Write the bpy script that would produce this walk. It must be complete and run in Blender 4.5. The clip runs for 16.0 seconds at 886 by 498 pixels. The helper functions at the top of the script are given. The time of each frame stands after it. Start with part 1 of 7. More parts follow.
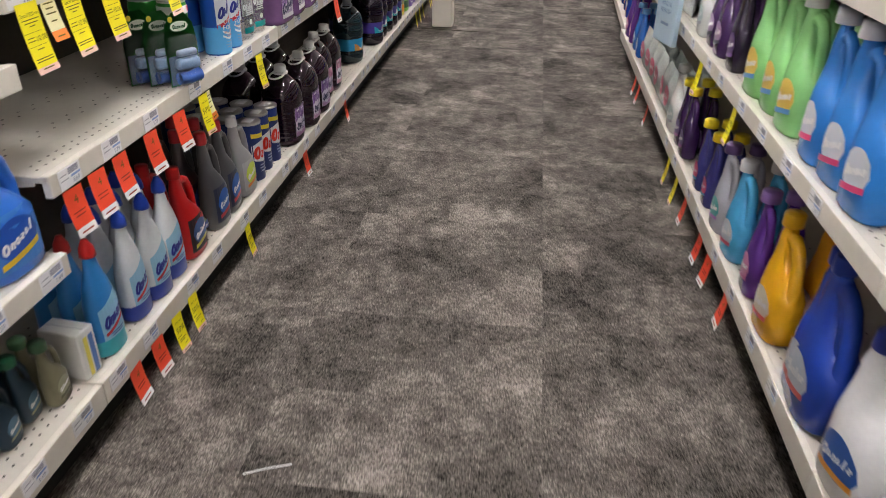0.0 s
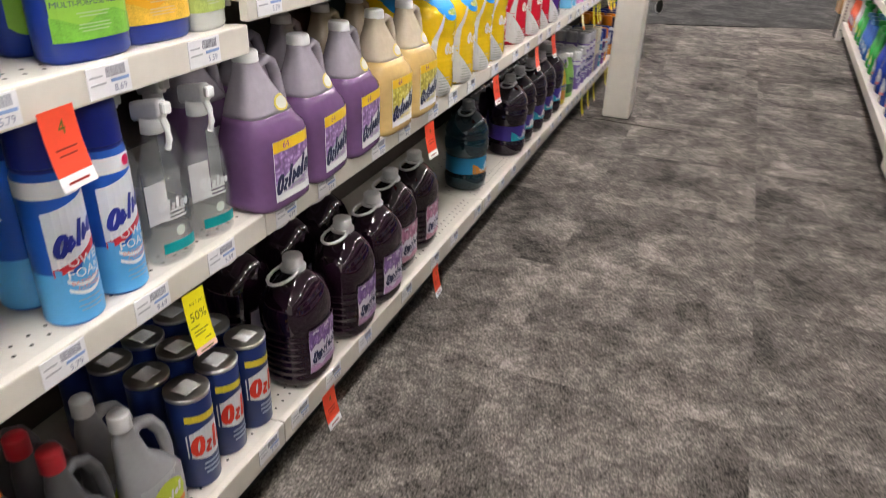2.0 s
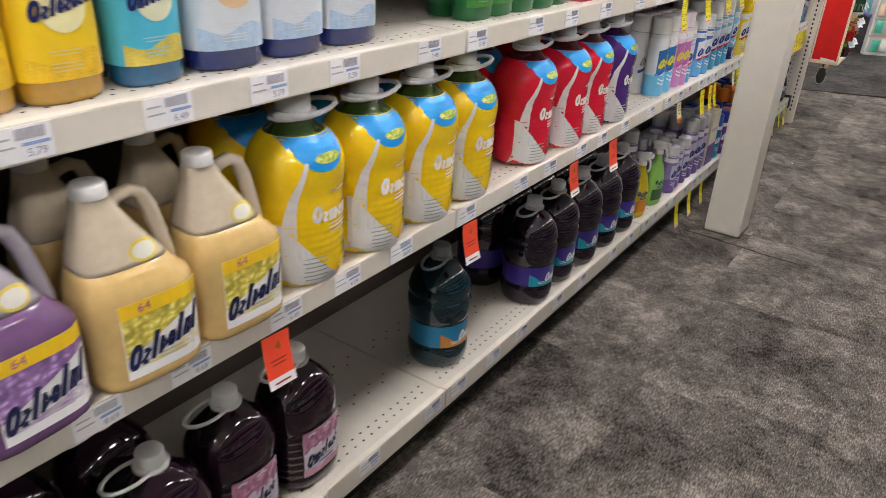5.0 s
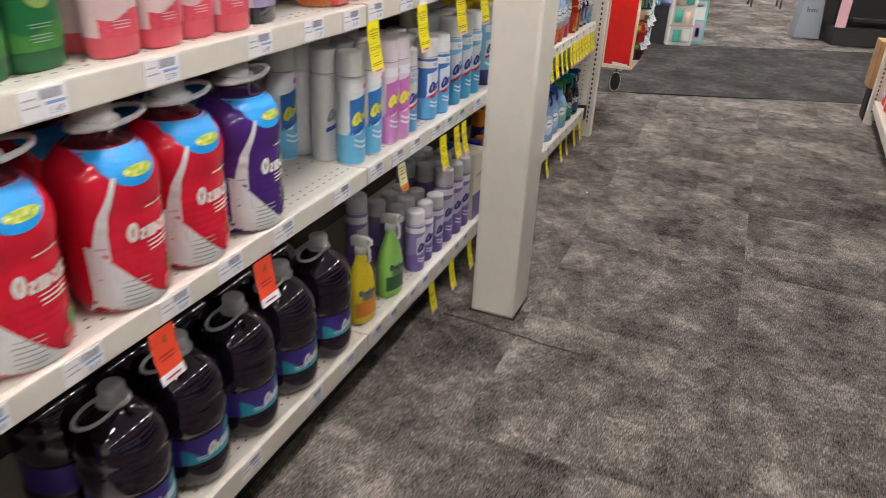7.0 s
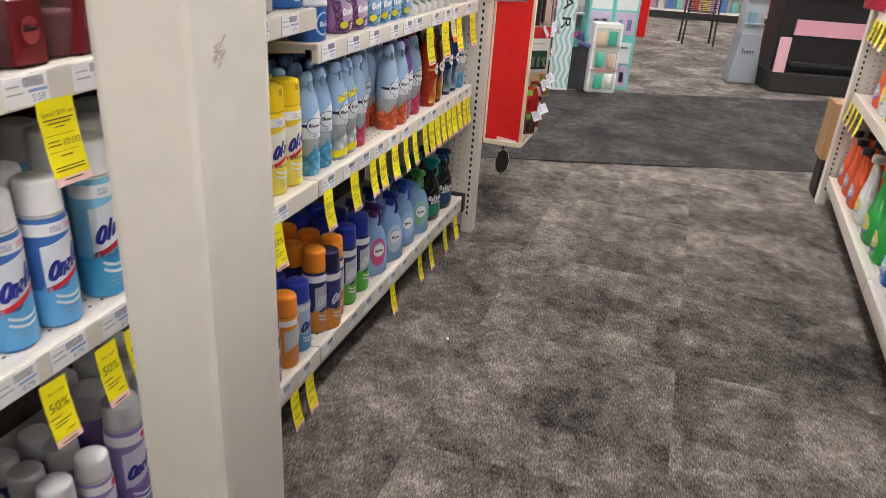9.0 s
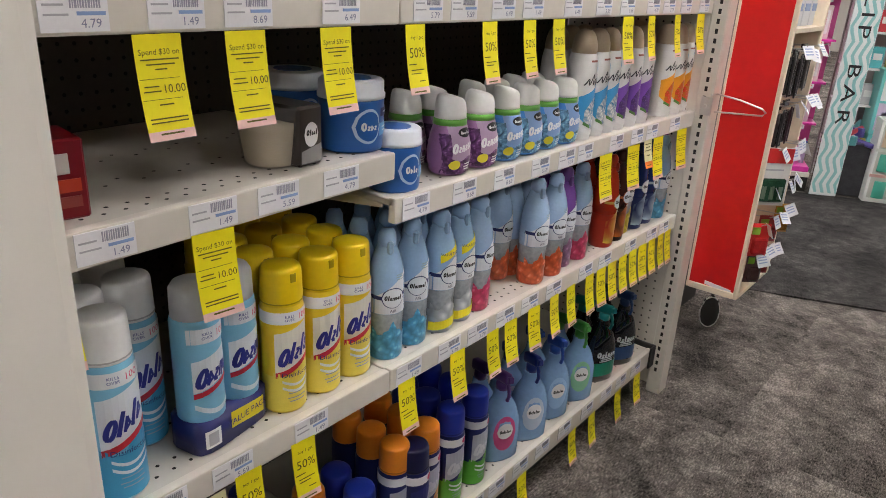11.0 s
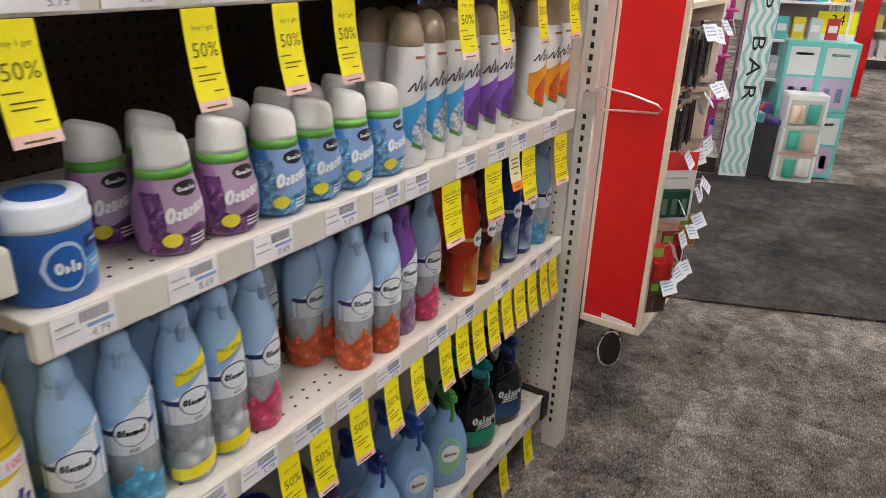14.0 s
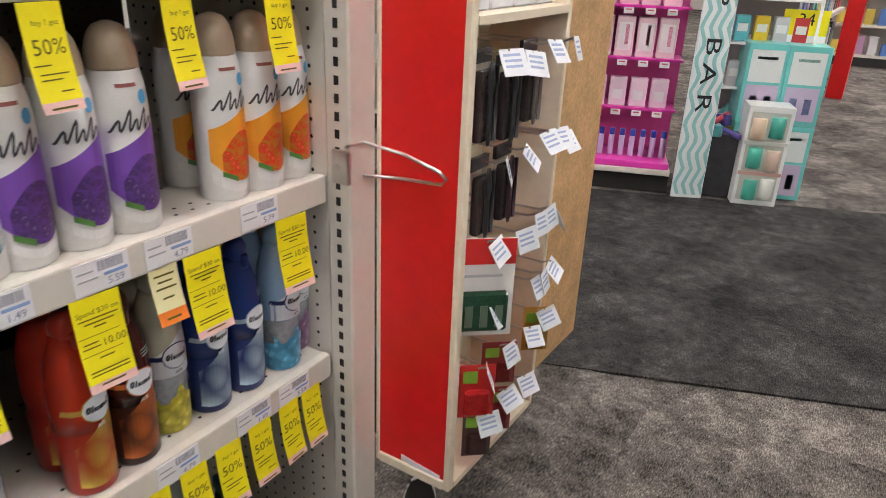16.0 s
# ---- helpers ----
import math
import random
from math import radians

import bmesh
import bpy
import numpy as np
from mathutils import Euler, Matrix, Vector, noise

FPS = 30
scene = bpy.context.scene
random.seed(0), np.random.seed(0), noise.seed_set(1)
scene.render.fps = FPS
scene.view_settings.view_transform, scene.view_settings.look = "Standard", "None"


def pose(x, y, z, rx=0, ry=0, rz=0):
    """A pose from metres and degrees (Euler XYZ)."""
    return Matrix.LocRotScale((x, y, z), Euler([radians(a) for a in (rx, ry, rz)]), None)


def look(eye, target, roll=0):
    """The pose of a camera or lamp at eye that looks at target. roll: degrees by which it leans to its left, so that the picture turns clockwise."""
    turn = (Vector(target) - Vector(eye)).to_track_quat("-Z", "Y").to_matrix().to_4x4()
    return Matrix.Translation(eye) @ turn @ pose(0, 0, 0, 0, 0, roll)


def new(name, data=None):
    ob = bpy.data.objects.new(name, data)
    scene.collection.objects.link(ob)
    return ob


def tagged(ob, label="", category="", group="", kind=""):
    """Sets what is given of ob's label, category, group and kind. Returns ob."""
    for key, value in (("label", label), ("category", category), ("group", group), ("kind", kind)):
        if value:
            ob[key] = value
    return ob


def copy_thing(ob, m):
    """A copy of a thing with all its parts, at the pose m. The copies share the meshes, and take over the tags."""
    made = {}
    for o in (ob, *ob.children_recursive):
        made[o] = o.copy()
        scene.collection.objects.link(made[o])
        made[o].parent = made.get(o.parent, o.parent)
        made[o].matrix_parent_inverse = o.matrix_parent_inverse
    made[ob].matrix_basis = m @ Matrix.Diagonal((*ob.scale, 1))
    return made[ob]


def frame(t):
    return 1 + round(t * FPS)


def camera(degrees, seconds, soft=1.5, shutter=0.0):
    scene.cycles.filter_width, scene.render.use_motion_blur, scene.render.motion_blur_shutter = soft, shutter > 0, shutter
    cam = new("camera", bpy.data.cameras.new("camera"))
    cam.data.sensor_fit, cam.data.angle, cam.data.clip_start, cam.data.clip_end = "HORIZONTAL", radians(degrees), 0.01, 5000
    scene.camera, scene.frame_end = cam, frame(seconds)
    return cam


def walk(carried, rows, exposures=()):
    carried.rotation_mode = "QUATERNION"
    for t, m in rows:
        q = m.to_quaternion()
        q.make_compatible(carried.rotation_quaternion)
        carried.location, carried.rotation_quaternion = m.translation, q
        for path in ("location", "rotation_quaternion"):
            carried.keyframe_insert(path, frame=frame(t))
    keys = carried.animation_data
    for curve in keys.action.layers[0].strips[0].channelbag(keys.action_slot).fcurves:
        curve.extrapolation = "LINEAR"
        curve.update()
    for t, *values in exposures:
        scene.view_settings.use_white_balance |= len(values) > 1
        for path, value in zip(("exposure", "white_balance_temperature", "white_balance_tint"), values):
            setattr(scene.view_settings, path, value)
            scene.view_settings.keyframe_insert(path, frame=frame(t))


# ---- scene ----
cam = camera(63.1, 16.0, 0.75, 0.3)
PATH = [
    (0, (-0.434, 1.375, 1.112), (-0.627, 3.112, 0.14), 1.3),
    (0.5, (-0.484, 1.759, 1.12), (-0.735, 3.483, 0.139), 1.5),
    (1, (-0.491, 2.126, 1.116), (-0.822, 3.84, 0.14), 1.9),
    (1.5, (-0.505, 2.436, 1.118), (-0.937, 4.136, 0.158), 2.2),
    (2, (-0.561, 2.721, 1.122), (-1.188, 4.383, 0.204), 2.0),
    (2.5, (-0.519, 2.944, 1.162), (-1.396, 4.529, 0.313), 0.9),
    (3, (-0.498, 3.098, 1.185), (-1.535, 4.57, 0.315), 3.1),
    (5.3, (-0.503, 3.866, 1.184), (-1.479, 5.367, 0.294), 2.8),
    (5.5, (-0.528, 3.968, 1.18), (-1.455, 5.503, 0.294), 2.3),
    (6, (-0.625, 4.207, 1.191), (-1.409, 5.809, 0.288), 2.8),
    (6.5, (-0.566, 4.43, 1.181), (-1.282, 6.063, 0.275), 3.0),
    (7, (-0.494, 4.712, 1.185), (-1.154, 6.374, 0.289), 2.8),
    (7.5, (-0.552, 5.044, 1.164), (-1.101, 6.759, 0.292), 2.4),
    (8, (-0.545, 5.305, 1.173), (-1.021, 7.045, 0.311), 2.2),
    (8.5, (-0.491, 5.63, 1.19), (-0.976, 7.367, 0.327), 4.0),
    (9, (-0.488, 5.9, 1.175), (-1.024, 7.636, 0.34), 4.0),
    (9.5, (-0.53, 6.152, 1.203), (-1.234, 7.839, 0.392), 3.9),
    (10, (-0.521, 6.339, 1.233), (-1.469, 7.919, 0.454), 3.7),
    (12.3, (-0.475, 6.56, 1.255), (-1.67, 7.996, 0.542), 3.0),
    (12.5, (-0.464, 6.568, 1.251), (-1.633, 8.022, 0.531), 3.0),
    (13, (-0.503, 6.679, 1.232), (-1.577, 8.193, 0.488), 2.8),
    (13.5, (-0.609, 6.88, 1.239), (-1.592, 8.445, 0.475), 2.1),
    (14, (-0.626, 7.024, 1.237), (-1.6, 8.589, 0.462), 2.2),
    (14.5, (-0.526, 7.218, 1.252), (-1.549, 8.752, 0.477), 2.4),
    (15, (-0.465, 7.394, 1.241), (-1.491, 8.923, 0.46), 2.7),
    (15.5, (-0.506, 7.609, 1.246), (-1.497, 9.148, 0.44), 2.7),
    (16, (-0.549, 7.77, 1.242), (-1.517, 9.327, 0.443), 2.4),
]
walk(cam, [(t, look(eye, target, roll)) for t, eye, target, roll in PATH], [(0.0, 0.26), (0.5, 0.56), (1.2, 0.65), (2.0, 0.47), (3.0, 0.32), (5.5, 0.16), (7.0, 0.24), (9.0, 0.28), (10.0, -0.08), (12.5, -0.14), (14.0, -0.06), (14.5, 0.06), (15.5, -0.02), (16.0, -0.10)])

# ---- world, light ----
world = bpy.data.worlds.new("world")
scene.world = world
world.use_nodes = True
world.node_tree.nodes["Background"].inputs[0].default_value = (0.9, 0.95, 1.0, 1)
world.node_tree.nodes["Background"].inputs[1].default_value = 0.005
LAMP = 38.0


# ---- materials ----
MATS = {}


def mat(name, col, rough=0.4, metal=0.0, var=0.06, scale=25.0, bump=0.0, clear=0.0, emit=0.0, coat=0.0, ior=1.46):
    """A procedural surface: colour broken up at two scales, with matching roughness and a fine relief."""
    key = (name, tuple(col))
    if key in MATS:
        return MATS[key]
    m = bpy.data.materials.new(name)
    m.use_nodes = True
    nt = m.node_tree
    b = nt.nodes["Principled BSDF"]
    b.inputs["Roughness"].default_value = rough
    b.inputs["Metallic"].default_value = metal
    b.inputs["IOR"].default_value = ior
    b.inputs["Transmission Weight"].default_value = clear
    b.inputs["Coat Weight"].default_value = coat
    if emit:
        b.inputs["Emission Color"].default_value = (*col, 1)
        b.inputs["Emission Strength"].default_value = emit
    tc = nt.nodes.new("ShaderNodeTexCoord")
    n1 = nt.nodes.new("ShaderNodeTexNoise")
    n1.inputs["Scale"].default_value = scale
    n1.inputs["Detail"].default_value = 4
    n2 = nt.nodes.new("ShaderNodeTexNoise")
    n2.inputs["Scale"].default_value = scale * 9
    nt.links.new(tc.outputs["Object"], n1.inputs["Vector"])
    nt.links.new(tc.outputs["Object"], n2.inputs["Vector"])
    add = nt.nodes.new("ShaderNodeMath")
    add.operation = "ADD"
    nt.links.new(n1.outputs["Fac"], add.inputs[0])
    nt.links.new(n2.outputs["Fac"], add.inputs[1])
    rng = nt.nodes.new("ShaderNodeMapRange")
    rng.inputs["From Min"].default_value, rng.inputs["From Max"].default_value = 0.6, 1.4
    rng.inputs["To Min"].default_value, rng.inputs["To Max"].default_value = 1 - var, 1 + var
    nt.links.new(add.outputs[0], rng.inputs["Value"])
    mul = nt.nodes.new("ShaderNodeVectorMath")
    mul.operation = "SCALE"
    mul.inputs[0].default_value = col
    nt.links.new(rng.outputs[0], mul.inputs["Scale"])
    nt.links.new(mul.outputs[0], b.inputs["Base Color"])
    if bump:
        bp = nt.nodes.new("ShaderNodeBump")
        bp.inputs["Strength"].default_value = bump
        bp.inputs["Distance"].default_value = 0.002
        nt.links.new(n2.outputs["Fac"], bp.inputs["Height"])
        nt.links.new(bp.outputs[0], b.inputs["Normal"])
    MATS[key] = m
    return m


def plastic(r, g, b, rough=0.3):
    return mat("plastic", (r, g, b), rough, var=0.05, scale=14)


def print_ink(r, g, b):
    return mat("printed_label", (r, g, b), 0.33, var=0.05, scale=60)


def petals(col, light, dark, size=70.0):
    """A printed flower or fruit picture: cells of bright petals with dark gaps between."""
    key = ("petals", tuple(col), tuple(light), size)
    if key in MATS:
        return MATS[key]
    m = mat("picture_print_%d" % len(MATS), col, 0.3)
    m.name = "picture_print"
    nt = m.node_tree
    N, L = nt.nodes.new, nt.links.new
    tc, vo, ns = N("ShaderNodeTexCoord"), N("ShaderNodeTexVoronoi"), N("ShaderNodeTexNoise")
    ns.inputs["Scale"].default_value = size * 0.5
    warp = N("ShaderNodeVectorMath")
    warp.operation = "MULTIPLY_ADD"
    warp.inputs[1].default_value = (0.035, 0.035, 0.02)
    L(tc.outputs["Object"], ns.inputs["Vector"]), L(ns.outputs["Color"], warp.inputs[0]), L(tc.outputs["Object"], warp.inputs[2])
    vo.inputs["Scale"].default_value = size
    L(warp.outputs[0], vo.inputs["Vector"])
    ramp = N("ShaderNodeValToRGB")
    e = ramp.color_ramp.elements
    e[0].color, e[1].color = (*light, 1), (*dark, 1)
    e[0].position, e[1].position = 0.12, 0.85
    e.new(0.38).color = (*col, 1)
    L(vo.outputs["Distance"], ramp.inputs[0])
    L(ramp.outputs[0], nt.nodes["Principled BSDF"].inputs["Base Color"])
    MATS[key] = m
    return m


def wet(r, g, b):
    """Clear bottle full of dark liquid."""
    return mat("filled_bottle", (r, g, b), 0.035, var=0.12, scale=12, coat=0.6)


CLEAR = mat("clear_plastic", (0.40, 0.42, 0.43), 0.05, var=0.01)
CLEAR.node_tree.nodes["Principled BSDF"].inputs["Alpha"].default_value = 0.12
STEEL = mat("shelf_enamel", (0.62, 0.58, 0.52), 0.38, var=0.05, scale=6, bump=0.03)
LIP = mat("shelf_lip_enamel", (0.70, 0.655, 0.585), 0.4, var=0.05, scale=5)
HOLE = mat("hole_dark", (0.02, 0.018, 0.016), 0.9)
PEG = mat("brown_pegboard", (0.085, 0.07, 0.058), 0.7, var=0.12, scale=9, bump=0.15)
KICK = mat("black_kick_plate", (0.02, 0.019, 0.018), 0.55, var=0.2)
POST = mat("column_paint", (0.74, 0.70, 0.63), 0.5, var=0.04, scale=2.5, bump=0.06)
WOOD = mat("light_laminate", (0.84, 0.74, 0.58), 0.45, var=0.07, scale=7)
RED = mat("red_laminate", (0.74, 0.012, 0.013), 0.36, var=0.08, scale=4)
WHITE = print_ink(0.82, 0.82, 0.82)
BLACK = print_ink(0.015, 0.015, 0.018)
CHROME = mat("zinc_wire", (0.62, 0.60, 0.57), 0.28, metal=1.0, var=0.06)
PAPER = mat("paper", (0.83, 0.82, 0.84), 0.6, var=0.03)
YELLOW = mat("yellow_paper", (0.90, 0.78, 0.01), 0.5, var=0.03)
TAGRED = mat("red_paper", (0.85, 0.075, 0.03), 0.5, var=0.04)
PINK = mat("pink_paper", (0.85, 0.55, 0.52), 0.6)
BLUEINK = print_ink(0.26, 0.38, 0.66)
GREYINK = print_ink(0.45, 0.45, 0.48)


def carpet(name, dark, light):
    """Ribbed loop-pile carpet tile: streaked blotches, fine ribs, flecked yarn; each tile its own cut of the pattern."""
    m = bpy.data.materials.new(name)
    m.use_nodes = True
    nt = m.node_tree
    L = nt.links.new
    N = nt.nodes.new
    b = nt.nodes["Principled BSDF"]
    b.inputs["Roughness"].default_value = 0.92
    b.inputs["Specular IOR Level"].default_value = 0.15
    tc, oi = N("ShaderNodeTexCoord"), N("ShaderNodeObjectInfo")
    off = N("ShaderNodeVectorMath")
    off.operation = "MULTIPLY_ADD"
    comb = N("ShaderNodeCombineXYZ")
    L(oi.outputs["Random"], comb.inputs[0]), L(oi.outputs["Random"], comb.inputs[1])
    L(comb.outputs[0], off.inputs[0])
    off.inputs[1].default_value = (37, 91, 0)
    L(tc.outputs["Object"], off.inputs[2])

    def nz(sx, sy, det, rough=0.55):
        mp = N("ShaderNodeMapping")
        mp.inputs["Scale"].default_value = (sx, sy, 1)
        L(off.outputs[0], mp.inputs[0])
        t = N("ShaderNodeTexNoise")
        t.inputs["Scale"].default_value, t.inputs["Detail"].default_value, t.inputs["Roughness"].default_value = 1, det, rough
        L(mp.outputs[0], t.inputs["Vector"])
        return t.outputs["Fac"]

    def mix(a, w, c, v):
        q = N("ShaderNodeMath")
        q.operation, q.inputs[1].default_value = "MULTIPLY", w
        L(a, q.inputs[0])
        q2 = N("ShaderNodeMath")
        q2.operation, q2.inputs[1].default_value = "MULTIPLY_ADD", v
        L(c, q2.inputs[0]), L(q.outputs[0], q2.inputs[2])
        return q2.outputs[0]

    patch, streak, fleck, rib = nz(3.7, 3.1, 6, 0.68), nz(19, 16, 6, 0.8), nz(170, 150, 2), nz(330, 60, 2, 0.6)
    vor = N("ShaderNodeTexVoronoi")
    vor.distance = "CHEBYCHEV"
    vor.inputs["Scale"].default_value = 1
    mp = N("ShaderNodeMapping")
    mp.inputs["Scale"].default_value = (4.2, 4.2, 1)
    L(off.outputs[0], mp.inputs[0]), L(mp.outputs[0], vor.inputs["Vector"])
    sep = N("ShaderNodeSeparateColor")
    L(vor.outputs["Color"], sep.inputs[0])
    f = mix(mix(patch, 1.3, streak, 1.15), 1.0, mix(fleck, 0.75, rib, 1.2), 1.0)
    f = mix(f, 1.0, sep.outputs[0], 0.15)
    f = mix(f, 1.0, oi.outputs["Random"], 0.08)
    r = N("ShaderNodeMapRange")
    r.inputs["From Min"].default_value, r.inputs["From Max"].default_value = 1.96, 2.85
    L(f, r.inputs["Value"])
    ramp = N("ShaderNodeValToRGB")
    ramp.color_ramp.elements[0].color = (*dark, 1)
    ramp.color_ramp.elements[1].color = (*light, 1)
    half = ramp.color_ramp.elements.new(0.5)
    half.color = (*(0.52 * d + 0.30 * q for d, q in zip(dark, light)), 1)
    L(r.outputs[0], ramp.inputs[0])
    L(ramp.outputs[0], b.inputs["Base Color"])
    bp = N("ShaderNodeBump")
    bp.inputs["Strength"].default_value, bp.inputs["Distance"].default_value = 0.7, 0.004
    L(mix(rib, 1.0, fleck, 0.8), bp.inputs["Height"])
    L(bp.outputs[0], b.inputs["Normal"])
    return m


CARPET = carpet("grey_carpet", (0.018, 0.0155, 0.014), (0.48, 0.428, 0.384))
CARPET_DARK = carpet("charcoal_carpet", (0.010, 0.0098, 0.0098), (0.17, 0.16, 0.152))


# ---- mesh helpers ----
FINE = ("wordmark", "small_print", "barcode", "barcode_print", "print_lines", "scuff_mark", "badge_mark", "count_mark", "slot_strip")

def part(name, bm, material, parent=None, label="", smooth=False, at=None):
    me = bpy.data.meshes.new(name)
    bm.normal_update()
    bm.to_mesh(me)
    bm.free()
    if smooth:
        for p in me.polygons:
            p.use_smooth = True
    me.materials.append(material)
    ob = new(name, me)
    if parent:
        ob.parent = parent
    if at:
        ob.location = at
    if label:
        ob["label"] = label
    if name in FINE:
        ob["kind"] = "stuff"
    return ob


def box(x0, y0, z0, x1, y1, z1, bevel=0.0, seg=1, bm=None):
    """A box between two corners with softened edges."""
    t = bmesh.new()
    bmesh.ops.create_cube(t, size=1)
    bmesh.ops.transform(t, matrix=Matrix.LocRotScale(((x0 + x1) / 2, (y0 + y1) / 2, (z0 + z1) / 2), None, (x1 - x0, y1 - y0, z1 - z0)), verts=t.verts)
    if bevel:
        bmesh.ops.bevel(t, geom=t.edges[:], offset=bevel, segments=seg, affect="EDGES", profile=0.6)
    if bm is None:
        return t
    join(bm, t)
    return bm


def join(bm, t):
    me = bpy.data.meshes.new("tmp")
    t.to_mesh(me)
    t.free()
    bm.from_mesh(me)
    bpy.data.meshes.remove(me)


def tube(points, r, seg=6, closed=False):
    """A round wire along points."""
    bm = bmesh.new()
    P = [Vector(p) for p in points]
    n = len(P)
    rings = []
    for i, p in enumerate(P):
        a = P[i - 1] if (i or closed) else p
        c = P[(i + 1) % n] if (i < n - 1 or closed) else p
        d = (c - a).normalized()
        s = d.cross(Vector((0.13, 0.21, 0.97))).normalized()
        u = s.cross(d)
        rings.append([bm.verts.new(p + (s * math.cos(k * 2 * math.pi / seg) + u * math.sin(k * 2 * math.pi / seg)) * r) for k in range(seg)])
    for i in range(n if closed else n - 1):
        A, B = rings[i], rings[(i + 1) % n]
        for k in range(seg):
            bm.faces.new((A[k], A[(k + 1) % seg], B[(k + 1) % seg], B[k]))
    if not closed:
        bm.faces.new(rings[0]), bm.faces.new(rings[-1][::-1])
    return bm


def empty(name, label, category, group="", kind=""):
    ob = new(name)
    ob.empty_display_size = 0.05
    return tagged(ob, label, category, group, kind)


def holes(spots, r, normal="z", seg=6):
    """Punched holes as thin dark discs on a plate."""
    bm = bmesh.new()
    for x, y, z in spots:
        vs = []
        for k in range(seg):
            c, s = r * math.cos(k * 2 * math.pi / seg), r * math.sin(k * 2 * math.pi / seg)
            vs.append(bm.verts.new((x + c, y + s, z) if normal == "z" else (x, y + c, z + s) if normal == "x" else (x + c, y, z + s)))
        bm.faces.new(vs)
    return bm


# ---- plan ----
XL, XR1, XR2 = -1.235, 0.127, 0.275
SEAMS = [-0.018, 1.2, 2.42, 3.645, 4.86, 6.08, 7.305, 8.535]
DEPTH = 0.43
BASE, S2 = 0.155, 0.605
# shelf heights of each bay, from the floor up
BAYS = [(0.155, 0.46, 0.80, 1.2, 1.55), (0.155, 0.46, 0.80, 1.2, 1.55), (0.155, 0.605, 0.915, 1.24, 1.58), (0.155, 0.605, 0.96, 1.28, 1.6),
        (0.155, 0.605, 0.96, 1.28, 1.62), (0.155, 0.605, 0.985, 1.212, 1.55), (0.155, 0.605, 0.91, 1.212, 1.55)]


# ---- floor, ceiling, walls ----
floor = tagged(part("floor", box(-9, -3, -0.12, 9, 24, -0.006), CARPET), "grey mottled carpet floor under the whole shop", "floor", kind="structure")
TS = 0.6096
tile_bm = box(-TS / 2 + 0.0001, -TS / 2 + 0.0001, -0.006, TS / 2 - 0.0001, TS / 2 - 0.0001, 0.0, 0.0006)
tile_me = bpy.data.meshes.new("carpet_tile")
tile_bm.to_mesh(tile_me)
tile_bm.free()
tile_me.materials.append(CARPET)

ceiling = box(-9, -3, 3.05, 9, 24, 3.2)
tagged(part("ceiling", ceiling, mat("ceiling_tile", (0.78, 0.77, 0.74), 0.85, var=0.05, scale=3, bump=0.2)), "white mineral tile ceiling", "ceiling", kind="structure")
WALLP = mat("wall_paint", (0.68, 0.65, 0.60), 0.6, var=0.03, scale=1.5)
for nm, b in (("wall_west", box(-9.2, -3, 0, -9, 24, 3.05)), ("wall_east", box(9, -3, 0, 9.2, 24, 3.05)),
              ("wall_south", box(-9, -3.2, 0, 9, -3, 3.05)), ("wall_north", box(-9, 24, 0, 9, 24.2, 3.05))):
    tagged(part(nm, b, WALLP), "plain painted shop wall", "wall", kind="structure")

# ceiling lights in rows
GLOW = mat("lamp_diffuser", (1.0, 0.958, 0.94), 0.5, emit=LAMP, var=0.0)
TRIM = mat("white_metal_trim", (0.8, 0.8, 0.8), 0.4)
lamp = empty("ceiling_light", "square recessed ceiling light with a white diffuser", "ceiling light", "ceiling lights")
part("diffuser", box(-0.27, -0.27, -0.012, 0.27, 0.27, 0.0, 0.004), GLOW, lamp)
fr = bmesh.new()
for a in (box(-0.31, -0.31, -0.016, 0.31, -0.271, 0), box(-0.31, 0.271, -0.016, 0.31, 0.31, 0), box(-0.31, -0.271, -0.016, -0.271, 0.271, 0), box(0.271, -0.271, -0.016, 0.31, 0.271, 0)):
    join(fr, a)
part("frame", fr, TRIM, lamp)
first = True
for gx in (-5.55, -3.05, -0.55, 1.95, 4.45):
    for gy in range(10):
        m = pose(gx, -1.6 + gy * 2.44, 3.05)
        if first:
            lamp.matrix_basis = m
            first = False
        else:
            copy_thing(lamp, m)

# column standing in the aisle edge
col = empty("column", "cream painted square steel column with chamfered edges, scuffed", "column", kind="structure")
part("shaft", box(-1.125, 6.56, 0, -0.985, 6.715, 3.05, 0.012, 2), POST, col)
foot = bmesh.new()
for a in (box(-1.129, 6.5565, 0.0, -0.981, 6.5595, 0.004), box(-0.9845, 6.557, 0.0, -0.981, 6.718, 0.004), box(-1.129, 6.557, 0.0, -1.1255, 6.718, 0.004)):
    join(foot, a)
part("foot_joint", foot, mat("grimy_joint", (0.05, 0.042, 0.034), 0.9, var=0.5, scale=40), col, "grimy dark joint at the floor")
scuff = bmesh.new()
for i in range(16):
    y, z = 6.602 + random.uniform(-0.009, 0.009), 1.015 + random.uniform(-0.014, 0.014)
    join(scuff, tube([(-0.9846, y, z), (-0.9846, y + random.uniform(0.004, 0.012), z + random.uniform(-0.004, 0.012))], 0.0009, 4))
part("scuff_mark", scuff, mat("scuff", (0.42, 0.38, 0.33), 0.7), col)


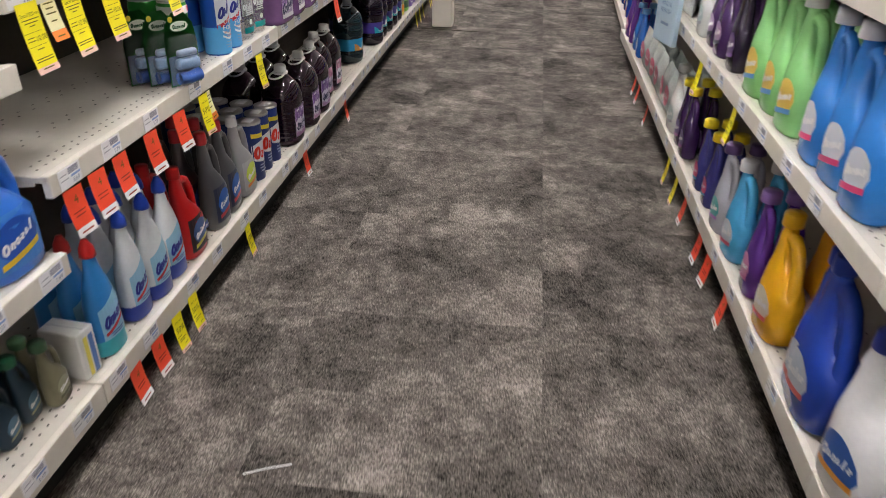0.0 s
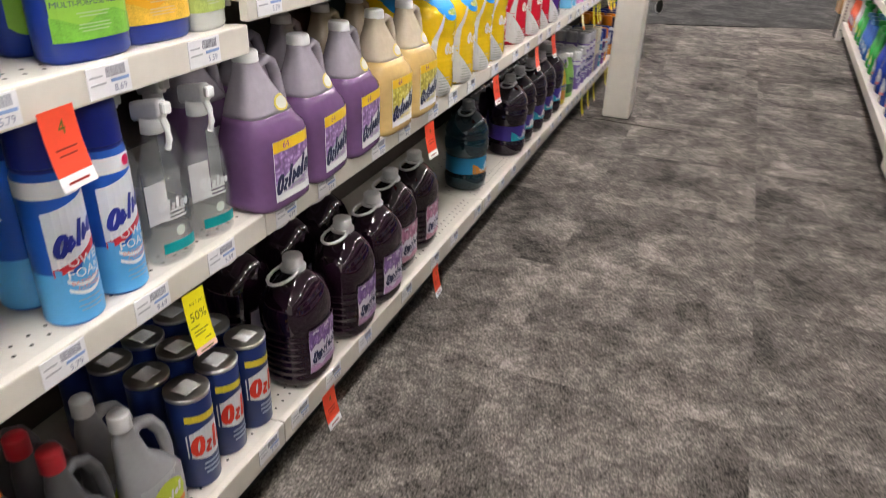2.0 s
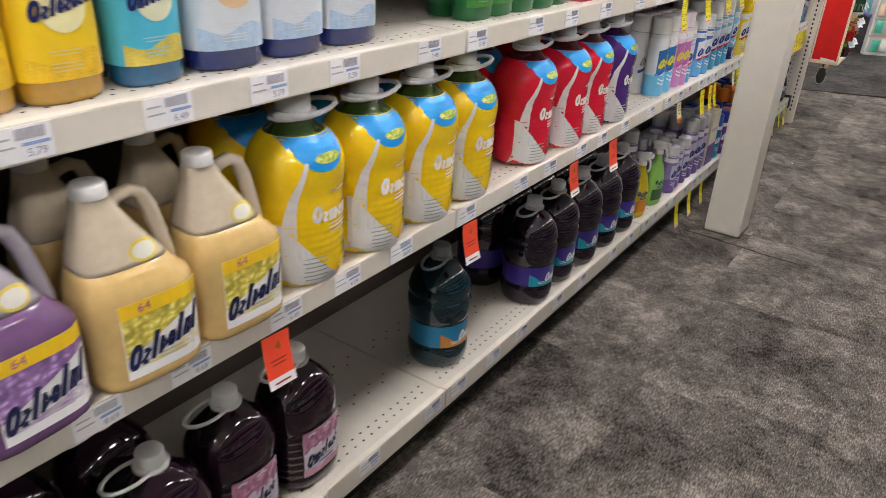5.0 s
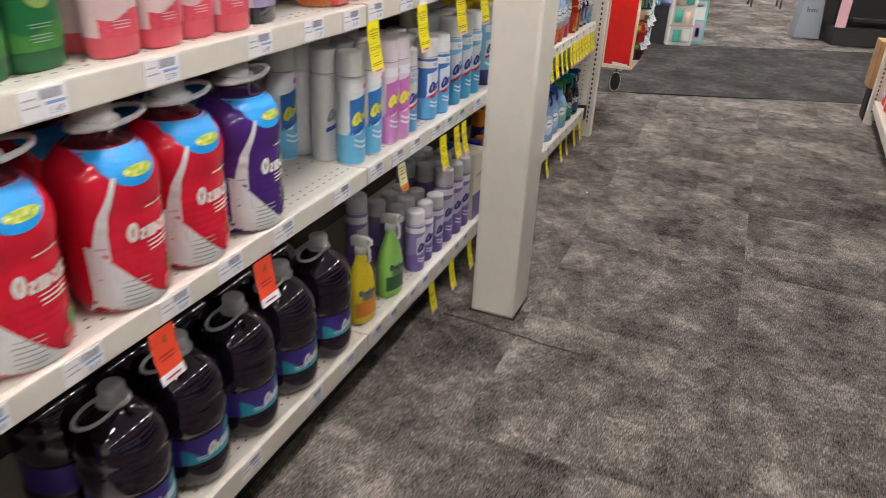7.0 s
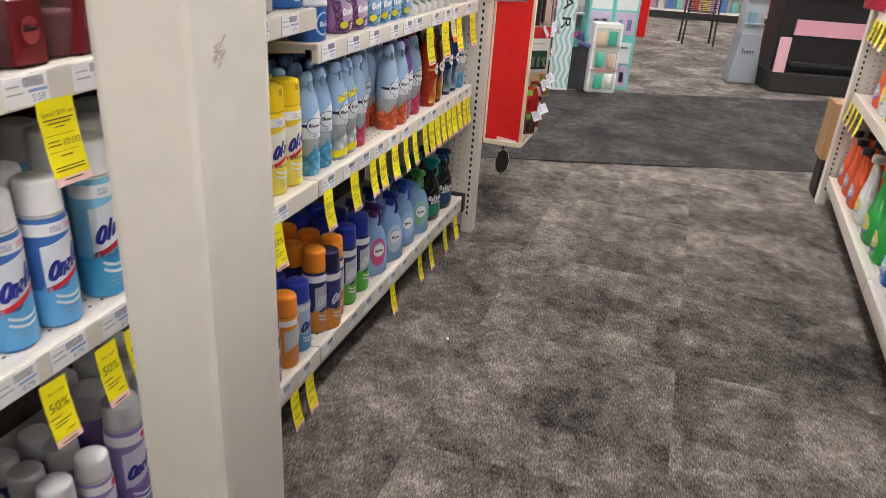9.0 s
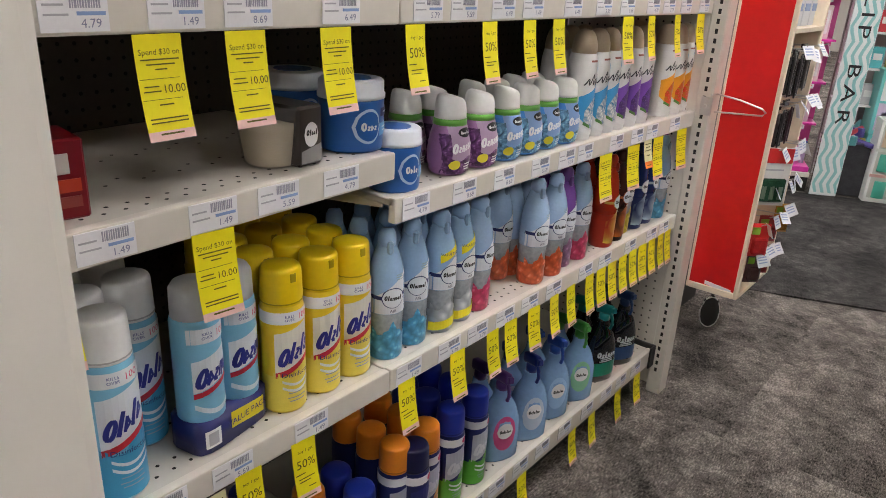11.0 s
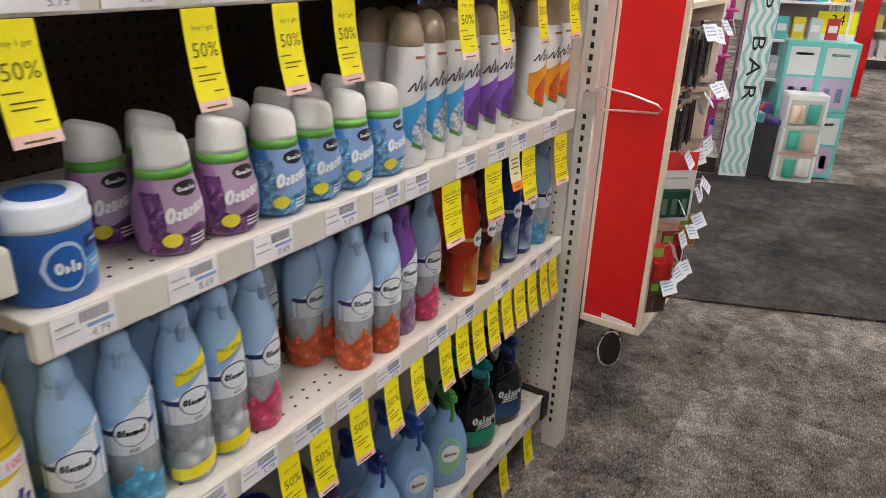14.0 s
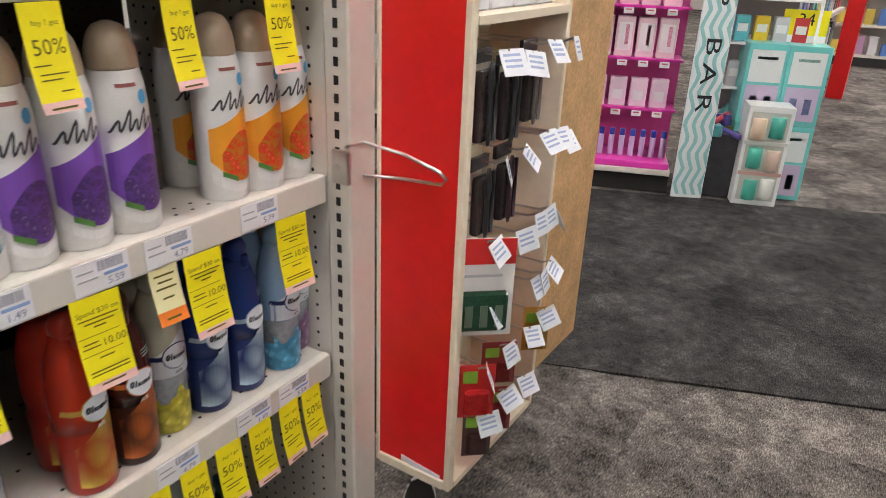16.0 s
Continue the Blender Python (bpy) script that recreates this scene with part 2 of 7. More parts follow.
# ---- shelving ----
def shelf_holes(y0, y1, x_front, z, side):
    spots = []
    for r, (dx, step) in enumerate(((0.035, 0.0254), (0.055, 0.0254), (0.13, 0.0508), (0.15, 0.0508), (0.24, 0.0508), (0.26, 0.0508))):
        y = y0 + 0.03 + (r % 2) * step / 2
        while y < y1 - 0.02:
            spots.append((x_front - side * dx, y, z + 0.0008))
            y += step
    return holes(spots, 0.0030)


def bay(y0, y1, x_front, side, levels, depth, peg=True, end=False):
    """One bay of shop shelving: base deck, kick plate, back panel and steel shelves with front lips."""
    back = x_front - side * depth
    u = empty("shelving_bay", "cream steel shop shelving bay with perforated shelves, stocked", "shelving", "aisle shelving bays")
    lo, hi = sorted((back, back - side * 0.03))
    part("back_panel", box(lo, y0, 0.1, hi, y1, 1.95), PEG, u, "dark brown pegboard back")
    spots = [(back + side * 0.001, y0 + 0.025 + i * 0.0254, 0.2 + k * 0.0254) for i in range(int((y1 - y0) / 0.0254) - 1) for k in range(0, 56)] if peg else []
    if spots:
        tagged(part("peg_hole_pattern", holes(spots, 0.0035, "x"), HOLE, u), kind="stuff")
    lo, hi = sorted((back, x_front - side * 0.055))
    part("kick_plate", box(lo, y0, 0.0, hi, y1, 0.1), KICK, u)
    for i, z in enumerate(levels):
        t0 = 0.0015
        lo, hi = sorted((back + side * 0.004, x_front))
        s = part("base_deck" if i == 0 else "shelf", box(lo, y0 + t0, z - 0.012, hi, y1 - t0, z, 0.0015), STEEL, u)
        lip_h = 0.052 if i == 0 else 0.04
        lo, hi = sorted((x_front - side * 0.012, x_front + side * 0.004))
        part("lip", box(lo, y0 + t0, z - lip_h, hi, y1 - t0, z + 0.0025, 0.003, 2), LIP, s)
        if z < 1.15:
            tagged(part("perforation_pattern", shelf_holes(y0, y1, x_front, z, side), HOLE, s), kind="stuff")
        if i:
            for yy in (y0 + 0.006, y1 - 0.009):
                lo, hi = sorted((back + side * 0.005, x_front - side * 0.03))
                br = box(lo, yy, z - 0.07, hi, yy + 0.003, z - 0.013)
                for v in br.verts:
                    if abs(v.co.x - x_front) < 0.05 and v.co.z < z - 0.05:
                        v.co.z += 0.05
                part("bracket", br, STEEL, s)
    return u


def sag(y):
    """How far the third shelf of the sixth bay hangs low towards its near end."""
    return 0.022 * max(0.0, min(1.0, (7.305 - y) / 1.225)) if y > 6.08 else 0.0


for k in range(7):
    run = bay(SEAMS[k], SEAMS[k + 1], XL, 1, BAYS[k], DEPTH, peg=k >= 4)
    if k == 5:
        low_shelf = [c for c in run.children if c.name.split(".")[0] == "shelf"][1]
        for piece in [low_shelf, *low_shelf.children]:
            for v in piece.data.vertices:
                v.co.z -= sag(max(6.081, v.co.y))
for k in range(5):
    bay(-0.06 + 1.219 * k, -0.06 + 1.219 * (k + 1), XR1, -1, (0.155, 0.56, 0.92, 1.28), DEPTH, peg=False)
SKEW = 0.034


def askance(y):
    """How far the second right-hand run stands in towards the aisle at y."""
    return SKEW * max(0.0, 9.66 - y) if y > 5.99 else 0.0


for k in range(3):
    run = bay(6.0 + 1.219 * k, 6.0 + 1.219 * (k + 1), XR2, -1, (0.155, 0.56, 0.92, 1.28), DEPTH, peg=k == 2)
    for piece in run.children_recursive:
        for v in piece.data.vertices:
            v.co.x -= askance(v.co.y)


def end_frame(y, x_front, side, name_label, proud=0.045):
    """Perforated side panel with a slotted upright post at the aisle end of a shelving run."""
    e = empty("end_frame", name_label, "upright", "shelving end frames")
    lo, hi = sorted((x_front - side * DEPTH, x_front - side * 0.001))
    part("side_panel", box(lo, y + 0.003, 0.03, hi, y + 0.012, 1.95), LIP, e)
    spots = [(lo + 0.02 + i * 0.0254, y + 0.002, 0.1 + j * 0.0254) for i in range(int((hi - lo) / 0.0254)) for j in range(60)]
    tagged(part("peg_hole_pattern", holes(spots, 0.0032, "y"), HOLE, e), kind="stuff")
    lo, hi = sorted((x_front + side * (proud - 0.045), x_front + side * proud))
    part("upright_post", box(lo, y, 0.0, hi, y + 0.06, 1.97, 0.003), LIP, e)
    sl = bmesh.new()
    for j in range(72):
        z = 0.08 + j * 0.0254
        join(sl, box(x_front + side * (proud - 0.023) - 0.004, y - 0.0008, z, x_front + side * (proud - 0.023) + 0.004, y + 0.001, z + 0.013))
    tagged(part("slot_strip", sl, HOLE, e), kind="stuff")
    return e


end_frame(8.54, XL, 1, "cream slotted steel upright and perforated side panel ending the shelving")
end_frame(9.68, XR2, -1, "cream slotted steel upright and perforated side panel ending the shelving", 0.02)
brk = empty("corner_bracket", "black steel corner bracket under the last bottom shelf", "bracket")
part("bar", box(-1.42, 8.528, 0.15, -1.225, 8.537, 0.172, 0.002), KICK, brk)
part("tab", box(-1.2285, 8.50, 0.10, -1.222, 8.537, 0.172, 0.002), KICK, brk)


# ---- goods: shape helpers ----
def radius(prof, z):
    """Half width and sideways shift of a bottle outline at height z."""
    for a, b in zip(prof, prof[1:]):
        if a[0] <= z <= b[0]:
            t = (z - a[0]) / max(b[0] - a[0], 1e-6)
            return a[1] + (b[1] - a[1]) * t, (a[2] if len(a) > 2 else 0) * (1 - t) + (b[2] if len(b) > 2 else 0) * t
    e = prof[0] if z < prof[0][0] else prof[-1]
    return e[1], (e[2] if len(e) > 2 else 0)


def rounded(prof, n=3):
    """The outline with smooth curves between its given points."""
    out = []
    p = [tuple(q) + (0,) * (3 - len(q)) for q in prof]
    for i in range(len(p) - 1):
        a, b, c, d = p[max(i - 1, 0)], p[i], p[i + 1], p[min(i + 2, len(p) - 1)]
        for k in range(n):
            t = k / n
            z = b[0] + (c[0] - b[0]) * t
            m0, m1 = (c[1] - a[1]) * 0.35, (d[1] - b[1]) * 0.35
            h = (2 * t**3 - 3 * t**2 + 1) * b[1] + (t**3 - 2 * t**2 + t) * m0 + (-2 * t**3 + 3 * t**2) * c[1] + (t**3 - t**2) * m1
            out.append((z, max(h, 0.001), b[2] + (c[2] - b[2]) * t))
    out.append(p[-1])
    return out


def turned(prof, d=1.0, sq=2.0, z0=None, z1=None, seg=20, off=0.0, cap=True):
    """A hollow bottle form: rings along the outline, round (sq 2) to boxy (sq 5), d deep for 1 wide."""
    z0 = prof[0][0] if z0 is None else z0
    z1 = prof[-1][0] if z1 is None else z1
    zs = [z0] + [q[0] for q in prof if z0 + 1e-5 < q[0] < z1 - 1e-5] + [z1]
    bm = bmesh.new()
    rings = []
    for z in zs:
        r, cy = radius(prof, z)
        ring = []
        for k in range(seg):
            a = 2 * math.pi * k / seg
            c, s = math.cos(a), math.sin(a)
            f = (abs(c) ** sq + abs(s) ** sq) ** (-1 / sq)
            ring.append(bm.verts.new(((r * d + off) * c * f, (r + off) * s * f + cy, z)))
        rings.append(ring)
    for A, B in zip(rings, rings[1:]):
        for k in range(seg):
            bm.faces.new((A[k], A[(k + 1) % seg], B[(k + 1) % seg], B[k]))
    if cap:
        bm.faces.new(rings[0][::-1]), bm.faces.new(rings[-1])
    return bm


def onto(form, u, v, off):
    prof, d, sq = form
    r, cy = radius(prof, v)
    q = min(abs(u - cy) / r, 0.985)
    return Vector((r * d * (1 - q**sq) ** (1 / sq) + off, u, v))


def decal(form, lo, hi, u0, u1, off=0.0007, nu=8, nv=4, bm=None):
    """A printed patch on the front of a bottle, between two curves over its width."""
    bm = bm or bmesh.new()
    lo_, hi_ = (lo if callable(lo) else (lambda u: lo)), (hi if callable(hi) else (lambda u: hi))
    g = []
    for i in range(nu + 1):
        u = u0 + (u1 - u0) * i / nu
        g.append([bm.verts.new(onto(form, u, lo_(u) + (hi_(u) - lo_(u)) * j / nv, off)) for j in range(nv + 1)])
    for i in range(nu):
        for j in range(nv):
            bm.faces.new((g[i][j], g[i + 1][j], g[i + 1][j + 1], g[i][j + 1]))
    return bm


def oval(form, cu, cv, ru, rv, off=0.001):
    return decal(form, lambda u: cv - rv * math.sqrt(max(0.0, 1 - ((u - cu) / ru) ** 2)), lambda u: cv + rv * math.sqrt(max(0.0, 1 - ((u - cu) / ru) ** 2)), cu - ru, cu + ru, off, 12, 2)


def ribbon(form, pts, widths, off=0.0016, bm=None):
    """A printed stroke on the front of a bottle along points (across, up), with a width at each."""
    bm = bm or bmesh.new()
    prev = None
    for i, (u, v) in enumerate(pts):
        (ua, va), (ub, vb) = pts[max(i - 1, 0)], pts[min(i + 1, len(pts) - 1)]
        q = math.hypot(ub - ua, vb - va) or 1
        nu, nv = -(vb - va) / q, (ub - ua) / q
        w = widths[i] if isinstance(widths, (list, tuple)) else widths
        cur = [bm.verts.new(onto(form, u + nu * w * k / 2, v + nv * w * k / 2, off)) for k in (-1, 1)]
        if prev:
            bm.faces.new((prev[0], prev[1], cur[1], cur[0]))
        prev = cur
    return bm


def word(form, cu, cv, w, h, n, slant=0.25, off=0.0014, rise=0.0, pen=1.0):
    """A mark of bold pen strokes where a trade name stands: a tall initial, then bowls, arches and waves."""
    rnd = random.Random(n * 7 + int(w * 1e4) + int(h * 1e5))
    bm = bmesh.new()
    first = 1.5
    step = w / (n - 1 + first)
    low = 0.62 * h
    th = min(step * 0.42, h * 0.22) * pen

    def stroke(pts, a, t):
        ribbon(form, [(a + x + slant * y, cv - h / 2 + rise * (a - cu) + y) for x, y in pts], t, off, bm)

    def arc(cx, cy, rx, ry, a0, a1, k=9):
        return [(cx + rx * math.cos(a0 + (a1 - a0) * i / k), cy + ry * math.sin(a0 + (a1 - a0) * i / k)) for i in range(k + 1)]

    if pen < 0.8:
        pts = []
        for i in range(n):
            top = h * (1.0 if i in (1, n - 2) else 0.55)
            pts += [(step * (i + k / 8), top * (0.5 - 0.5 * math.cos(math.tau * k / 8))) for k in range(8)]
        stroke(pts, cu - w / 2 - slant * h / 2, th * 1.2)
        return bm
    x0 = cu - w / 2 - slant * h / 2
    stroke(arc(step * 0.68, h * 0.5, step * 0.42, h * 0.40, 0, math.tau, 14), x0, th * 1.35)
    last = 0
    for i in range(1, n):
        a = x0 + step * (first + i - 1)
        k = rnd.choice([q for q in range(5) if q != last])
        last = k
        if k == 0:
            stroke(arc(step * 0.46, low / 2, step * 0.27, low * 0.38, 0, math.tau, 10), a, th * 1.15)
        elif k == 1:
            stroke([(step * 0.40, 0), (step * 0.40, h)], a, th * 1.4)
        elif k == 2:
            for q in (0.22, 0.70):
                stroke([(step * q, 0), (step * q, low)], a, th)
            stroke([(step * 0.22, low * 0.86), (step * 0.70, low * 0.86)], a, low * 0.26)
        elif k == 3:
            for q in (0.15, 0.8):
                stroke([(step * 0.1, low * q), (step * 0.8, low * q)], a, low * 0.26)
            stroke([(step * 0.8, low * 0.8), (step * 0.1, low * 0.15)], a, th)
        else:
            stroke([(step * 0.24, 0), (step * 0.24, low)], a, th * 1.1)
            stroke([(step * 0.24, low * 0.1), (step * 0.78, low * 0.5), (step * 0.24, low * 0.9)], a, th)
    return bm


def bars(form, cu, v_list, w, h, off=0.0012):
    """Small print, as lines."""
    bm = bmesh.new()
    for i, v in enumerate(v_list):
        k = w * (0.8 + 0.2 * ((i * 37) % 10) / 10) / 2
        decal(form, v, v + h, cu - k, cu + k, off, 3, 1, bm)
    return bm


def letters(s, h):
    """Flat lettering in the built-in font, centred, h high."""
    cu = bpy.data.curves.new("lettering", "FONT")
    cu.body, cu.size, cu.resolution_u, cu.align_x, cu.align_y = s, h * 1.4, 2, "CENTER", "CENTER"
    ob = bpy.data.objects.new("lettering", cu)
    me = bpy.data.meshes.new_from_object(ob)
    bm = bmesh.new()
    bm.from_mesh(me)
    bpy.data.objects.remove(ob)
    bpy.data.curves.remove(cu)
    bpy.data.meshes.remove(me)
    return bm


def text_on(form, s, cu, cv, h, off=0.0015, slant=0.0):
    bm = letters(s, h)
    for v in bm.verts:
        v.co = onto(form, cu + v.co.x + slant * v.co.y, cv + v.co.y, off)
    return bm


FLAT = ([(-2, 5.0), (2, 5.0)], 1e-6, 2.0)


def ring_handle(cx, cy, z, ax, ay, r=0.004, tilt=0.0, n=14):
    return tube([(cx + ax * math.cos(a), cy + ay * math.sin(a), z + tilt * math.sin(a)) for a in (2 * math.pi * i / n for i in range(n))], r, 6, True)


def cap_form(r, z0, z1, seg=16, cy=0.0, d=1.0):
    return turned([(z0, r * 0.98, cy), (z0 + 0.001, r, cy), (z1 - 0.003, r * 0.97, cy), (z1, r * 0.88, cy)], d, 2, seg=seg)


def squash(t, k):
    """Bring a bottle to its true height."""
    for c in t.children:
        c.data.transform(Matrix.Diagonal((1, 1, k, 1)))


# ---- goods: one function for each kind ----
def thing(name, label, category, group):
    return empty(name, label, category, group)


def jug(liquid, ink, label, group):
    """Gallon cleaner jug: clear top, liquid below, side handle, printed label."""
    t = thing("cleaner_jug", label, "cleaner jug", group)
    prof = rounded([(0, 0.064), (0.008, 0.0725), (0.02, 0.0735), (0.026, 0.072), (0.09, 0.0735), (0.142, 0.0735), (0.156, 0.0705, -0.001), (0.172, 0.0615, -0.007), (0.215, 0.045, -0.018), (0.258, 0.028, -0.026), (0.276, 0.0225, -0.029), (0.284, 0.021, -0.029)], 2)
    form = (prof, 0.72, 4.0)
    part("body", turned(prof, 0.72, 4.0, 0, 0.186, seg=28), mat("coloured_liquid", liquid, 0.16, var=0.1, scale=8), t, "filled translucent body", True)
    part("neck", turned(prof, 0.72, 4.0, 0.186, 0.284, seg=28), mat("milky_plastic", tuple(0.42 * c + 0.27 for c in liquid), 0.2, var=0.08, scale=10), t, "empty milky clear top", True)
    part("cap", cap_form(0.021, 0.283, 0.303, cy=-0.029), plastic(0.78, 0.78, 0.78), t, "white screw cap", True)
    part("handle", tube([(0, -0.016, 0.254), (0, 0.0, 0.272), (0, 0.018, 0.277), (0, 0.032, 0.27), (0, 0.042, 0.246), (0, 0.052, 0.2), (0, 0.058, 0.168), (0, 0.059, 0.15)], 0.0105, 8), mat("milky_plastic", tuple(0.42 * c + 0.27 for c in liquid), 0.16, var=0.08, scale=10), t, "", True)
    part("label", decal(form, 0.022, 0.142, -0.044, 0.068), WHITE, t, "white printed label")
    part("label_band", decal(form, 0.120, 0.142, -0.044, 0.068, 0.0012), print_ink(0.85, 0.55, 0.02), t)
    part("label_picture", decal(form, lambda u: 0.078 + 0.5 * u, 0.120, -0.043, 0.067, 0.0011), petals(ink, tuple(min(0.85, c + 0.3) for c in ink), tuple(c * 0.5 for c in ink), 90), t)
    part("label_foot", decal(form, 0.028, lambda u: 0.045 + 0.25 * u, -0.043, 0.067, 0.0011), petals(tuple(0.3 * c + 0.5 for c in ink), (0.8, 0.78, 0.8), ink, 60), t)
    part("wordmark", word(form, 0.012, 0.073, 0.104, 0.044, 8, rise=0.3), print_ink(0.01, 0.015, 0.07), t)
    part("number", text_on(form, "64", -0.012, 0.131, 0.013), print_ink(0.3, 0.05, 0.3), t)
    part("small_print", bars(form, 0.02, [0.038, 0.045], 0.05, 0.003), GREYINK, t)
    part("sticker", oval(form, 0.008, 0.204, 0.020, 0.015), print_ink(0.62, 0.48, 0.08), t)
    part("sticker_face", oval(form, 0.008, 0.204, 0.0155, 0.011, 0.0016), print_ink(0.62, 0.61, 0.55), t)
    squash(t, 0.875)
    for c in t.children:
        c.data.transform(Matrix.Diagonal((1, 0.985, 1, 1)))
    return t, 0.054


def big_bottle(liquid, band, ink, capcol, label, group, waist=False):
    """Large dark clear bottle with a carrying ring at its neck."""
    t = thing("cleaner_bottle", label, "cleaner bottle", group)
    if waist:
        pts = [(0, 0.060), (0.01, 0.070), (0.05, 0.074), (0.062, 0.070), (0.13, 0.070), (0.142, 0.075), (0.18, 0.076), (0.195, 0.072), (0.208, 0.075), (0.245, 0.064), (0.272, 0.040), (0.285, 0.022), (0.293, 0.020)]
        d, sq = 1.0, 2.0
    else:
        pts = [(0, 0.060), (0.01, 0.072)] + [(0.03 + 0.018 * i + j * 0.009, 0.075 - 0.003 * j) for i in range(7) for j in (0, 1)] + [(0.165, 0.076), (0.205, 0.075), (0.24, 0.062), (0.27, 0.036), (0.283, 0.021), (0.293, 0.020)]
        d, sq = 0.86, 2.6
    prof = rounded(pts, 2)
    form = (prof, d, sq)
    part("body", turned(prof, d, sq, seg=28), wet(*liquid), t, "clear bottle of dark liquid", True)
    part("cap", cap_form(0.0215, 0.292, 0.318), plastic(*capcol), t, "", True)
    part("collar", turned([(0.284, 0.026), (0.291, 0.027)], 1, 2, seg=18), plastic(*capcol), t, "", True)
    part("carrying_ring", ring_handle(0.0, -0.035, 0.288, 0.024, 0.042, 0.0036, 0.004), plastic(*capcol), t, "plastic carrying loop", True)
    if waist:
        part("label", turned(prof, d, sq, 0.066, 0.126, 28, 0.0008, False), print_ink(*band), t, "printed wrap label", True)
        part("label_splash", decal(form, lambda u: 0.066, lambda u: 0.09 + 0.016 * math.sin(u * 70), -0.068, 0.068, 0.0018, 14, 2), print_ink(*ink), t)
        part("label_drop", oval(form, 0.035, 0.113, 0.018, 0.008, 0.0018), print_ink(*ink), t)
        part("wordmark", word(form, 0.008, 0.095, 0.062, 0.03, 5, 0.3, 0.0026, 0.1), WHITE, t)
        part("small_print", bars(form, -0.03, [0.074, 0.079], 0.03, 0.002, 0.0026), WHITE, t)
    else:
        part("label", decal(form, 0.04, 0.158, -0.046, 0.05, 0.003), print_ink(0.72, 0.68, 0.76), t, "printed label")
        part("label_picture", decal(form, lambda u: 0.105 + 0.012 * math.sin(u * 160), 0.158, -0.046, 0.05, 0.0036, 12), petals(band, tuple(min(0.8, c + 0.25) for c in band), tuple(c * 0.5 for c in band), 80), t)
        part("label_foot", decal(form, 0.04, lambda u: 0.058 + 0.006 * math.sin(u * 120), -0.046, 0.05, 0.0036, 10), print_ink(*ink), t)
        part("wordmark", word(form, 0.0, 0.095, 0.08, 0.036, 8, 0.2, 0.0044, 0.3), print_ink(0.01, 0.015, 0.07), t)
        part("small_print", bars(form, 0.004, [0.066, 0.072], 0.05, 0.003, 0.0042), print_ink(0.2, 0.15, 0.3), t)
    squash(t, 0.955 if waist else 0.885)
    return t, 0.075


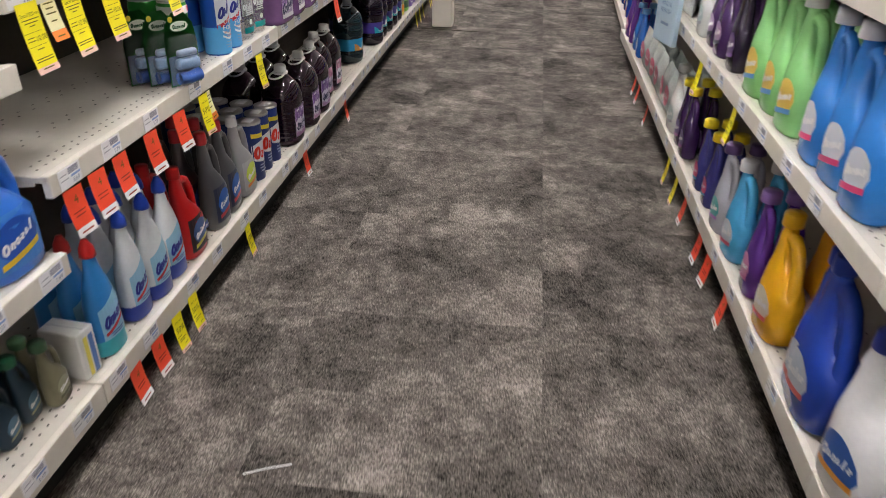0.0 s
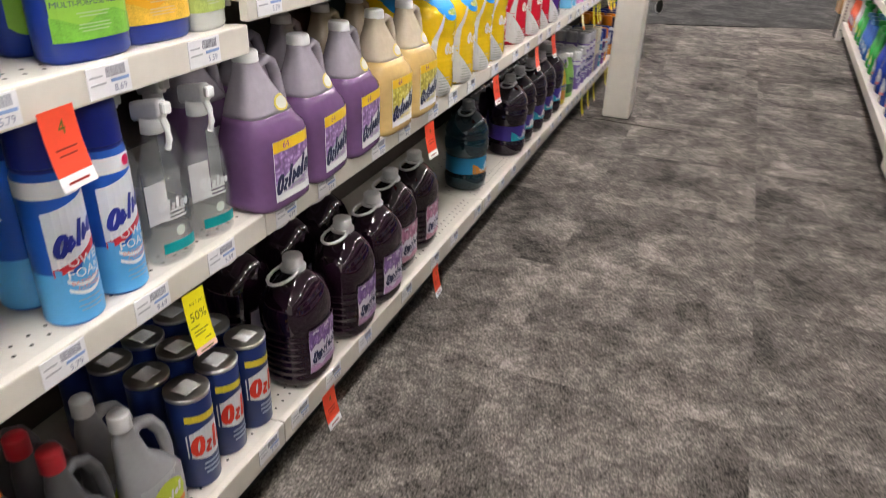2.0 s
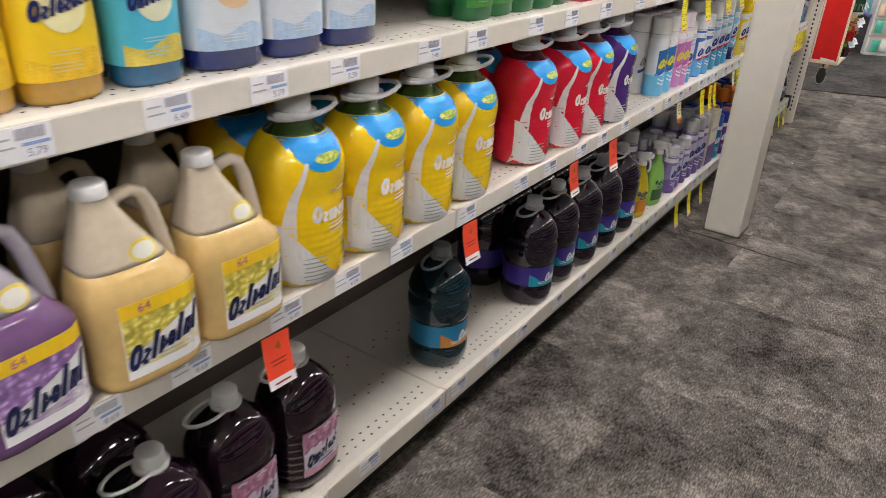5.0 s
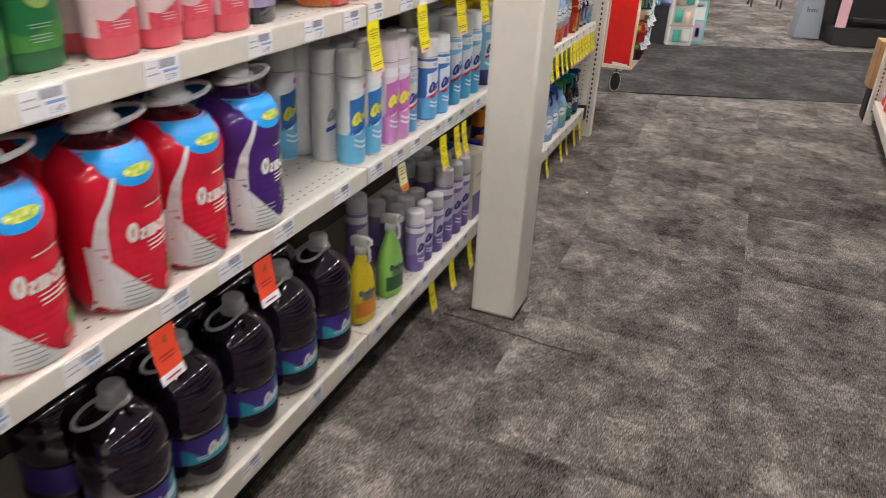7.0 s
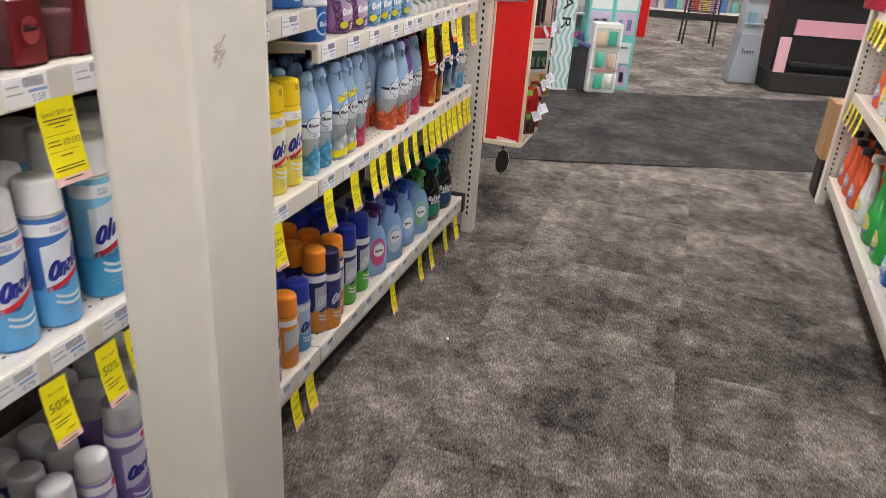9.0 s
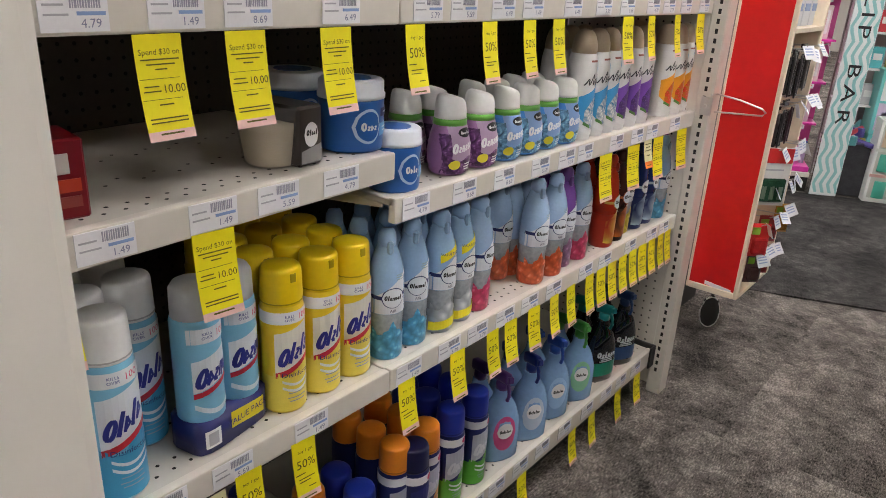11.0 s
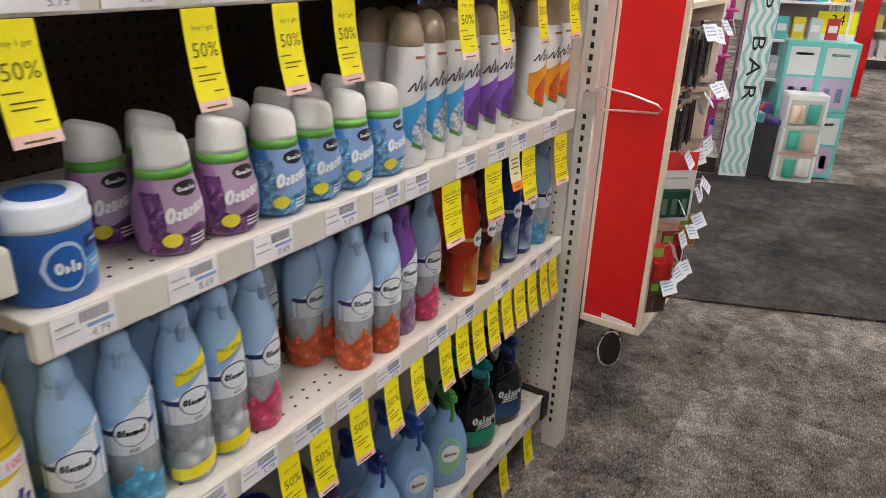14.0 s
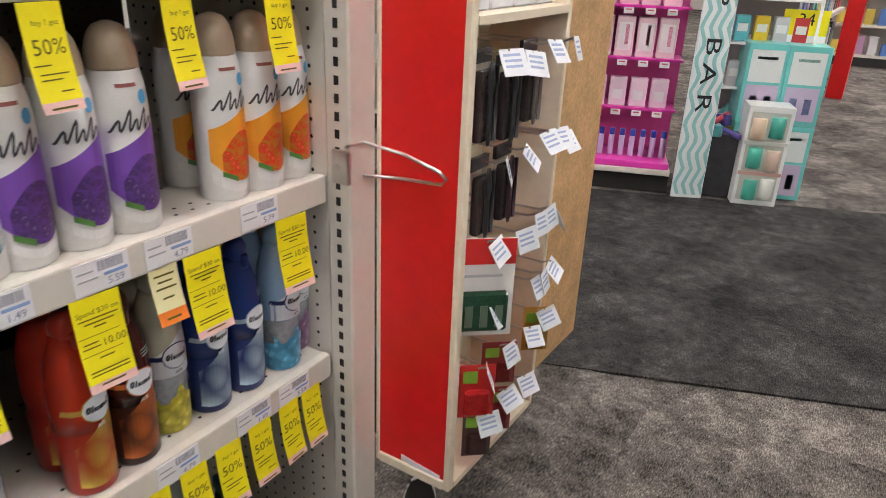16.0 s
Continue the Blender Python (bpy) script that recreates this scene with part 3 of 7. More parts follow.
def sleeve_bottle(main, second, label, group):
    """Large bottle in a shrink sleeve: white swoosh, blue shoulder badge, ring at the neck."""
    t = thing("cleaner_bottle", label, "cleaner bottle", group)
    ribs = [(0.052 + 0.0125 * i + j * 0.006, 0.0738 - 0.0011 * j) for i in range(7) for j in (0, 1)]
    prof = rounded([(0, 0.056), (0.006, 0.067), (0.025, 0.0725)] + ribs + [(0.146, 0.0745), (0.162, 0.0732), (0.178, 0.0765), (0.198, 0.0785), (0.218, 0.0765), (0.238, 0.0685), (0.254, 0.054), (0.266, 0.038), (0.276, 0.030), (0.29, 0.027)], 2)
    form = (prof, 0.96, 2.0)
    part("body", turned(prof, 0.96, 2.0, 0, 0.258, seg=32), mat("shrink_sleeve", main, 0.13, var=0.08, scale=9, coat=0.3), t, "glossy shrink sleeve", True)
    part("neck", turned(prof, 0.96, 2.0, 0.258, 0.29, seg=20), wet(*second), t, "dark liquid in the neck", True)
    part("cap", cap_form(0.027, 0.289, 0.316), plastic(0.72, 0.72, 0.72), t, "", True)
    part("collar", turned([(0.279, 0.035), (0.282, 0.037), (0.289, 0.035)], 1, 2, seg=20), plastic(0.72, 0.72, 0.72), t, "", True)
    part("carrying_ring", ring_handle(0.0, 0.020, 0.286, 0.036, 0.058, 0.0044, 0.006), plastic(0.72, 0.72, 0.72), t, "", True)
    blue = print_ink(0.015, 0.30, 0.72)
    part("badge", decal(form, lambda u: 0.205 + 8 * u * u + 3500 * u ** 4, 0.2575, -0.049, 0.049, 0.0009, 14, 6), blue, t, "blue shoulder badge")
    part("badge_spot", oval(form, 0.006, 0.226, 0.026, 0.008, 0.0014), petals((0.62, 0.60, 0.05), (0.85, 0.85, 0.80), (0.10, 0.36, 0.10), 130), t)
    pale = print_ink(0.66, 0.66, 0.67)
    part("swoosh", decal(form, 0.005, lambda u: 0.014 + 0.105 * max(0.0, min(1.0, (0.030 - u) / 0.095)) ** 1.5, -0.068, 0.030, 0.0012, 24, 8), pale, t, "pale grey swoosh")
    path = [(-0.056 + 0.024 * (k / 12) ** 2.2, 0.095 + 0.128 * k / 12) for k in range(13)]
    part("ribbon", ribbon(form, path, [0.017 - 0.012 * k / 12 for k in range(13)], 0.0013), pale, t, "pale ribbon rising from the swoosh")
    part("wordmark", word(form, 0.018, 0.134, 0.088, 0.032, 7, 0.05, 0.0017), print_ink(0.8, 0.78, 0.74), t)
    part("small_print", bars(form, 0.026, [0.166, 0.110, 0.103, 0.096], 0.05, 0.0028), print_ink(0.8, 0.7, 0.66), t)
    part("sprig", oval(form, 0.050, 0.052, 0.011, 0.014, 0.0014), petals((0.06, 0.28, 0.05), (0.3, 0.5, 0.1), (0.02, 0.1, 0.02), 150), t)
    part("fruit", oval(form, 0.040, 0.030, 0.016, 0.015, 0.0013), petals(main, tuple(min(0.8, q + 0.2) for q in main), tuple(q * 0.5 for q in main), 120), t)
    part("small_print", bars(form, -0.022, [0.016, 0.024, 0.032, 0.040, 0.048, 0.056], 0.042, 0.0022, 0.0018), print_ink(0.30, 0.34, 0.30), t)
    squash(t, 0.955)
    return t, 0.07


def can(body, capcol, label, group, h=0.25, r=0.0325, top=0.045, lower=None, ink=(0.02, 0.03, 0.25), panel=None, stripe=None, n=5, cut=False, words="", kills=False):
    """Aerosol can with a tall push cap and printed wrap."""
    t = thing("aerosol_can", label, "aerosol can", group)
    b = h - top
    prof = rounded([(0, r * 0.94), (0.004, r), (b - 0.012, r), (b - 0.002, r * 0.93), (b, r * 0.92)], 1)
    form = (prof, 1.0, 2.0)
    part("body", turned(prof, 1, 2, seg=20), print_ink(*body), t, "printed metal can", True)
    part("cap", turned(rounded([(b - 0.004, r * 0.93), (b + 0.004, r * 0.95), (h - 0.007, r * 0.91), (h - 0.002, r * 0.85), (h, r * 0.7)], 2), 1, 2, seg=20), plastic(*capcol), t, "plastic cap", True)
    part("cap_seam", turned([(b + 0.001, r * 0.962), (b + 0.003, r * 0.962)], 1, 2, seg=20), plastic(*(0.55 * c for c in capcol)), t)
    if cut:
        part("nozzle", box(r * 0.35, -0.006, h - 0.022, r * 0.93, 0.006, h - 0.006, 0.002), plastic(capcol[0] * 0.45, capcol[1] * 0.45, capcol[2] * 0.45), t)
    if lower:
        part("lower_band", turned(prof, 1, 2, 0.004, b * 0.36, 20, 0.0006, False), print_ink(*lower), t, "", True)
        part("wave", decal(form, lambda u: b * 0.3, lambda u: b * (0.42 + 2.4 * u + 0.05 * math.sin(u * 150)), -0.03, 0.03, 0.001, 12), print_ink(*lower), t)
        for q in (0.2, 0.26):
            part("swirl", decal(form, lambda u, q=q: b * (q + 80 * u * u), lambda u, q=q: b * (q + 0.025 + 80 * u * u), -0.022, 0.026, 0.0012, 10, 1), print_ink(0.75, 0.8, 0.84), t)
    part("top_band", turned(prof, 1, 2, b * 0.84, b * 0.945, 20, 0.0006, False), print_ink(0.78, 0.79, 0.81), t, "", True)
    if kills:
        part("lettering", text_on(form, "100", 0.0125, b * 0.895, 0.0095, 0.0016), print_ink(0.72, 0.05, 0.16), t)
        part("lettering", text_on(form, "KILLS", -0.010, b * 0.908, 0.0042, 0.0016), print_ink(0.02, 0.03, 0.25), t)
        part("lettering", text_on(form, "OVER", -0.010, b * 0.878, 0.0042, 0.0016), print_ink(0.02, 0.03, 0.25), t)
    else:
        part("count_mark", oval(form, 0.010, b * 0.9, 0.0075, 0.007, 0.0014), print_ink(0.7, 0.02, 0.12), t)
    if panel:
        part("panel", decal(form, lambda u: b * 0.44 + 0.5 * u, lambda u: b * 0.8 + 0.3 * u, -r * 0.86, r * 0.86, 0.001), print_ink(*panel), t)
    part("wordmark", word(form, 0.0, b * 0.62, r * 1.5, 0.034, n, 0.25, 0.0018, 0.5), print_ink(*ink), t)
    if stripe:
        part("stripe", decal(form, lambda u: b * 0.42 + 0.5 * u, lambda u: b * 0.47 + 0.5 * u, -r * 0.86, r * 0.86, 0.0014), print_ink(*stripe), t)
    if words:
        part("lettering", text_on(form, words, 0.004, b * 0.37, 0.008), print_ink(0.02, 0.04, 0.2), t)
    part("small_print", bars(form, 0, [0.02, 0.026, 0.034], r, 0.0016), print_ink(0.3, 0.36, 0.5), t)
    return t, r


def value_pack(label):
    """Two spray cans shrink-wrapped side by side in a navy printed band."""
    t = thing("value_pack", label, "aerosol can", "")
    pr = rounded([(0, 0.031), (0.004, 0.033), (0.196, 0.033), (0.204, 0.030)], 1)
    for y in (-0.034, 0.034):
        b = turned(pr, 1, 2, seg=20)
        bmesh.ops.translate(b, verts=b.verts, vec=(0, y, 0))
        c = part("can", b, print_ink(0.22, 0.52, 0.72), t, "pale blue can", True)
        k = turned(rounded([(0.202, 0.031), (0.24, 0.030), (0.248, 0.025)], 2), 1, 2, seg=18, cap=True)
        bmesh.ops.translate(k, verts=k.verts, vec=(0, y, 0))
        part("cap", k, plastic(0.62, 0.63, 0.65), c, "", True)
        f = ([(0, 0.033, y), (0.25, 0.033, y)], 1.0, 2.0)
        part("top_band", decal(f, 0.170, 0.192, y - 0.03, y + 0.03, 0.001), print_ink(0.72, 0.75, 0.8), c)
        part("lettering", text_on(f, "100", y + 0.0125, 0.181, 0.0095, 0.0018), print_ink(0.72, 0.05, 0.16), c)
        part("lettering", text_on(f, "KILLS", y - 0.010, 0.184, 0.0042, 0.0018), print_ink(0.02, 0.03, 0.25), c)
        part("lettering", text_on(f, "OVER", y - 0.010, 0.178, 0.0042, 0.0018), print_ink(0.02, 0.03, 0.25), c)
        part("panel", decal(f, lambda u, y=y: 0.108 + 0.45 * (u - y), lambda u, y=y: 0.152 + 0.3 * (u - y), y - 0.028, y + 0.028, 0.001), print_ink(0.74, 0.78, 0.82), c)
        part("wordmark", word(f, y, 0.13, 0.05, 0.034, 5, 0.25, 0.0016, 0.4), print_ink(0.02, 0.03, 0.25), c)
        part("stripe", decal(f, lambda u, y=y: 0.098 + 0.4 * (u - y), lambda u, y=y: 0.106 + 0.4 * (u - y), y - 0.028, y + 0.028, 0.0012), print_ink(0.6, 0.03, 0.06), c)
        part("swirl", decal(f, lambda u, y=y: 0.06 + 14 * (u - y) ** 2, lambda u, y=y: 0.068 + 14 * (u - y) ** 2, y - 0.028, y + 0.028, 0.0012, 10, 1), print_ink(0.75, 0.82, 0.88), c)
    wrap = ([(0.001, 0.069), (0.05, 0.069)], 0.52, 5.0)
    part("wrap", turned([(0.001, 0.069), (0.05, 0.069)], 0.52, 5.0, seg=28), print_ink(0.015, 0.02, 0.13), t, "navy printed band", True)
    part("flash", decal(wrap, lambda u: 0.02 - 0.1 * u, lambda u: 0.046 - 0.1 * u, -0.015, 0.052, 0.001), print_ink(0.8, 0.66, 0.02), t)
    part("lettering", text_on(wrap, "VALUE PACK", 0.018, 0.031, 0.010, 0.002), print_ink(0.02, 0.03, 0.2), t)
    part("barcode", decal(wrap, 0.01, 0.038, -0.06, -0.035, 0.001), WHITE, t)
    part("barcode_print", decal(wrap, 0.014, 0.034, -0.056, -0.04, 0.0016), GREYINK, t)
    return t, 0.04


def air_bottle(top, liquid, label, group, band=(0.01, 0.02, 0.12), opaque=None, pack=False):
    """Tapered air-freshener spray: coloured sleeve above, white band, clear lower part with a flower picture."""
    t = thing("air_freshener_spray", label, "air freshener", group)
    prof = rounded([(0, 0.028), (0.004, 0.0305), (0.09, 0.0315), (0.14, 0.031), (0.17, 0.028), (0.195, 0.021), (0.212, 0.015), (0.225, 0.0145), (0.232, 0.011)], 2)
    form = (prof, 1.0, 2.0)
    lite = tuple(min(0.85, c * 1.5 + 0.12) for c in liquid)
    dim = tuple(c * 0.55 for c in liquid)
    if opaque:
        part("body", turned(prof, 1, 2, 0, 0.17, seg=20), print_ink(*opaque), t, "", True)
        part("picture", decal(form, lambda u: 0.012 + 9 * (u + 0.01) ** 2, lambda u: 0.095 + 0.9 * u, -0.026, 0.028, 0.001, 10), petals(band, tuple(min(0.8, c * 1.8) for c in band), opaque, 26), t, "swirling printed picture")
    else:
        part("body", turned(prof, 1, 2, 0.05, 0.092, seg=20), mat("clear_grey", (0.40, 0.44, 0.48), 0.06, var=0.25, scale=14), t, "clear lower wall", True)
        part("liquid", turned(prof, 1, 2, 0, 0.05, seg=20), petals(liquid, lite, dim, 38 if pack else 70), t, "flower picture wrap", True)
        part("picture", decal(form, 0.044, lambda u: 0.060 + 0.012 * math.sin(u * 150 + 1) + 0.005 * math.sin(u * 420), -0.028, 0.028, 0.001, 14), petals(liquid, lite, dim, 38 if pack else 70), t)
    part("sleeve", turned(prof, 1, 2, 0.09, 0.212, 20, 0.0006), mat("sleeve", top, 0.18, var=0.06, scale=20), t, "printed sleeve", True)
    nz_ = turned(rounded([(0.209, 0.0155), (0.226, 0.015), (0.236, 0.010)], 2), 1.25, 2, seg=14)
    for v in nz_.verts:
        if v.co.z > 0.22:
            v.co.z += 0.25 * v.co.x
    part("nozzle", nz_, plastic(*(min(1, c * 1.05) for c in top)), t, "", True)
    part("trigger", box(0.010, -0.0055, 0.196, 0.024, 0.0055, 0.219, 0.003), plastic(*(min(1, c * 0.85) for c in top)), t)
    if not opaque:
        part("white_panel", decal(form, lambda u: 0.091, lambda u: 0.142 + 0.75 * u, -0.0295, 0.0295, 0.0014, 12), print_ink(0.70, 0.73, 0.77), t)
    part("band", decal(form, lambda u: 0.118 + 3 * u * u + 0.1 * u, lambda u: 0.125 + 3 * u * u + 0.1 * u, -0.0303, 0.0303, 0.002, 12, 1), print_ink(*band), t)
    part("roundel", oval(form, 0.003, 0.121, 0.0205, 0.0185, 0.0026), print_ink(*band), t)
    part("roundel_face", oval(form, 0.003, 0.121, 0.0192, 0.0172, 0.0032), print_ink(0.74, 0.78, 0.82), t)
    part("wordmark", word(form, 0.003, 0.122, 0.031, 0.009, 8, 0.15, 0.0038), BLACK, t)
    part("lettering", text_on(form, "AIR", 0.003, 0.097, 0.0055, 0.003), print_ink(0.1, 0.1, 0.14) if not opaque else WHITE, t)
    part("small_print", bars(form, 0.016, [0.152, 0.156, 0.160], 0.016, 0.0014, 0.0022), print_ink(0.3, 0.4, 0.36), t)
    if pack:
        part("flash", decal(form, lambda u: 0.152 + 0.45 * u, lambda u: 0.167 + 0.45 * u, -0.017, 0.027, 0.003, 10), print_ink(0.82, 0.70, 0.02), t, "yellow flash")
        part("lettering", text_on(form, "VALUE PACK", 0.004, 0.161, 0.0052, 0.0042), print_ink(0.05, 0.08, 0.2), t)
        part("low_flash", decal(form, lambda u: 0.012 + 0.2 * u, lambda u: 0.03 + 0.2 * u, -0.029, 0.029, 0.003, 10), print_ink(0.82, 0.70, 0.02), t)
    return t, 0.031


def glade_can(main, fruit, label, group):
    t = thing("aerosol_can", label, "aerosol can", group)
    prof = rounded([(0, 0.031), (0.003, 0.0325), (0.10, 0.0325), (0.148, 0.0322), (0.168, 0.0308), (0.184, 0.0275), (0.188, 0.0262)], 2)
    form = (prof, 1.0, 2.0)
    part("body", turned(prof, 1, 2, seg=20), print_ink(0.76, 0.75, 0.74), t, "white printed can", True)
    part("cap", turned(rounded([(0.185, 0.0272), (0.189, 0.0276), (0.205, 0.0262), (0.220, 0.0220), (0.230, 0.015), (0.234, 0.005)], 2), 1, 2, seg=18), mat("champagne_cap", (0.55, 0.44, 0.32), 0.3, metal=0.3, var=0.05), t, "champagne dome cap", True)
    part("picture", decal(form, lambda u: 0.026 + 24 * (u - 0.004) ** 2, lambda u: 0.112 + 0.55 * u, -0.030, 0.0315, 0.0008, 14, 6), print_ink(*main), t, "coloured picture")
    part("fruit", decal(form, lambda u: 0.026 + 24 * (u - 0.006) ** 2, lambda u: 0.092 - 34 * (u - 0.008) ** 2, -0.021, 0.0312, 0.0014, 14, 6), petals(fruit, tuple(min(0.85, c * 1.6 + 0.08) for c in fruit), tuple(c * 0.6 for c in main), 120), t)
    part("leaf", decal(form, lambda u: 0.024 + 0.5 * abs(u), lambda u: 0.031 - 0.5 * u, -0.022, -0.004, 0.0018, 8), print_ink(0.1, 0.24, 0.06), t)
    part("foot", decal(form, lambda u: 0.012 + 16 * u * u, lambda u: 0.022 + 20 * u * u, -0.03, 0.03, 0.002, 10), print_ink(0.8, 0.79, 0.78), t)
    part("wordmark", word(form, 0.002, 0.135, 0.05, 0.024, 5, 0.3, 0.0018, 0.1, 0.5), print_ink(0.05, 0.05, 0.06), t)
    part("flower_mark", oval(form, 0.012, 0.156, 0.006, 0.008, 0.0014), print_ink(0.1, 0.4, 0.7), t)
    part("maker_mark", decal(form, 0.168, 0.172, -0.016, 0.006, 0.0012), print_ink(0.3, 0.1, 0.08), t)
    return t, 0.0325


def cone(main, foot, label, group):
    """Solid air freshener: slanted white lid, green ring, printed egg-shaped body."""
    t = thing("solid_air_freshener", label, "air freshener", group)
    prof = rounded([(0, 0.028), (0.005, 0.035), (0.036, 0.0395), (0.062, 0.037), (0.09, 0.030)], 3)
    form = (prof, 0.95, 2.0)
    pale = tuple(min(0.75, 0.7 * c + 0.2) for c in main)
    part("body", turned(prof, 0.95, 2, seg=22), mat("picture_ink", main, 0.28, var=0.15, scale=60), t, "printed sleeve", True)
    part("ring", turned([(0.088, 0.0312), (0.099, 0.0300)], 0.95, 2, seg=22), print_ink(0.16, 0.45, 0.08), t, "green ring", True)
    lid = turned(rounded([(0.098, 0.0298), (0.112, 0.0292), (0.126, 0.0275), (0.133, 0.0245), (0.1365, 0.0175), (0.1375, 0.006)], 2), 0.93, 2, seg=22)
    for v in lid.verts:
        if v.co.z > 0.11:
            v.co.z -= 0.30 * v.co.y * (v.co.z - 0.11) / 0.027
    part("lid", lid, plastic(0.86, 0.85, 0.83, 0.45), t, "white slanted lid", True)
    part("glow_panel", decal(form, lambda u: 0.028 + 0.1 * abs(u), lambda u: 0.088, -0.026, 0.03, 0.0008, 12), print_ink(*pale), t)
    part("badge", oval(form, 0.004, 0.077, 0.0165, 0.008, 0.0016), BLACK, t)
    part("badge_mark", word(form, 0.004, 0.077, 0.024, 0.005, 7, 0.1, 0.0022), WHITE, t)
    part("wordmark", word(form, 0.002, 0.056, 0.052, 0.018, 7, 0.2, 0.0018, 0.2), WHITE, t)
    part("foot_print", decal(form, 0.006, lambda u: 0.032 + 0.004 * math.sin(u * 140), -0.0345, 0.0345, 0.0012, 12), petals(foot, tuple(min(0.8, c * 1.6 + 0.1) for c in foot), tuple(c * 0.3 for c in foot), 120), t)
    part("side_print", decal(form, 0.03, 0.075, -0.036, -0.024, 0.0012, 5), petals(foot, tuple(min(0.8, c * 1.6 + 0.1) for c in foot), tuple(c * 0.3 for c in foot), 120), t)
    part("spot", oval(form, -0.019, 0.022, 0.0095, 0.0085, 0.0022), print_ink(0.78, 0.68, 0.05), t)
    part("small_print", bars(form, 0.012, [0.012, 0.017, 0.022], 0.028, 0.002, 0.002), WHITE, t)
    return t, 0.037


def trigger(body_mat, head, label, group, h=0.27, w=0.042, neck_z=None, panel=None, ink=None, oval_panel=None, shade=None, flat=0.62):
    """Trigger spray bottle with collar, head, nozzle and lever."""
    t = thing("trigger_spray_bottle", label, "spray bottle", group)
    nz = neck_z or h * 0.70
    prof = rounded([(0, w * 0.86), (0.006, w), (nz * 0.5, w), (nz * 0.72, w * 0.78), (nz * 0.9, w * 0.42), (nz, w * 0.36)], 3)
    form = (prof, flat, 2.4)
    part("body", turned(prof, flat, 2.4, seg=22), body_mat, t, "", True)
    part("collar", turned([(nz - 0.002, 0.0155), (nz + 0.018, 0.0145)], 1, 2, seg=16), head, t, "", True)
    hd = box(-0.030, -0.0105, nz + 0.018, 0.030, 0.0105, nz + 0.046, 0.007, 2)
    for v in hd.verts:
        if v.co.x < -0.01:
            v.co.z -= 0.008
        if v.co.x > 0.02:
            v.co.z += 0.003
            v.co.y *= 0.8
    part("spray_head", hd, head, t, "spray head", True)
    part("nozzle", box(0.030, -0.007, nz + 0.030, 0.040, 0.007, nz + 0.046, 0.002), head, t)
    part("lever", tube([(0.022, 0, nz + 0.028), (0.032, 0, nz + 0.012), (0.034, 0, nz - 0.006), (0.028, 0, nz - 0.02)], 0.0048, 6), head, t, "", True)
    if oval_panel:
        part("label", oval(form, 0, nz * 0.42, w * 0.6, nz * 0.24), print_ink(*oval_panel), t, "oval label")
        part("roundel", oval(form, 0, nz * 0.46, w * 0.42, w * 0.40, 0.0018), WHITE, t)
        part("wordmark", word(form, 0, nz * 0.46, w * 0.6, 0.009, 7, 0.1, 0.0026), BLACK, t)
    if panel:
        part("label", decal(form, nz * 0.12, nz * 0.34, -w * 0.85, w * 0.85, 0.001), print_ink(*panel), t, "printed label")
    if ink:
        part("wordmark", word(form, 0, nz * 0.48, w * 1.3, 0.016, 6, 0.1, 0.0018), print_ink(*ink), t)
        part("small_print", bars(form, 0, [nz * 0.39, nz * 0.36, nz * 0.42], w, 0.003, 0.0018), print_ink(*ink), t)
    return t, w * flat


def scour_can(label):
    t = thing("scouring_powder_can", label, "powder can", "scouring powder cans")
    prof = [(0, 0.036), (0.003, 0.0375), (0.186, 0.0375), (0.19, 0.0365)]
    form = (prof, 1.0, 2.0)
    part("body", turned(prof, 1, 2, seg=24), print_ink(0.015, 0.035, 0.16), t, "navy printed card tube", True)
    rim = turned([(0.186, 0.038), (0.192, 0.0385), (0.193, 0.036)], 1, 2, seg=24)
    part("rim", rim, CHROME, t, "bright metal rim", True)
    part("lid", turned([(0.188, 0.035), (0.1905, 0.034)], 1, 2, seg=24), mat("tin_lid", (0.5, 0.5, 0.5), 0.35, metal=1.0, var=0.2), t, "", True)
    part("seal", box(-0.016, -0.018, 0.193, 0.016, 0.018, 0.1938), WHITE, t, "white paper seal")
    part("gold_band", decal(form, lambda u: 0.142 - 0.1 * u, lambda u: 0.156 - 0.1 * u, -0.033, 0.033), print_ink(0.78, 0.64, 0.05), t)
    part("panel", decal(form, lambda u: 0.062 + 8 * u * u, lambda u: 0.132 - 12 * u * u, -0.034, 0.034), print_ink(0.72, 0.74, 0.78), t)
    part("wordmark", word(form, 0.0, 0.098, 0.062, 0.046, 4, 0.1, 0.0016, 0.1), print_ink(0.72, 0.04, 0.02), t)
    part("small_print", bars(form, 0, [0.03, 0.04, 0.05], 0.04, 0.004), print_ink(0.35, 0.42, 0.62), t)
    return t, 0.0375


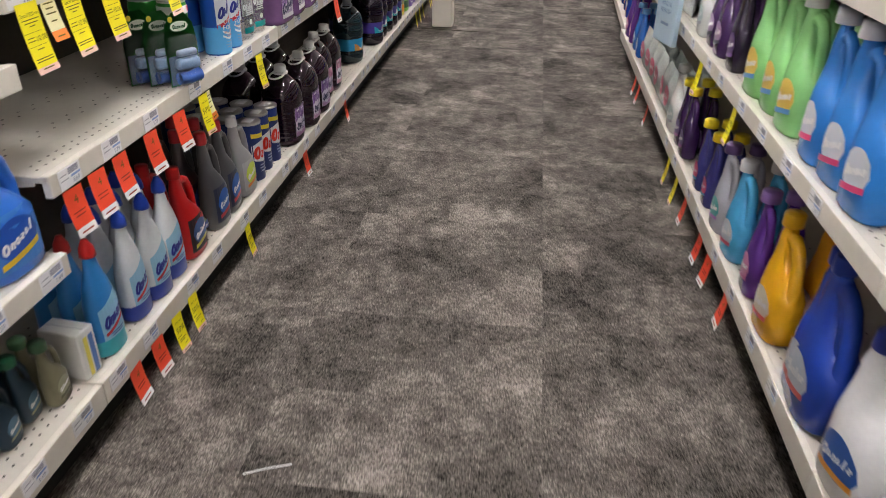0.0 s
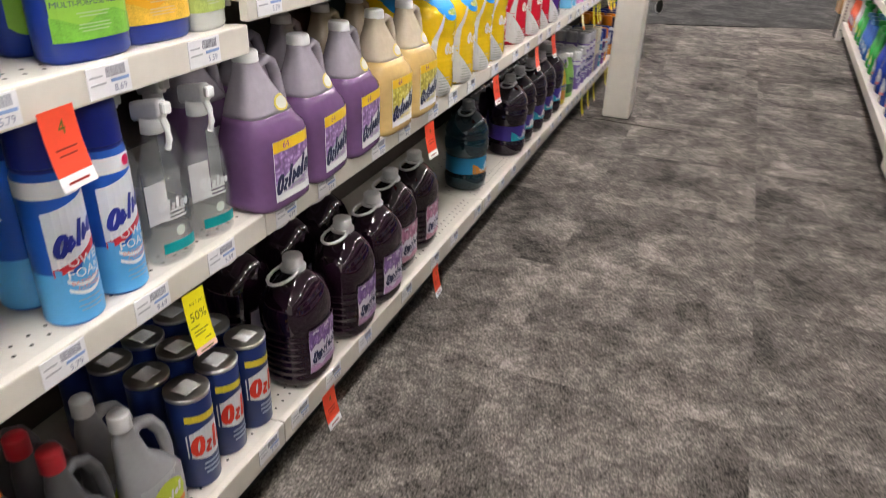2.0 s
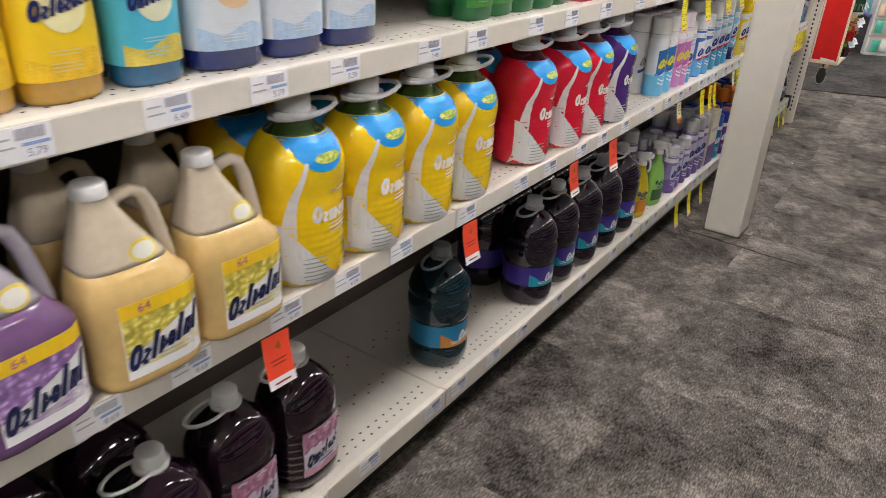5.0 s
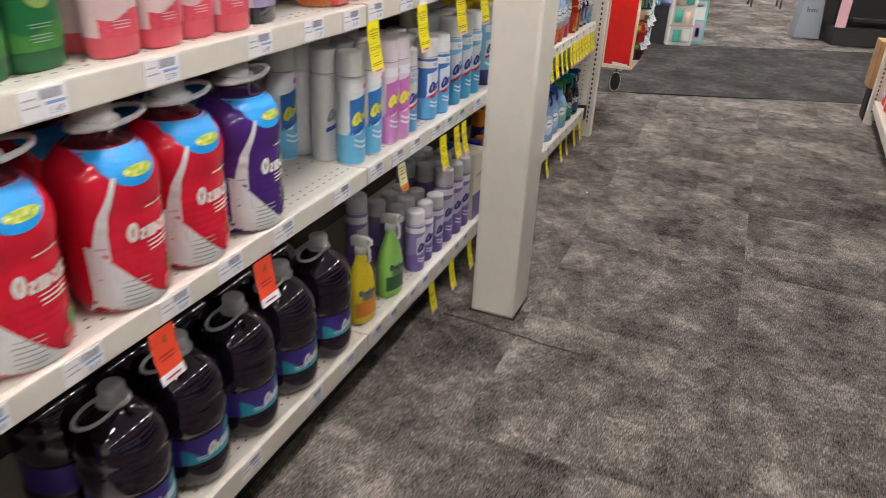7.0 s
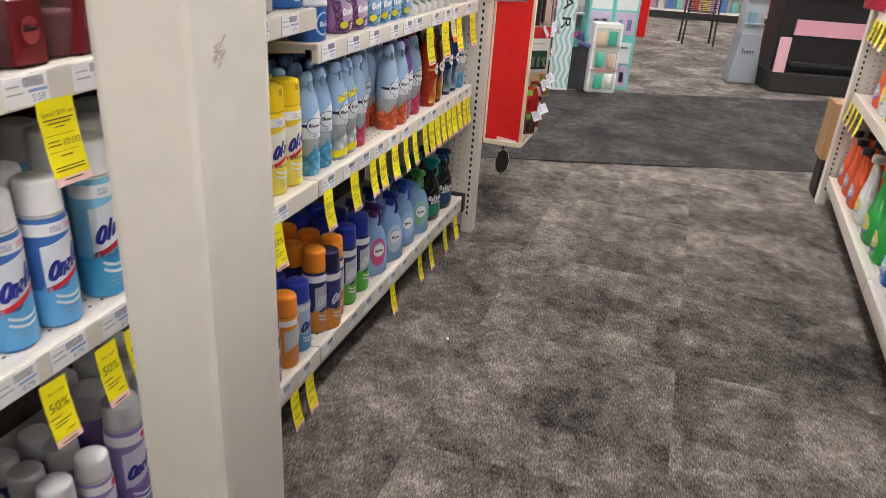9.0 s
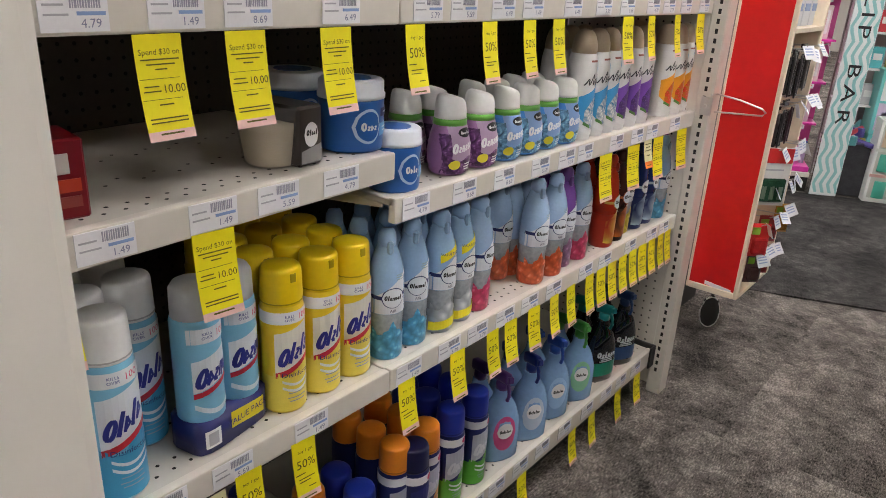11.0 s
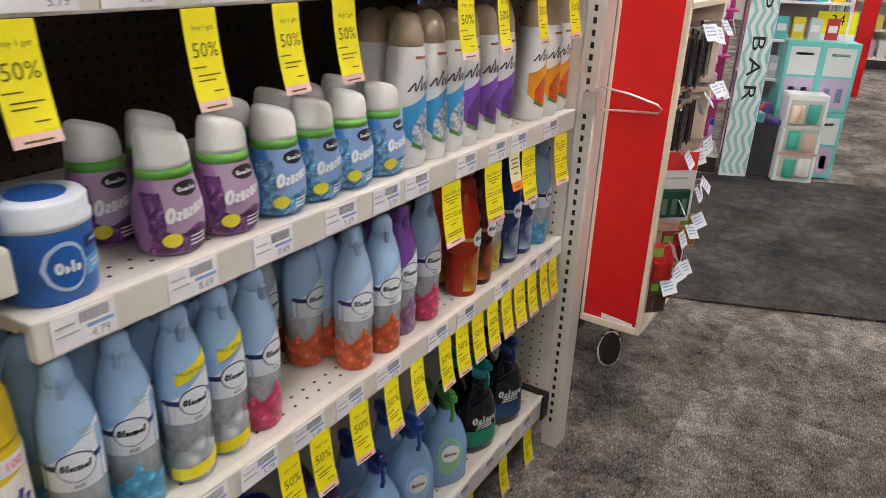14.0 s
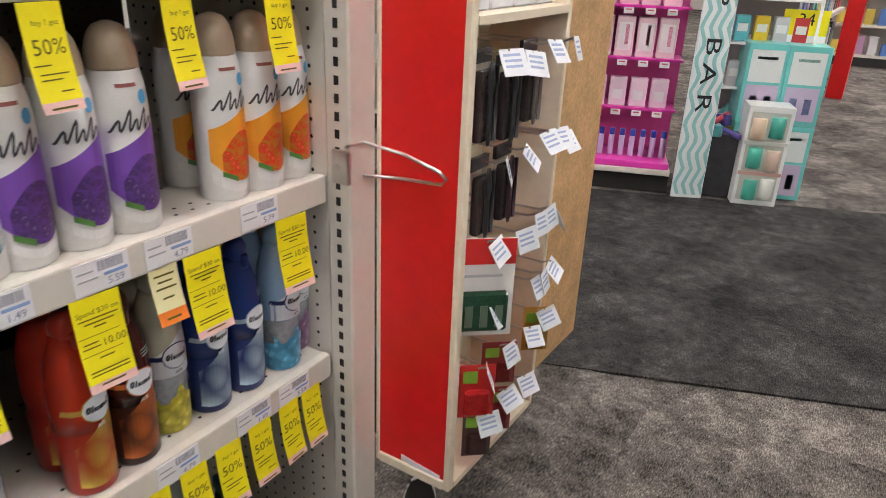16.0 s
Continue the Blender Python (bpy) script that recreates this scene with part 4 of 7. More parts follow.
def loop_jug(body, capcol, label, group, h=0.27, w=0.052, ink=(0.02, 0.1, 0.4), ink2=(0.6, 0.1, 0.05), gloss=0.28, flat=0.6, cap_r=0.017, panel=None):
    """Moulded bottle with a neck at one side and a hand-hole handle at the other."""
    t = thing("moulded_bottle", label, "bottle", group)
    prof = rounded([(0, w * 0.85), (0.008, w), (h * 0.38, w), (h * 0.5, w * 0.80, -w * 0.2), (h * 0.62, w * 0.52, -w * 0.46), (h * 0.78, w * 0.40, -w * 0.56), (h * 0.87, w * 0.30, -w * 0.58), (h * 0.9, w * 0.28, -w * 0.58)], 2)
    form = (prof, flat, 2.6)
    m = mat("moulded_plastic", body, gloss, var=0.06, scale=10)
    part("body", turned(prof, flat, 2.6, seg=22), m, t, "", True)
    part("handle", tube([(0, -w * 0.42, h * 0.80), (0, -w * 0.05, h * 0.83), (0, w * 0.32, h * 0.79), (0, w * 0.62, h * 0.68), (0, w * 0.76, h * 0.53), (0, w * 0.74, h * 0.36)], w * 0.19, 8), m, t, "", True)
    part("cap", cap_form(cap_r, h * 0.89, h, cy=-w * 0.6), plastic(*capcol), t, "", True)
    if panel:
        part("label", decal(form, h * 0.08, h * 0.44, -w * 0.8, w * 0.8, 0.0008), print_ink(*panel), t, "printed label")
    part("badge", oval(form, 0, h * 0.27, w * 0.66, h * 0.13, 0.0014), print_ink(*ink), t)
    part("wordmark", word(form, 0, h * 0.28, w * 1.05, h * 0.07, 6, 0.2, 0.0022, 0.3), WHITE, t)
    part("stripe", decal(form, lambda u: h * 0.14 + 0.2 * u, lambda u: h * 0.18 + 0.2 * u, -w * 0.6, w * 0.6, 0.0018), print_ink(*ink2), t)
    return t, w * flat


def bowl_cleaner(body, foot, capcol, label, group, h=0.265):
    """Toilet cleaner bottle with a bent neck and pointed cap."""
    t = thing("toilet_cleaner_bottle", label, "cleaner bottle", group)
    w = 0.044
    prof = rounded([(0, w * 0.84), (0.006, w), (h * 0.45, w * 0.95), (h * 0.62, w * 0.74), (h * 0.76, w * 0.44), (h * 0.86, 0.015), (h * 0.88, 0.014)], 2)
    form = (prof, 0.62, 2.3)
    part("body", turned(prof, 0.62, 2.3, seg=22), plastic(*body), t, "", True)
    part("foot", turned(prof, 0.62, 2.3, 0.002, h * 0.16, 22, 0.0007, False), print_ink(*foot), t, "", True)
    part("cap", turned(rounded([(h * 0.86, 0.017), (h * 0.93, 0.015), (h * 0.97, 0.010), (h, 0.006)], 2), 1, 2, seg=14), plastic(*capcol), t, "pointed cap", True)
    part("label", decal(form, lambda u: h * 0.16, lambda u: h * 0.5 + 0.5 * u, -w * 0.8, w * 0.8, 0.0012), print_ink(0.30, 0.55, 0.72), t, "printed label")
    part("wordmark", word(form, 0, h * 0.36, w * 1.3, h * 0.12, 5, 0.25, 0.002, 0.4), print_ink(0.02, 0.03, 0.25), t)
    part("stripe", decal(form, lambda u: h * 0.24 + 0.4 * u, lambda u: h * 0.27 + 0.4 * u, -w * 0.7, w * 0.7, 0.0018), print_ink(0.6, 0.04, 0.05), t)
    part("small_print", bars(form, 0, [h * 0.18, h * 0.2], w, 0.003, 0.002), print_ink(0.1, 0.15, 0.4), t)
    return t, w * 0.62


def flat_bottle(body, wrap, foot, label, group, h=0.25, w=0.060, d=0.5, capcol=(0.02, 0.04, 0.4), shield=True, lines="MULTI-PURPOSE CLEANER", pic=None):
    """Broad shouldered pour bottle with a full wrap label."""
    t = thing("cleaner_bottle", label, "cleaner bottle", group)
    prof = rounded([(0, w * 0.9), (0.006, w), (h * 0.5, w), (h * 0.66, w * 0.9), (h * 0.78, w * 0.6), (h * 0.86, w * 0.3), (h * 0.88, w * 0.28)], 2)
    form = (prof, d, 2.8)
    part("body", turned(prof, d, 2.8, seg=24), body, t, "", True)
    part("cap", cap_form(w * 0.34, h * 0.875, h), plastic(*capcol), t, "", True)
    if shield:
        part("label", decal(form, lambda u: h * 0.1 + 0.02 * (abs(u) / w) ** 6, lambda u: h * 0.60 - 0.05 * (abs(u) / w) ** 4, -w * 0.90, w * 0.90, 0.0008, 14, 8), print_ink(*wrap), t, "inset printed label")
        part("label_fade", decal(form, lambda u: h * 0.45, lambda u: h * 0.598 - 0.05 * (abs(u) / w) ** 4, -w * 0.8, w * 0.8, 0.0012, 12), print_ink(*(0.45 * c + 0.42 for c in wrap)), t)
    else:
        part("label", turned(prof, d, 2.8, h * 0.10, h * 0.62, 24, 0.0008, False), print_ink(*wrap), t, "wrap label", True)
    part("label_foot", decal(form, h * 0.1, lambda u: h * 0.2 + 0.05 * u + 0.006 * math.sin(u * 80), -w * 0.92, w * 0.92, 0.0016, 12), mat("picture_ink", foot, 0.33, var=0.3, scale=60), t)
    if shield:
        part("shield", decal(form, lambda u: h * 0.32 + 1.0 * abs(u), lambda u: h * 0.56, -w * 0.68, w * 0.68, 0.0016, 12), WHITE, t, "shield badge")
        part("shield_face", decal(form, lambda u: h * 0.34 + 1.0 * abs(u), lambda u: h * 0.47, -w * 0.60, w * 0.60, 0.0022, 12), print_ink(0.012, 0.02, 0.14), t)
        part("lettering", text_on(form, "24 HOUR", 0, h * 0.45, 0.012, 0.003), WHITE, t)
        part("wordmark", word(form, 0, h * 0.522, w * 1.0, 0.0095, 8, 0.0, 0.0024), print_ink(0.05, 0.05, 0.2), t)
    else:
        if pic:
            part("roundel", oval(form, 0, h * 0.42, w * 0.62, h * 0.13, 0.0014), print_ink(*pic), t)
        part("wordmark", word(form, 0, h * 0.42, w * 1.5, h * 0.085, 8, 0.2, 0.0024, 0.25), print_ink(0.01, 0.015, 0.1), t)
    if lines:
        part("lettering", text_on(form, lines, 0, h * 0.265, 0.0065, 0.0026), print_ink(0.05, 0.04, 0.16), t)
    part("small_print", bars(form, -0.005, [h * 0.14, h * 0.155, h * 0.17, h * 0.205, h * 0.22], w * 0.8, 0.0013, 0.0026), print_ink(*(0.5 * c + 0.3 for c in wrap)), t)
    return t, w * d


def tub(label, r, h):
    t = thing("odor_absorber_tub", label, "plastic tub", "blue tubs")
    prof = rounded([(0, r * 0.93), (0.004, r * 0.97), (h * 0.7, r), (h * 0.74, r)], 1)
    form = (prof, 1.0, 2.0)
    part("body", turned(prof, 1, 2, seg=30), print_ink(0.025, 0.13, 0.44), t, "blue printed tub", True)
    part("lid", turned(rounded([(h * 0.74, r * 1.03), (h * 0.80, r * 1.03), (h * 0.82, r * 0.99), (h * 0.97, r * 0.99), (h, r * 0.93)], 1), 1, 2, seg=30), plastic(0.66, 0.70, 0.76, 0.35), t, "white screw lid", True)
    part("lid_print", turned([(h, r * 0.6), (h + 0.0008, r * 0.6)], 1, 2, seg=24), print_ink(0.03, 0.12, 0.4), t)
    part("roundel", oval(form, -r * 0.40, h * 0.38, r * 0.42, h * 0.25, 0.0012), print_ink(0.55, 0.66, 0.80), t)
    part("roundel_face", oval(form, -r * 0.40, h * 0.38, r * 0.36, h * 0.21, 0.002), print_ink(0.02, 0.12, 0.42), t)
    part("wordmark", word(form, -r * 0.40, h * 0.38, r * 0.5, h * 0.12, 4, 0.0, 0.0028), WHITE, t)
    part("name_bar", decal(form, h * 0.50, h * 0.62, r * 0.05, r * 0.85, 0.0012), print_ink(0.01, 0.02, 0.13), t)
    part("light_panel", decal(form, lambda u: h * 0.22 + 0.1 * u, lambda u: h * 0.40 + 0.1 * u, r * 0.02, r * 0.9, 0.0012), print_ink(0.14, 0.42, 0.74), t)
    part("small_print", bars(form, r * 0.42, [h * (0.29 + 0.05 * i) for i in range(2)], r * 0.6, 0.002, 0.002), print_ink(0.7, 0.76, 0.84), t)
    part("name_print", bars(form, r * 0.42, [h * 0.55], r * 0.55, 0.003, 0.002), print_ink(0.7, 0.76, 0.84), t)
    return t, r


def candle(label, wax=(0.52, 0.45, 0.33), low=None, sleeve=(0.045, 0.038, 0.034), mark=(0.8, 0.8, 0.8), group=""):
    """Candle in a flared glass cup with a card sleeve wrapped round one side."""
    t = thing("glass_candle", label, "candle", group)
    prof = rounded([(0, 0.034), (0.006, 0.039), (0.05, 0.045), (0.083, 0.047)], 2)
    part("wax", turned(prof, 1, 2, 0.002, 0.062, 26, -0.003), mat("candle_wax", wax, 0.45, var=0.04), t, "wax fill", True)
    if low:
        part("wax_foot", turned(prof, 1, 2, 0.001, 0.03, 26, -0.0024), mat("candle_wax", low, 0.45, var=0.1), t, "paler wax layer", True)
    part("glass", turned(prof, 1, 2, seg=26, cap=False), CLEAR, t, "clear glass cup", True)
    sl = box(-0.05, 0.002, 0.001, 0.05, 0.052, 0.084, 0.004)
    part("card_sleeve", sl, print_ink(*sleeve), t, "printed card sleeve")
    part("glass_rim", turned([(0.081, 0.0468), (0.084, 0.0475), (0.0845, 0.046)], 1, 2, seg=26, cap=False), CLEAR, t, "", True)
    f = ([(0, 0.2, 0.027), (0.1, 0.2, 0.027)], 0.26, 12.0)
    part("flower", oval(f, 0.026, 0.045, 0.014, 0.017, 0.0), print_ink(*mark), t)
    part("foot_print", decal(f, 0.006, lambda u: 0.022 + 0.2 * u, 0.006, 0.046, 0.0003), print_ink(*(0.5 * a + 0.3 * b for a, b in zip(sleeve, mark))), t)
    part("wordmark", word(f, 0.027, 0.048, 0.022, 0.008, 5, 0.2, 0.0005), BLACK, t)
    return t, 0.05


def carton(w, d, h, col, label, group="", marks=()):
    """A printed card box; marks are patches on its front: (u, v, width, height, colour)."""
    t = thing("carton", label, "carton", group)
    part("box", box(-d / 2, -w / 2, 0, d / 2, w / 2, h, 0.0025), print_ink(*col), t)
    part("flap_line", box(-d / 2 + 0.004, -0.0008, h - 0.0005, d / 2 - 0.004, 0.0008, h + 0.0006), GREYINK, t)
    for u, v, pw, ph, c in marks:
        part("print", box(d / 2 - 0.001, u - pw / 2, v - ph / 2, d / 2 + 0.0012, u + pw / 2, v + ph / 2), print_ink(*c), t)
    return t, d / 2


def pouch(col, col2, label, group, w=0.15, h=0.2, th=0.05):
    """A filled soft bag with crimped top and bottom seams."""
    t = thing("refill_bag", label, "bag", group)
    prof = [(0, w * 0.48), (0.012, w * 0.5), (h * 0.3, w * 0.48), (h * 0.6, w * 0.485), (h * 0.94, w * 0.5), (h, w * 0.5)]
    bm = bmesh.new()
    n, m = 14, 12
    sheets = []
    for s in (1, -1):
        g = []
        for i in range(n + 1):
            row = []
            for j in range(m + 1):
                u, v = i / n, j / m
                b = (math.sin(math.pi * u) * math.sin(math.pi * min(1, v * 1.04))) ** 0.6 if 0 < u < 1 and 0 < v < 1 else 0
                wr = 0.004 * math.sin(9 * u + 14 * v + s)
                row.append(bm.verts.new((s * (0.0015 + th / 2 * b + wr * b), (u - 0.5) * w, v * h)))
            g.append(row)
        for i in range(n):
            for j in range(m):
                f = (g[i][j], g[i + 1][j], g[i + 1][j + 1], g[i][j + 1])
                bm.faces.new(f if s > 0 else f[::-1])
    part("bag", bm, mat("bag_film", col, 0.25, var=0.2, scale=18), t, "printed plastic film bag", True)
    form = ([(0, w), (h, w)], th / 2 / w * 1.12, 2.0)
    part("label", oval(form, 0, h * 0.5, w * 0.30, h * 0.2, 0.001), print_ink(*col2), t)
    part("wordmark", word(form, 0, h * 0.5, w * 0.45, h * 0.1, 6, 0.1, 0.003), WHITE, t)
    return t, th / 2


def blister(label, group):
    """Brush head in a clear blister on a green card."""
    t = thing("blister_pack", label, "blister pack", group)
    form = ([(0, 0.052), (0.12, 0.054), (0.17, 0.046), (0.2, 0.024), (0.204, 0.018)], 1e-6, 2.0)
    card = decal(form, 0.0, 0.204, -0.018, 0.018, 0.0, 4, 12)
    for v in card.verts:
        v.co.y *= radius(form[0], v.co.z)[0] / 0.018
    bmesh.ops.solidify(card, geom=card.faces[:], thickness=0.0015)
    part("card", card, print_ink(0.05, 0.26, 0.07), t, "green printed card")
    part("card_foot", box(0.0008, -0.048, 0.004, 0.0018, 0.048, 0.085), print_ink(0.16, 0.24, 0.34), t)
    part("brush", tube([(0.019, -0.036, 0.026), (0.021, 0.0, 0.024), (0.019, 0.036, 0.028)], 0.017, 12), plastic(0.05, 0.13, 0.46), t, "blue brush head", True)
    part("refill_block", box(0.006, -0.037, 0.050, 0.032, 0.037, 0.080, 0.006), plastic(0.26, 0.40, 0.62), t, "pale blue refill block", True)
    part("refill_bar", box(0.008, -0.030, 0.086, 0.026, 0.034, 0.104, 0.005), plastic(0.34, 0.46, 0.60), t, "", True)
    part("bubble", turned(rounded([(0.004, 0.040), (0.01, 0.047), (0.1, 0.049), (0.135, 0.042), (0.142, 0.03)], 2), 0.72, 3.0, seg=22), CLEAR, t, "clear plastic bubble", True)
    flat = (form[0], 1e-6, 2.0)
    part("badge", oval(flat, 0.0, 0.165, 0.030, 0.014, 0.0022), print_ink(0.66, 0.74, 0.62), t)
    part("wordmark", word(flat, 0.0, 0.165, 0.044, 0.012, 7, 0.1, 0.003), print_ink(0.02, 0.1, 0.04), t)
    part("sun_spot", oval(flat, -0.026, 0.186, 0.008, 0.008, 0.0026), print_ink(0.75, 0.68, 0.08), t)
    for piece in t.children:
        piece.data.transform(Matrix.Scale(0.82, 4))
    return t, 0.02


# ---- goods: setting out ----
USED = set()
rnd = random.Random(5)


MAIN = ("body", "cap", "neck", "sleeve", "lid", "liquid", "label", "handle", "ring", "collar", "carrying_ring", "lower_band", "spray_head", "nozzle", "badge", "rim", "seal", "can", "wrap", "picture", "bag", "box")


def put(made, x, y, z, turn=0.0, plain=False):
    """Stand a thing somewhere; plain: one behind others, without the small print on its hidden front."""
    ob, _ = made
    m = pose(x, y, z, 0, 0, turn + rnd.uniform(-5, 5))
    if ob.name not in USED:
        USED.add(ob.name)
        ob.matrix_basis = m
        return ob
    if not plain:
        return copy_thing(ob, m)
    base = ob.copy()
    scene.collection.objects.link(base)
    base.matrix_basis = m
    for c in ob.children:
        if c.name.split(".")[0] in MAIN:
            k = c.copy()
            scene.collection.objects.link(k)
            k.parent = base
    return base


def rank(made, ys, z, front=-1.262, rows=1, gap=None, turn=0.0):
    """A rank of goods along a left-hand shelf, and more of them behind."""
    g = gap or made[1] * 2.15
    for k in range(rows):
        for y in ys:
            put(made, front - made[1] * 0.75 - k * g + rnd.uniform(-0.004, 0.004), y + made[1] * (0.35 if y < 7 else 0.0) + rnd.uniform(-0.002, 0.002) + k * 0.004, z + 0.0005, turn, k > 0)


def rank_r(made, ys, z, front=0.195, rows=1, turn=180.0):
    for k in range(rows):
        for y in ys:
            put(made, front - (askance(y) if front > 0.3 else 0) + made[1] * 0.75 + k * made[1] * 2.1 + rnd.uniform(-0.004, 0.004), y + made[1] * 0.5, z + 0.0005, turn, k > 0)


BOT = 0.155
# bottom shelf, in order along the aisle
dish = loop_jug((0.02, 0.05, 0.08), (0.02, 0.12, 0.06), "small dark blue bottle of cleaner with green cap", "small dark bottles", 0.15, 0.028, (0.1, 0.2, 0.3), (0.3, 0.3, 0.2))
olive = loop_jug((0.20, 0.19, 0.12), (0.05, 0.12, 0.06), "small olive bottle of cleaner with dark cap", "small dark bottles", 0.15, 0.03, (0.3, 0.3, 0.2), (0.1, 0.1, 0.05))
rank(dish, (2.17, 2.24, 2.31), BOT, -1.30, 2)
rank(olive, (2.36,), BOT, -1.275, 2)
card = carton(0.05, 0.09, 0.11, (0.72, 0.72, 0.7), "white carton with blue and yellow stripes", "", ((0.01, 0.05, 0.012, 0.09, (0.1, 0.2, 0.5)), (-0.006, 0.05, 0.01, 0.09, (0.7, 0.6, 0.1))))
rank(card, (2.44,), BOT, -1.275)
bowl_a = bowl_cleaner((0.03, 0.22, 0.58), (0.05, 0.45, 0.55), (0.6, 0.02, 0.02), "blue and teal toilet cleaner bottle with red cap", "toilet cleaners")
bowl_b = bowl_cleaner((0.70, 0.74, 0.78), (0.02, 0.05, 0.35), (0.02, 0.07, 0.5), "white and blue toilet cleaner bottle with blue cap", "toilet cleaners")
rank(bowl_a, (2.53,), BOT, -1.262, 3)
rank(bowl_b, (2.66, 2.75, 2.845), BOT, -1.262, 3)
drain_red = loop_jug((0.50, 0.012, 0.014), (0.4, 0.01, 0.01), "red drain cleaner bottle with handle", "drain cleaners", 0.255, 0.056, (0.05, 0.12, 0.3), (0.6, 0.55, 0.05), panel=(0.03, 0.02, 0.025))
rank(drain_red, (2.955,), BOT, -1.262, 2)
low = pouch((0.30, 0.40, 0.30), (0.05, 0.1, 0.35), "flat green and white wipes bag lying on shelf", "", 0.1, 0.06, 0.06)
rank(low, (3.07,), BOT, -1.30)
drain_grey = loop_jug((0.085, 0.085, 0.09), (0.45, 0.02, 0.03), "charcoal grey drain gel bottle with red cap and handle", "drain gel bottles", 0.285, 0.052, (0.02, 0.12, 0.45), (0.5, 0.04, 0.05), panel=(0.02, 0.025, 0.06))
rank(drain_grey, (3.12, 3.225), BOT, -1.262, 3)
lime = loop_jug((0.30, 0.30, 0.31), (0.68, 0.68, 0.68), "silver grey lime remover jug with white cap", "lime remover jugs", 0.255, 0.055, (0.55, 0.65, 0.06), (0.75, 0.22, 0.03), panel=(0.38, 0.38, 0.39))
rank(lime, (3.345,), BOT, -1.262, 2)
ajax = scour_can("navy scouring powder can with metal top and paper seal")
rank(ajax, (3.455, 3.54, 3.625), BOT, -1.268, 4, 0.086)
big_purple = big_bottle((0.012, 0.003, 0.010), (0.26, 0.14, 0.40), (0.5, 0.3, 0.5), (0.72, 0.72, 0.72), "large dark purple cleaner bottle, white cap and carrying loop", "large purple bottles")
rank(big_purple, (3.785, 3.98, 4.14), BOT, -1.238, 2, 0.15)
pink_label = big_bottle((0.012, 0.003, 0.009), (0.58, 0.25, 0.40), (0.6, 0.3, 0.4), (0.72, 0.72, 0.72), "large dark purple cleaner bottle with pink label", "large purple bottles")
rank(pink_label, (4.30, 4.455), BOT, -1.265, 1)
teal = big_bottle((0.004, 0.022, 0.032), (0.02, 0.22, 0.42), (0.62, 0.24, 0.04), (0.20, 0.21, 0.22), "dark teal cleaner bottle, blue and orange label, standing alone", "", True)
put(teal, -1.335, 4.968, BOT + 0.0005, 10)
flash = big_bottle((0.009, 0.004, 0.012), (0.05, 0.03, 0.24), (0.02, 0.36, 0.46), (0.44, 0.44, 0.46), "dark purple cleaner bottle with violet and turquoise label", "violet label bottles", True)
rank(flash, (5.345, 5.50, 5.655, 5.81, 5.965), BOT, -1.258, 2, 0.155)
odo_y = trigger(plastic(0.72, 0.55, 0.02), plastic(0.7, 0.7, 0.68), "yellow trigger spray bottle with white head", "trigger sprays on bottom shelf", 0.285, 0.042, ink=(0.03, 0.08, 0.25), panel=(0.7, 0.25, 0.03))
odo_g = trigger(plastic(0.28, 0.58, 0.12), plastic(0.7, 0.7, 0.68), "lime green trigger spray bottle with white head", "trigger sprays on bottom shelf", 0.285, 0.042, ink=(0.03, 0.06, 0.1), panel=(0.05, 0.12, 0.05))
rank(odo_y, (6.13,), BOT, -1.262, 1, turn=-20)
rank(odo_g, (6.29,), BOT, -1.262, 1, turn=-15)
lav = can((0.30, 0.24, 0.52), (0.66, 0.66, 0.68), "lavender disinfectant spray can with white cap", "lavender cans", 0.19, 0.029, 0.04, (0.20, 0.13, 0.40), (0.02, 0.02, 0.2), (0.62, 0.60, 0.72))
rank(lav, (6.455, 6.53, 6.60), BOT, -1.262, 3)
lav_tall = can((0.26, 0.20, 0.46), (0.50, 0.50, 0.52), "tall lavender disinfectant spray can", "lavender cans", 0.245, 0.0325, 0.05, (0.20, 0.13, 0.40), (0.02, 0.02, 0.2), (0.62, 0.60, 0.72))
rank(lav_tall, (6.68, 6.75, 6.82), BOT, -1.262, 3)
rank(lav_tall, (6.36,), BOT, -1.40, 1)
cream_box = carton(0.10, 0.10, 0.24, (0.70, 0.66, 0.52), "cream carton with violet foot", "", ((0, 0.05, 0.098, 0.09, (0.10, 0.06, 0.30)), (0.0, 0.16, 0.06, 0.01, (0.4, 0.4, 0.4))))
rank(cream_box, (6.9,), BOT, -1.262)
teal_can = can((0.02, 0.20, 0.48), (0.02, 0.1, 0.4), "blue and teal disinfectant spray can", "bottom shelf cans", 0.20, 0.0325, 0.045, (0.03, 0.42, 0.58), (0.75, 0.78, 0.8))
rank(teal_can, (7.045,), BOT, -1.255, 3)
purple_can = can((0.12, 0.04, 0.20), (0.02, 0.03, 0.30), "purple fabric spray can with navy cap", "bottom shelf cans", 0.20, 0.0325, 0.045, (0.20, 0.05, 0.28), (0.75, 0.75, 0.78))
rank(purple_can, (7.125,), BOT, -1.255, 3)
orange_can = can((0.80, 0.30, 0.03), (0.82, 0.25, 0.02), "orange citrus spray can with orange cap", "bottom shelf cans", 0.19, 0.0335, 0.05, None, (0.75, 0.76, 0.78), (0.65, 0.68, 0.7))
rank(orange_can, (7.215,), BOT, -1.255, 2)
blue_can = can((0.42, 0.55, 0.70), (0.02, 0.05, 0.42), "white and blue spray can with blue cap", "bottom shelf cans", 0.19, 0.0325, 0.05, (0.10, 0.3, 0.62), (0.02, 0.03, 0.25))
rank(blue_can, (7.29,), BOT, -1.262, 2)
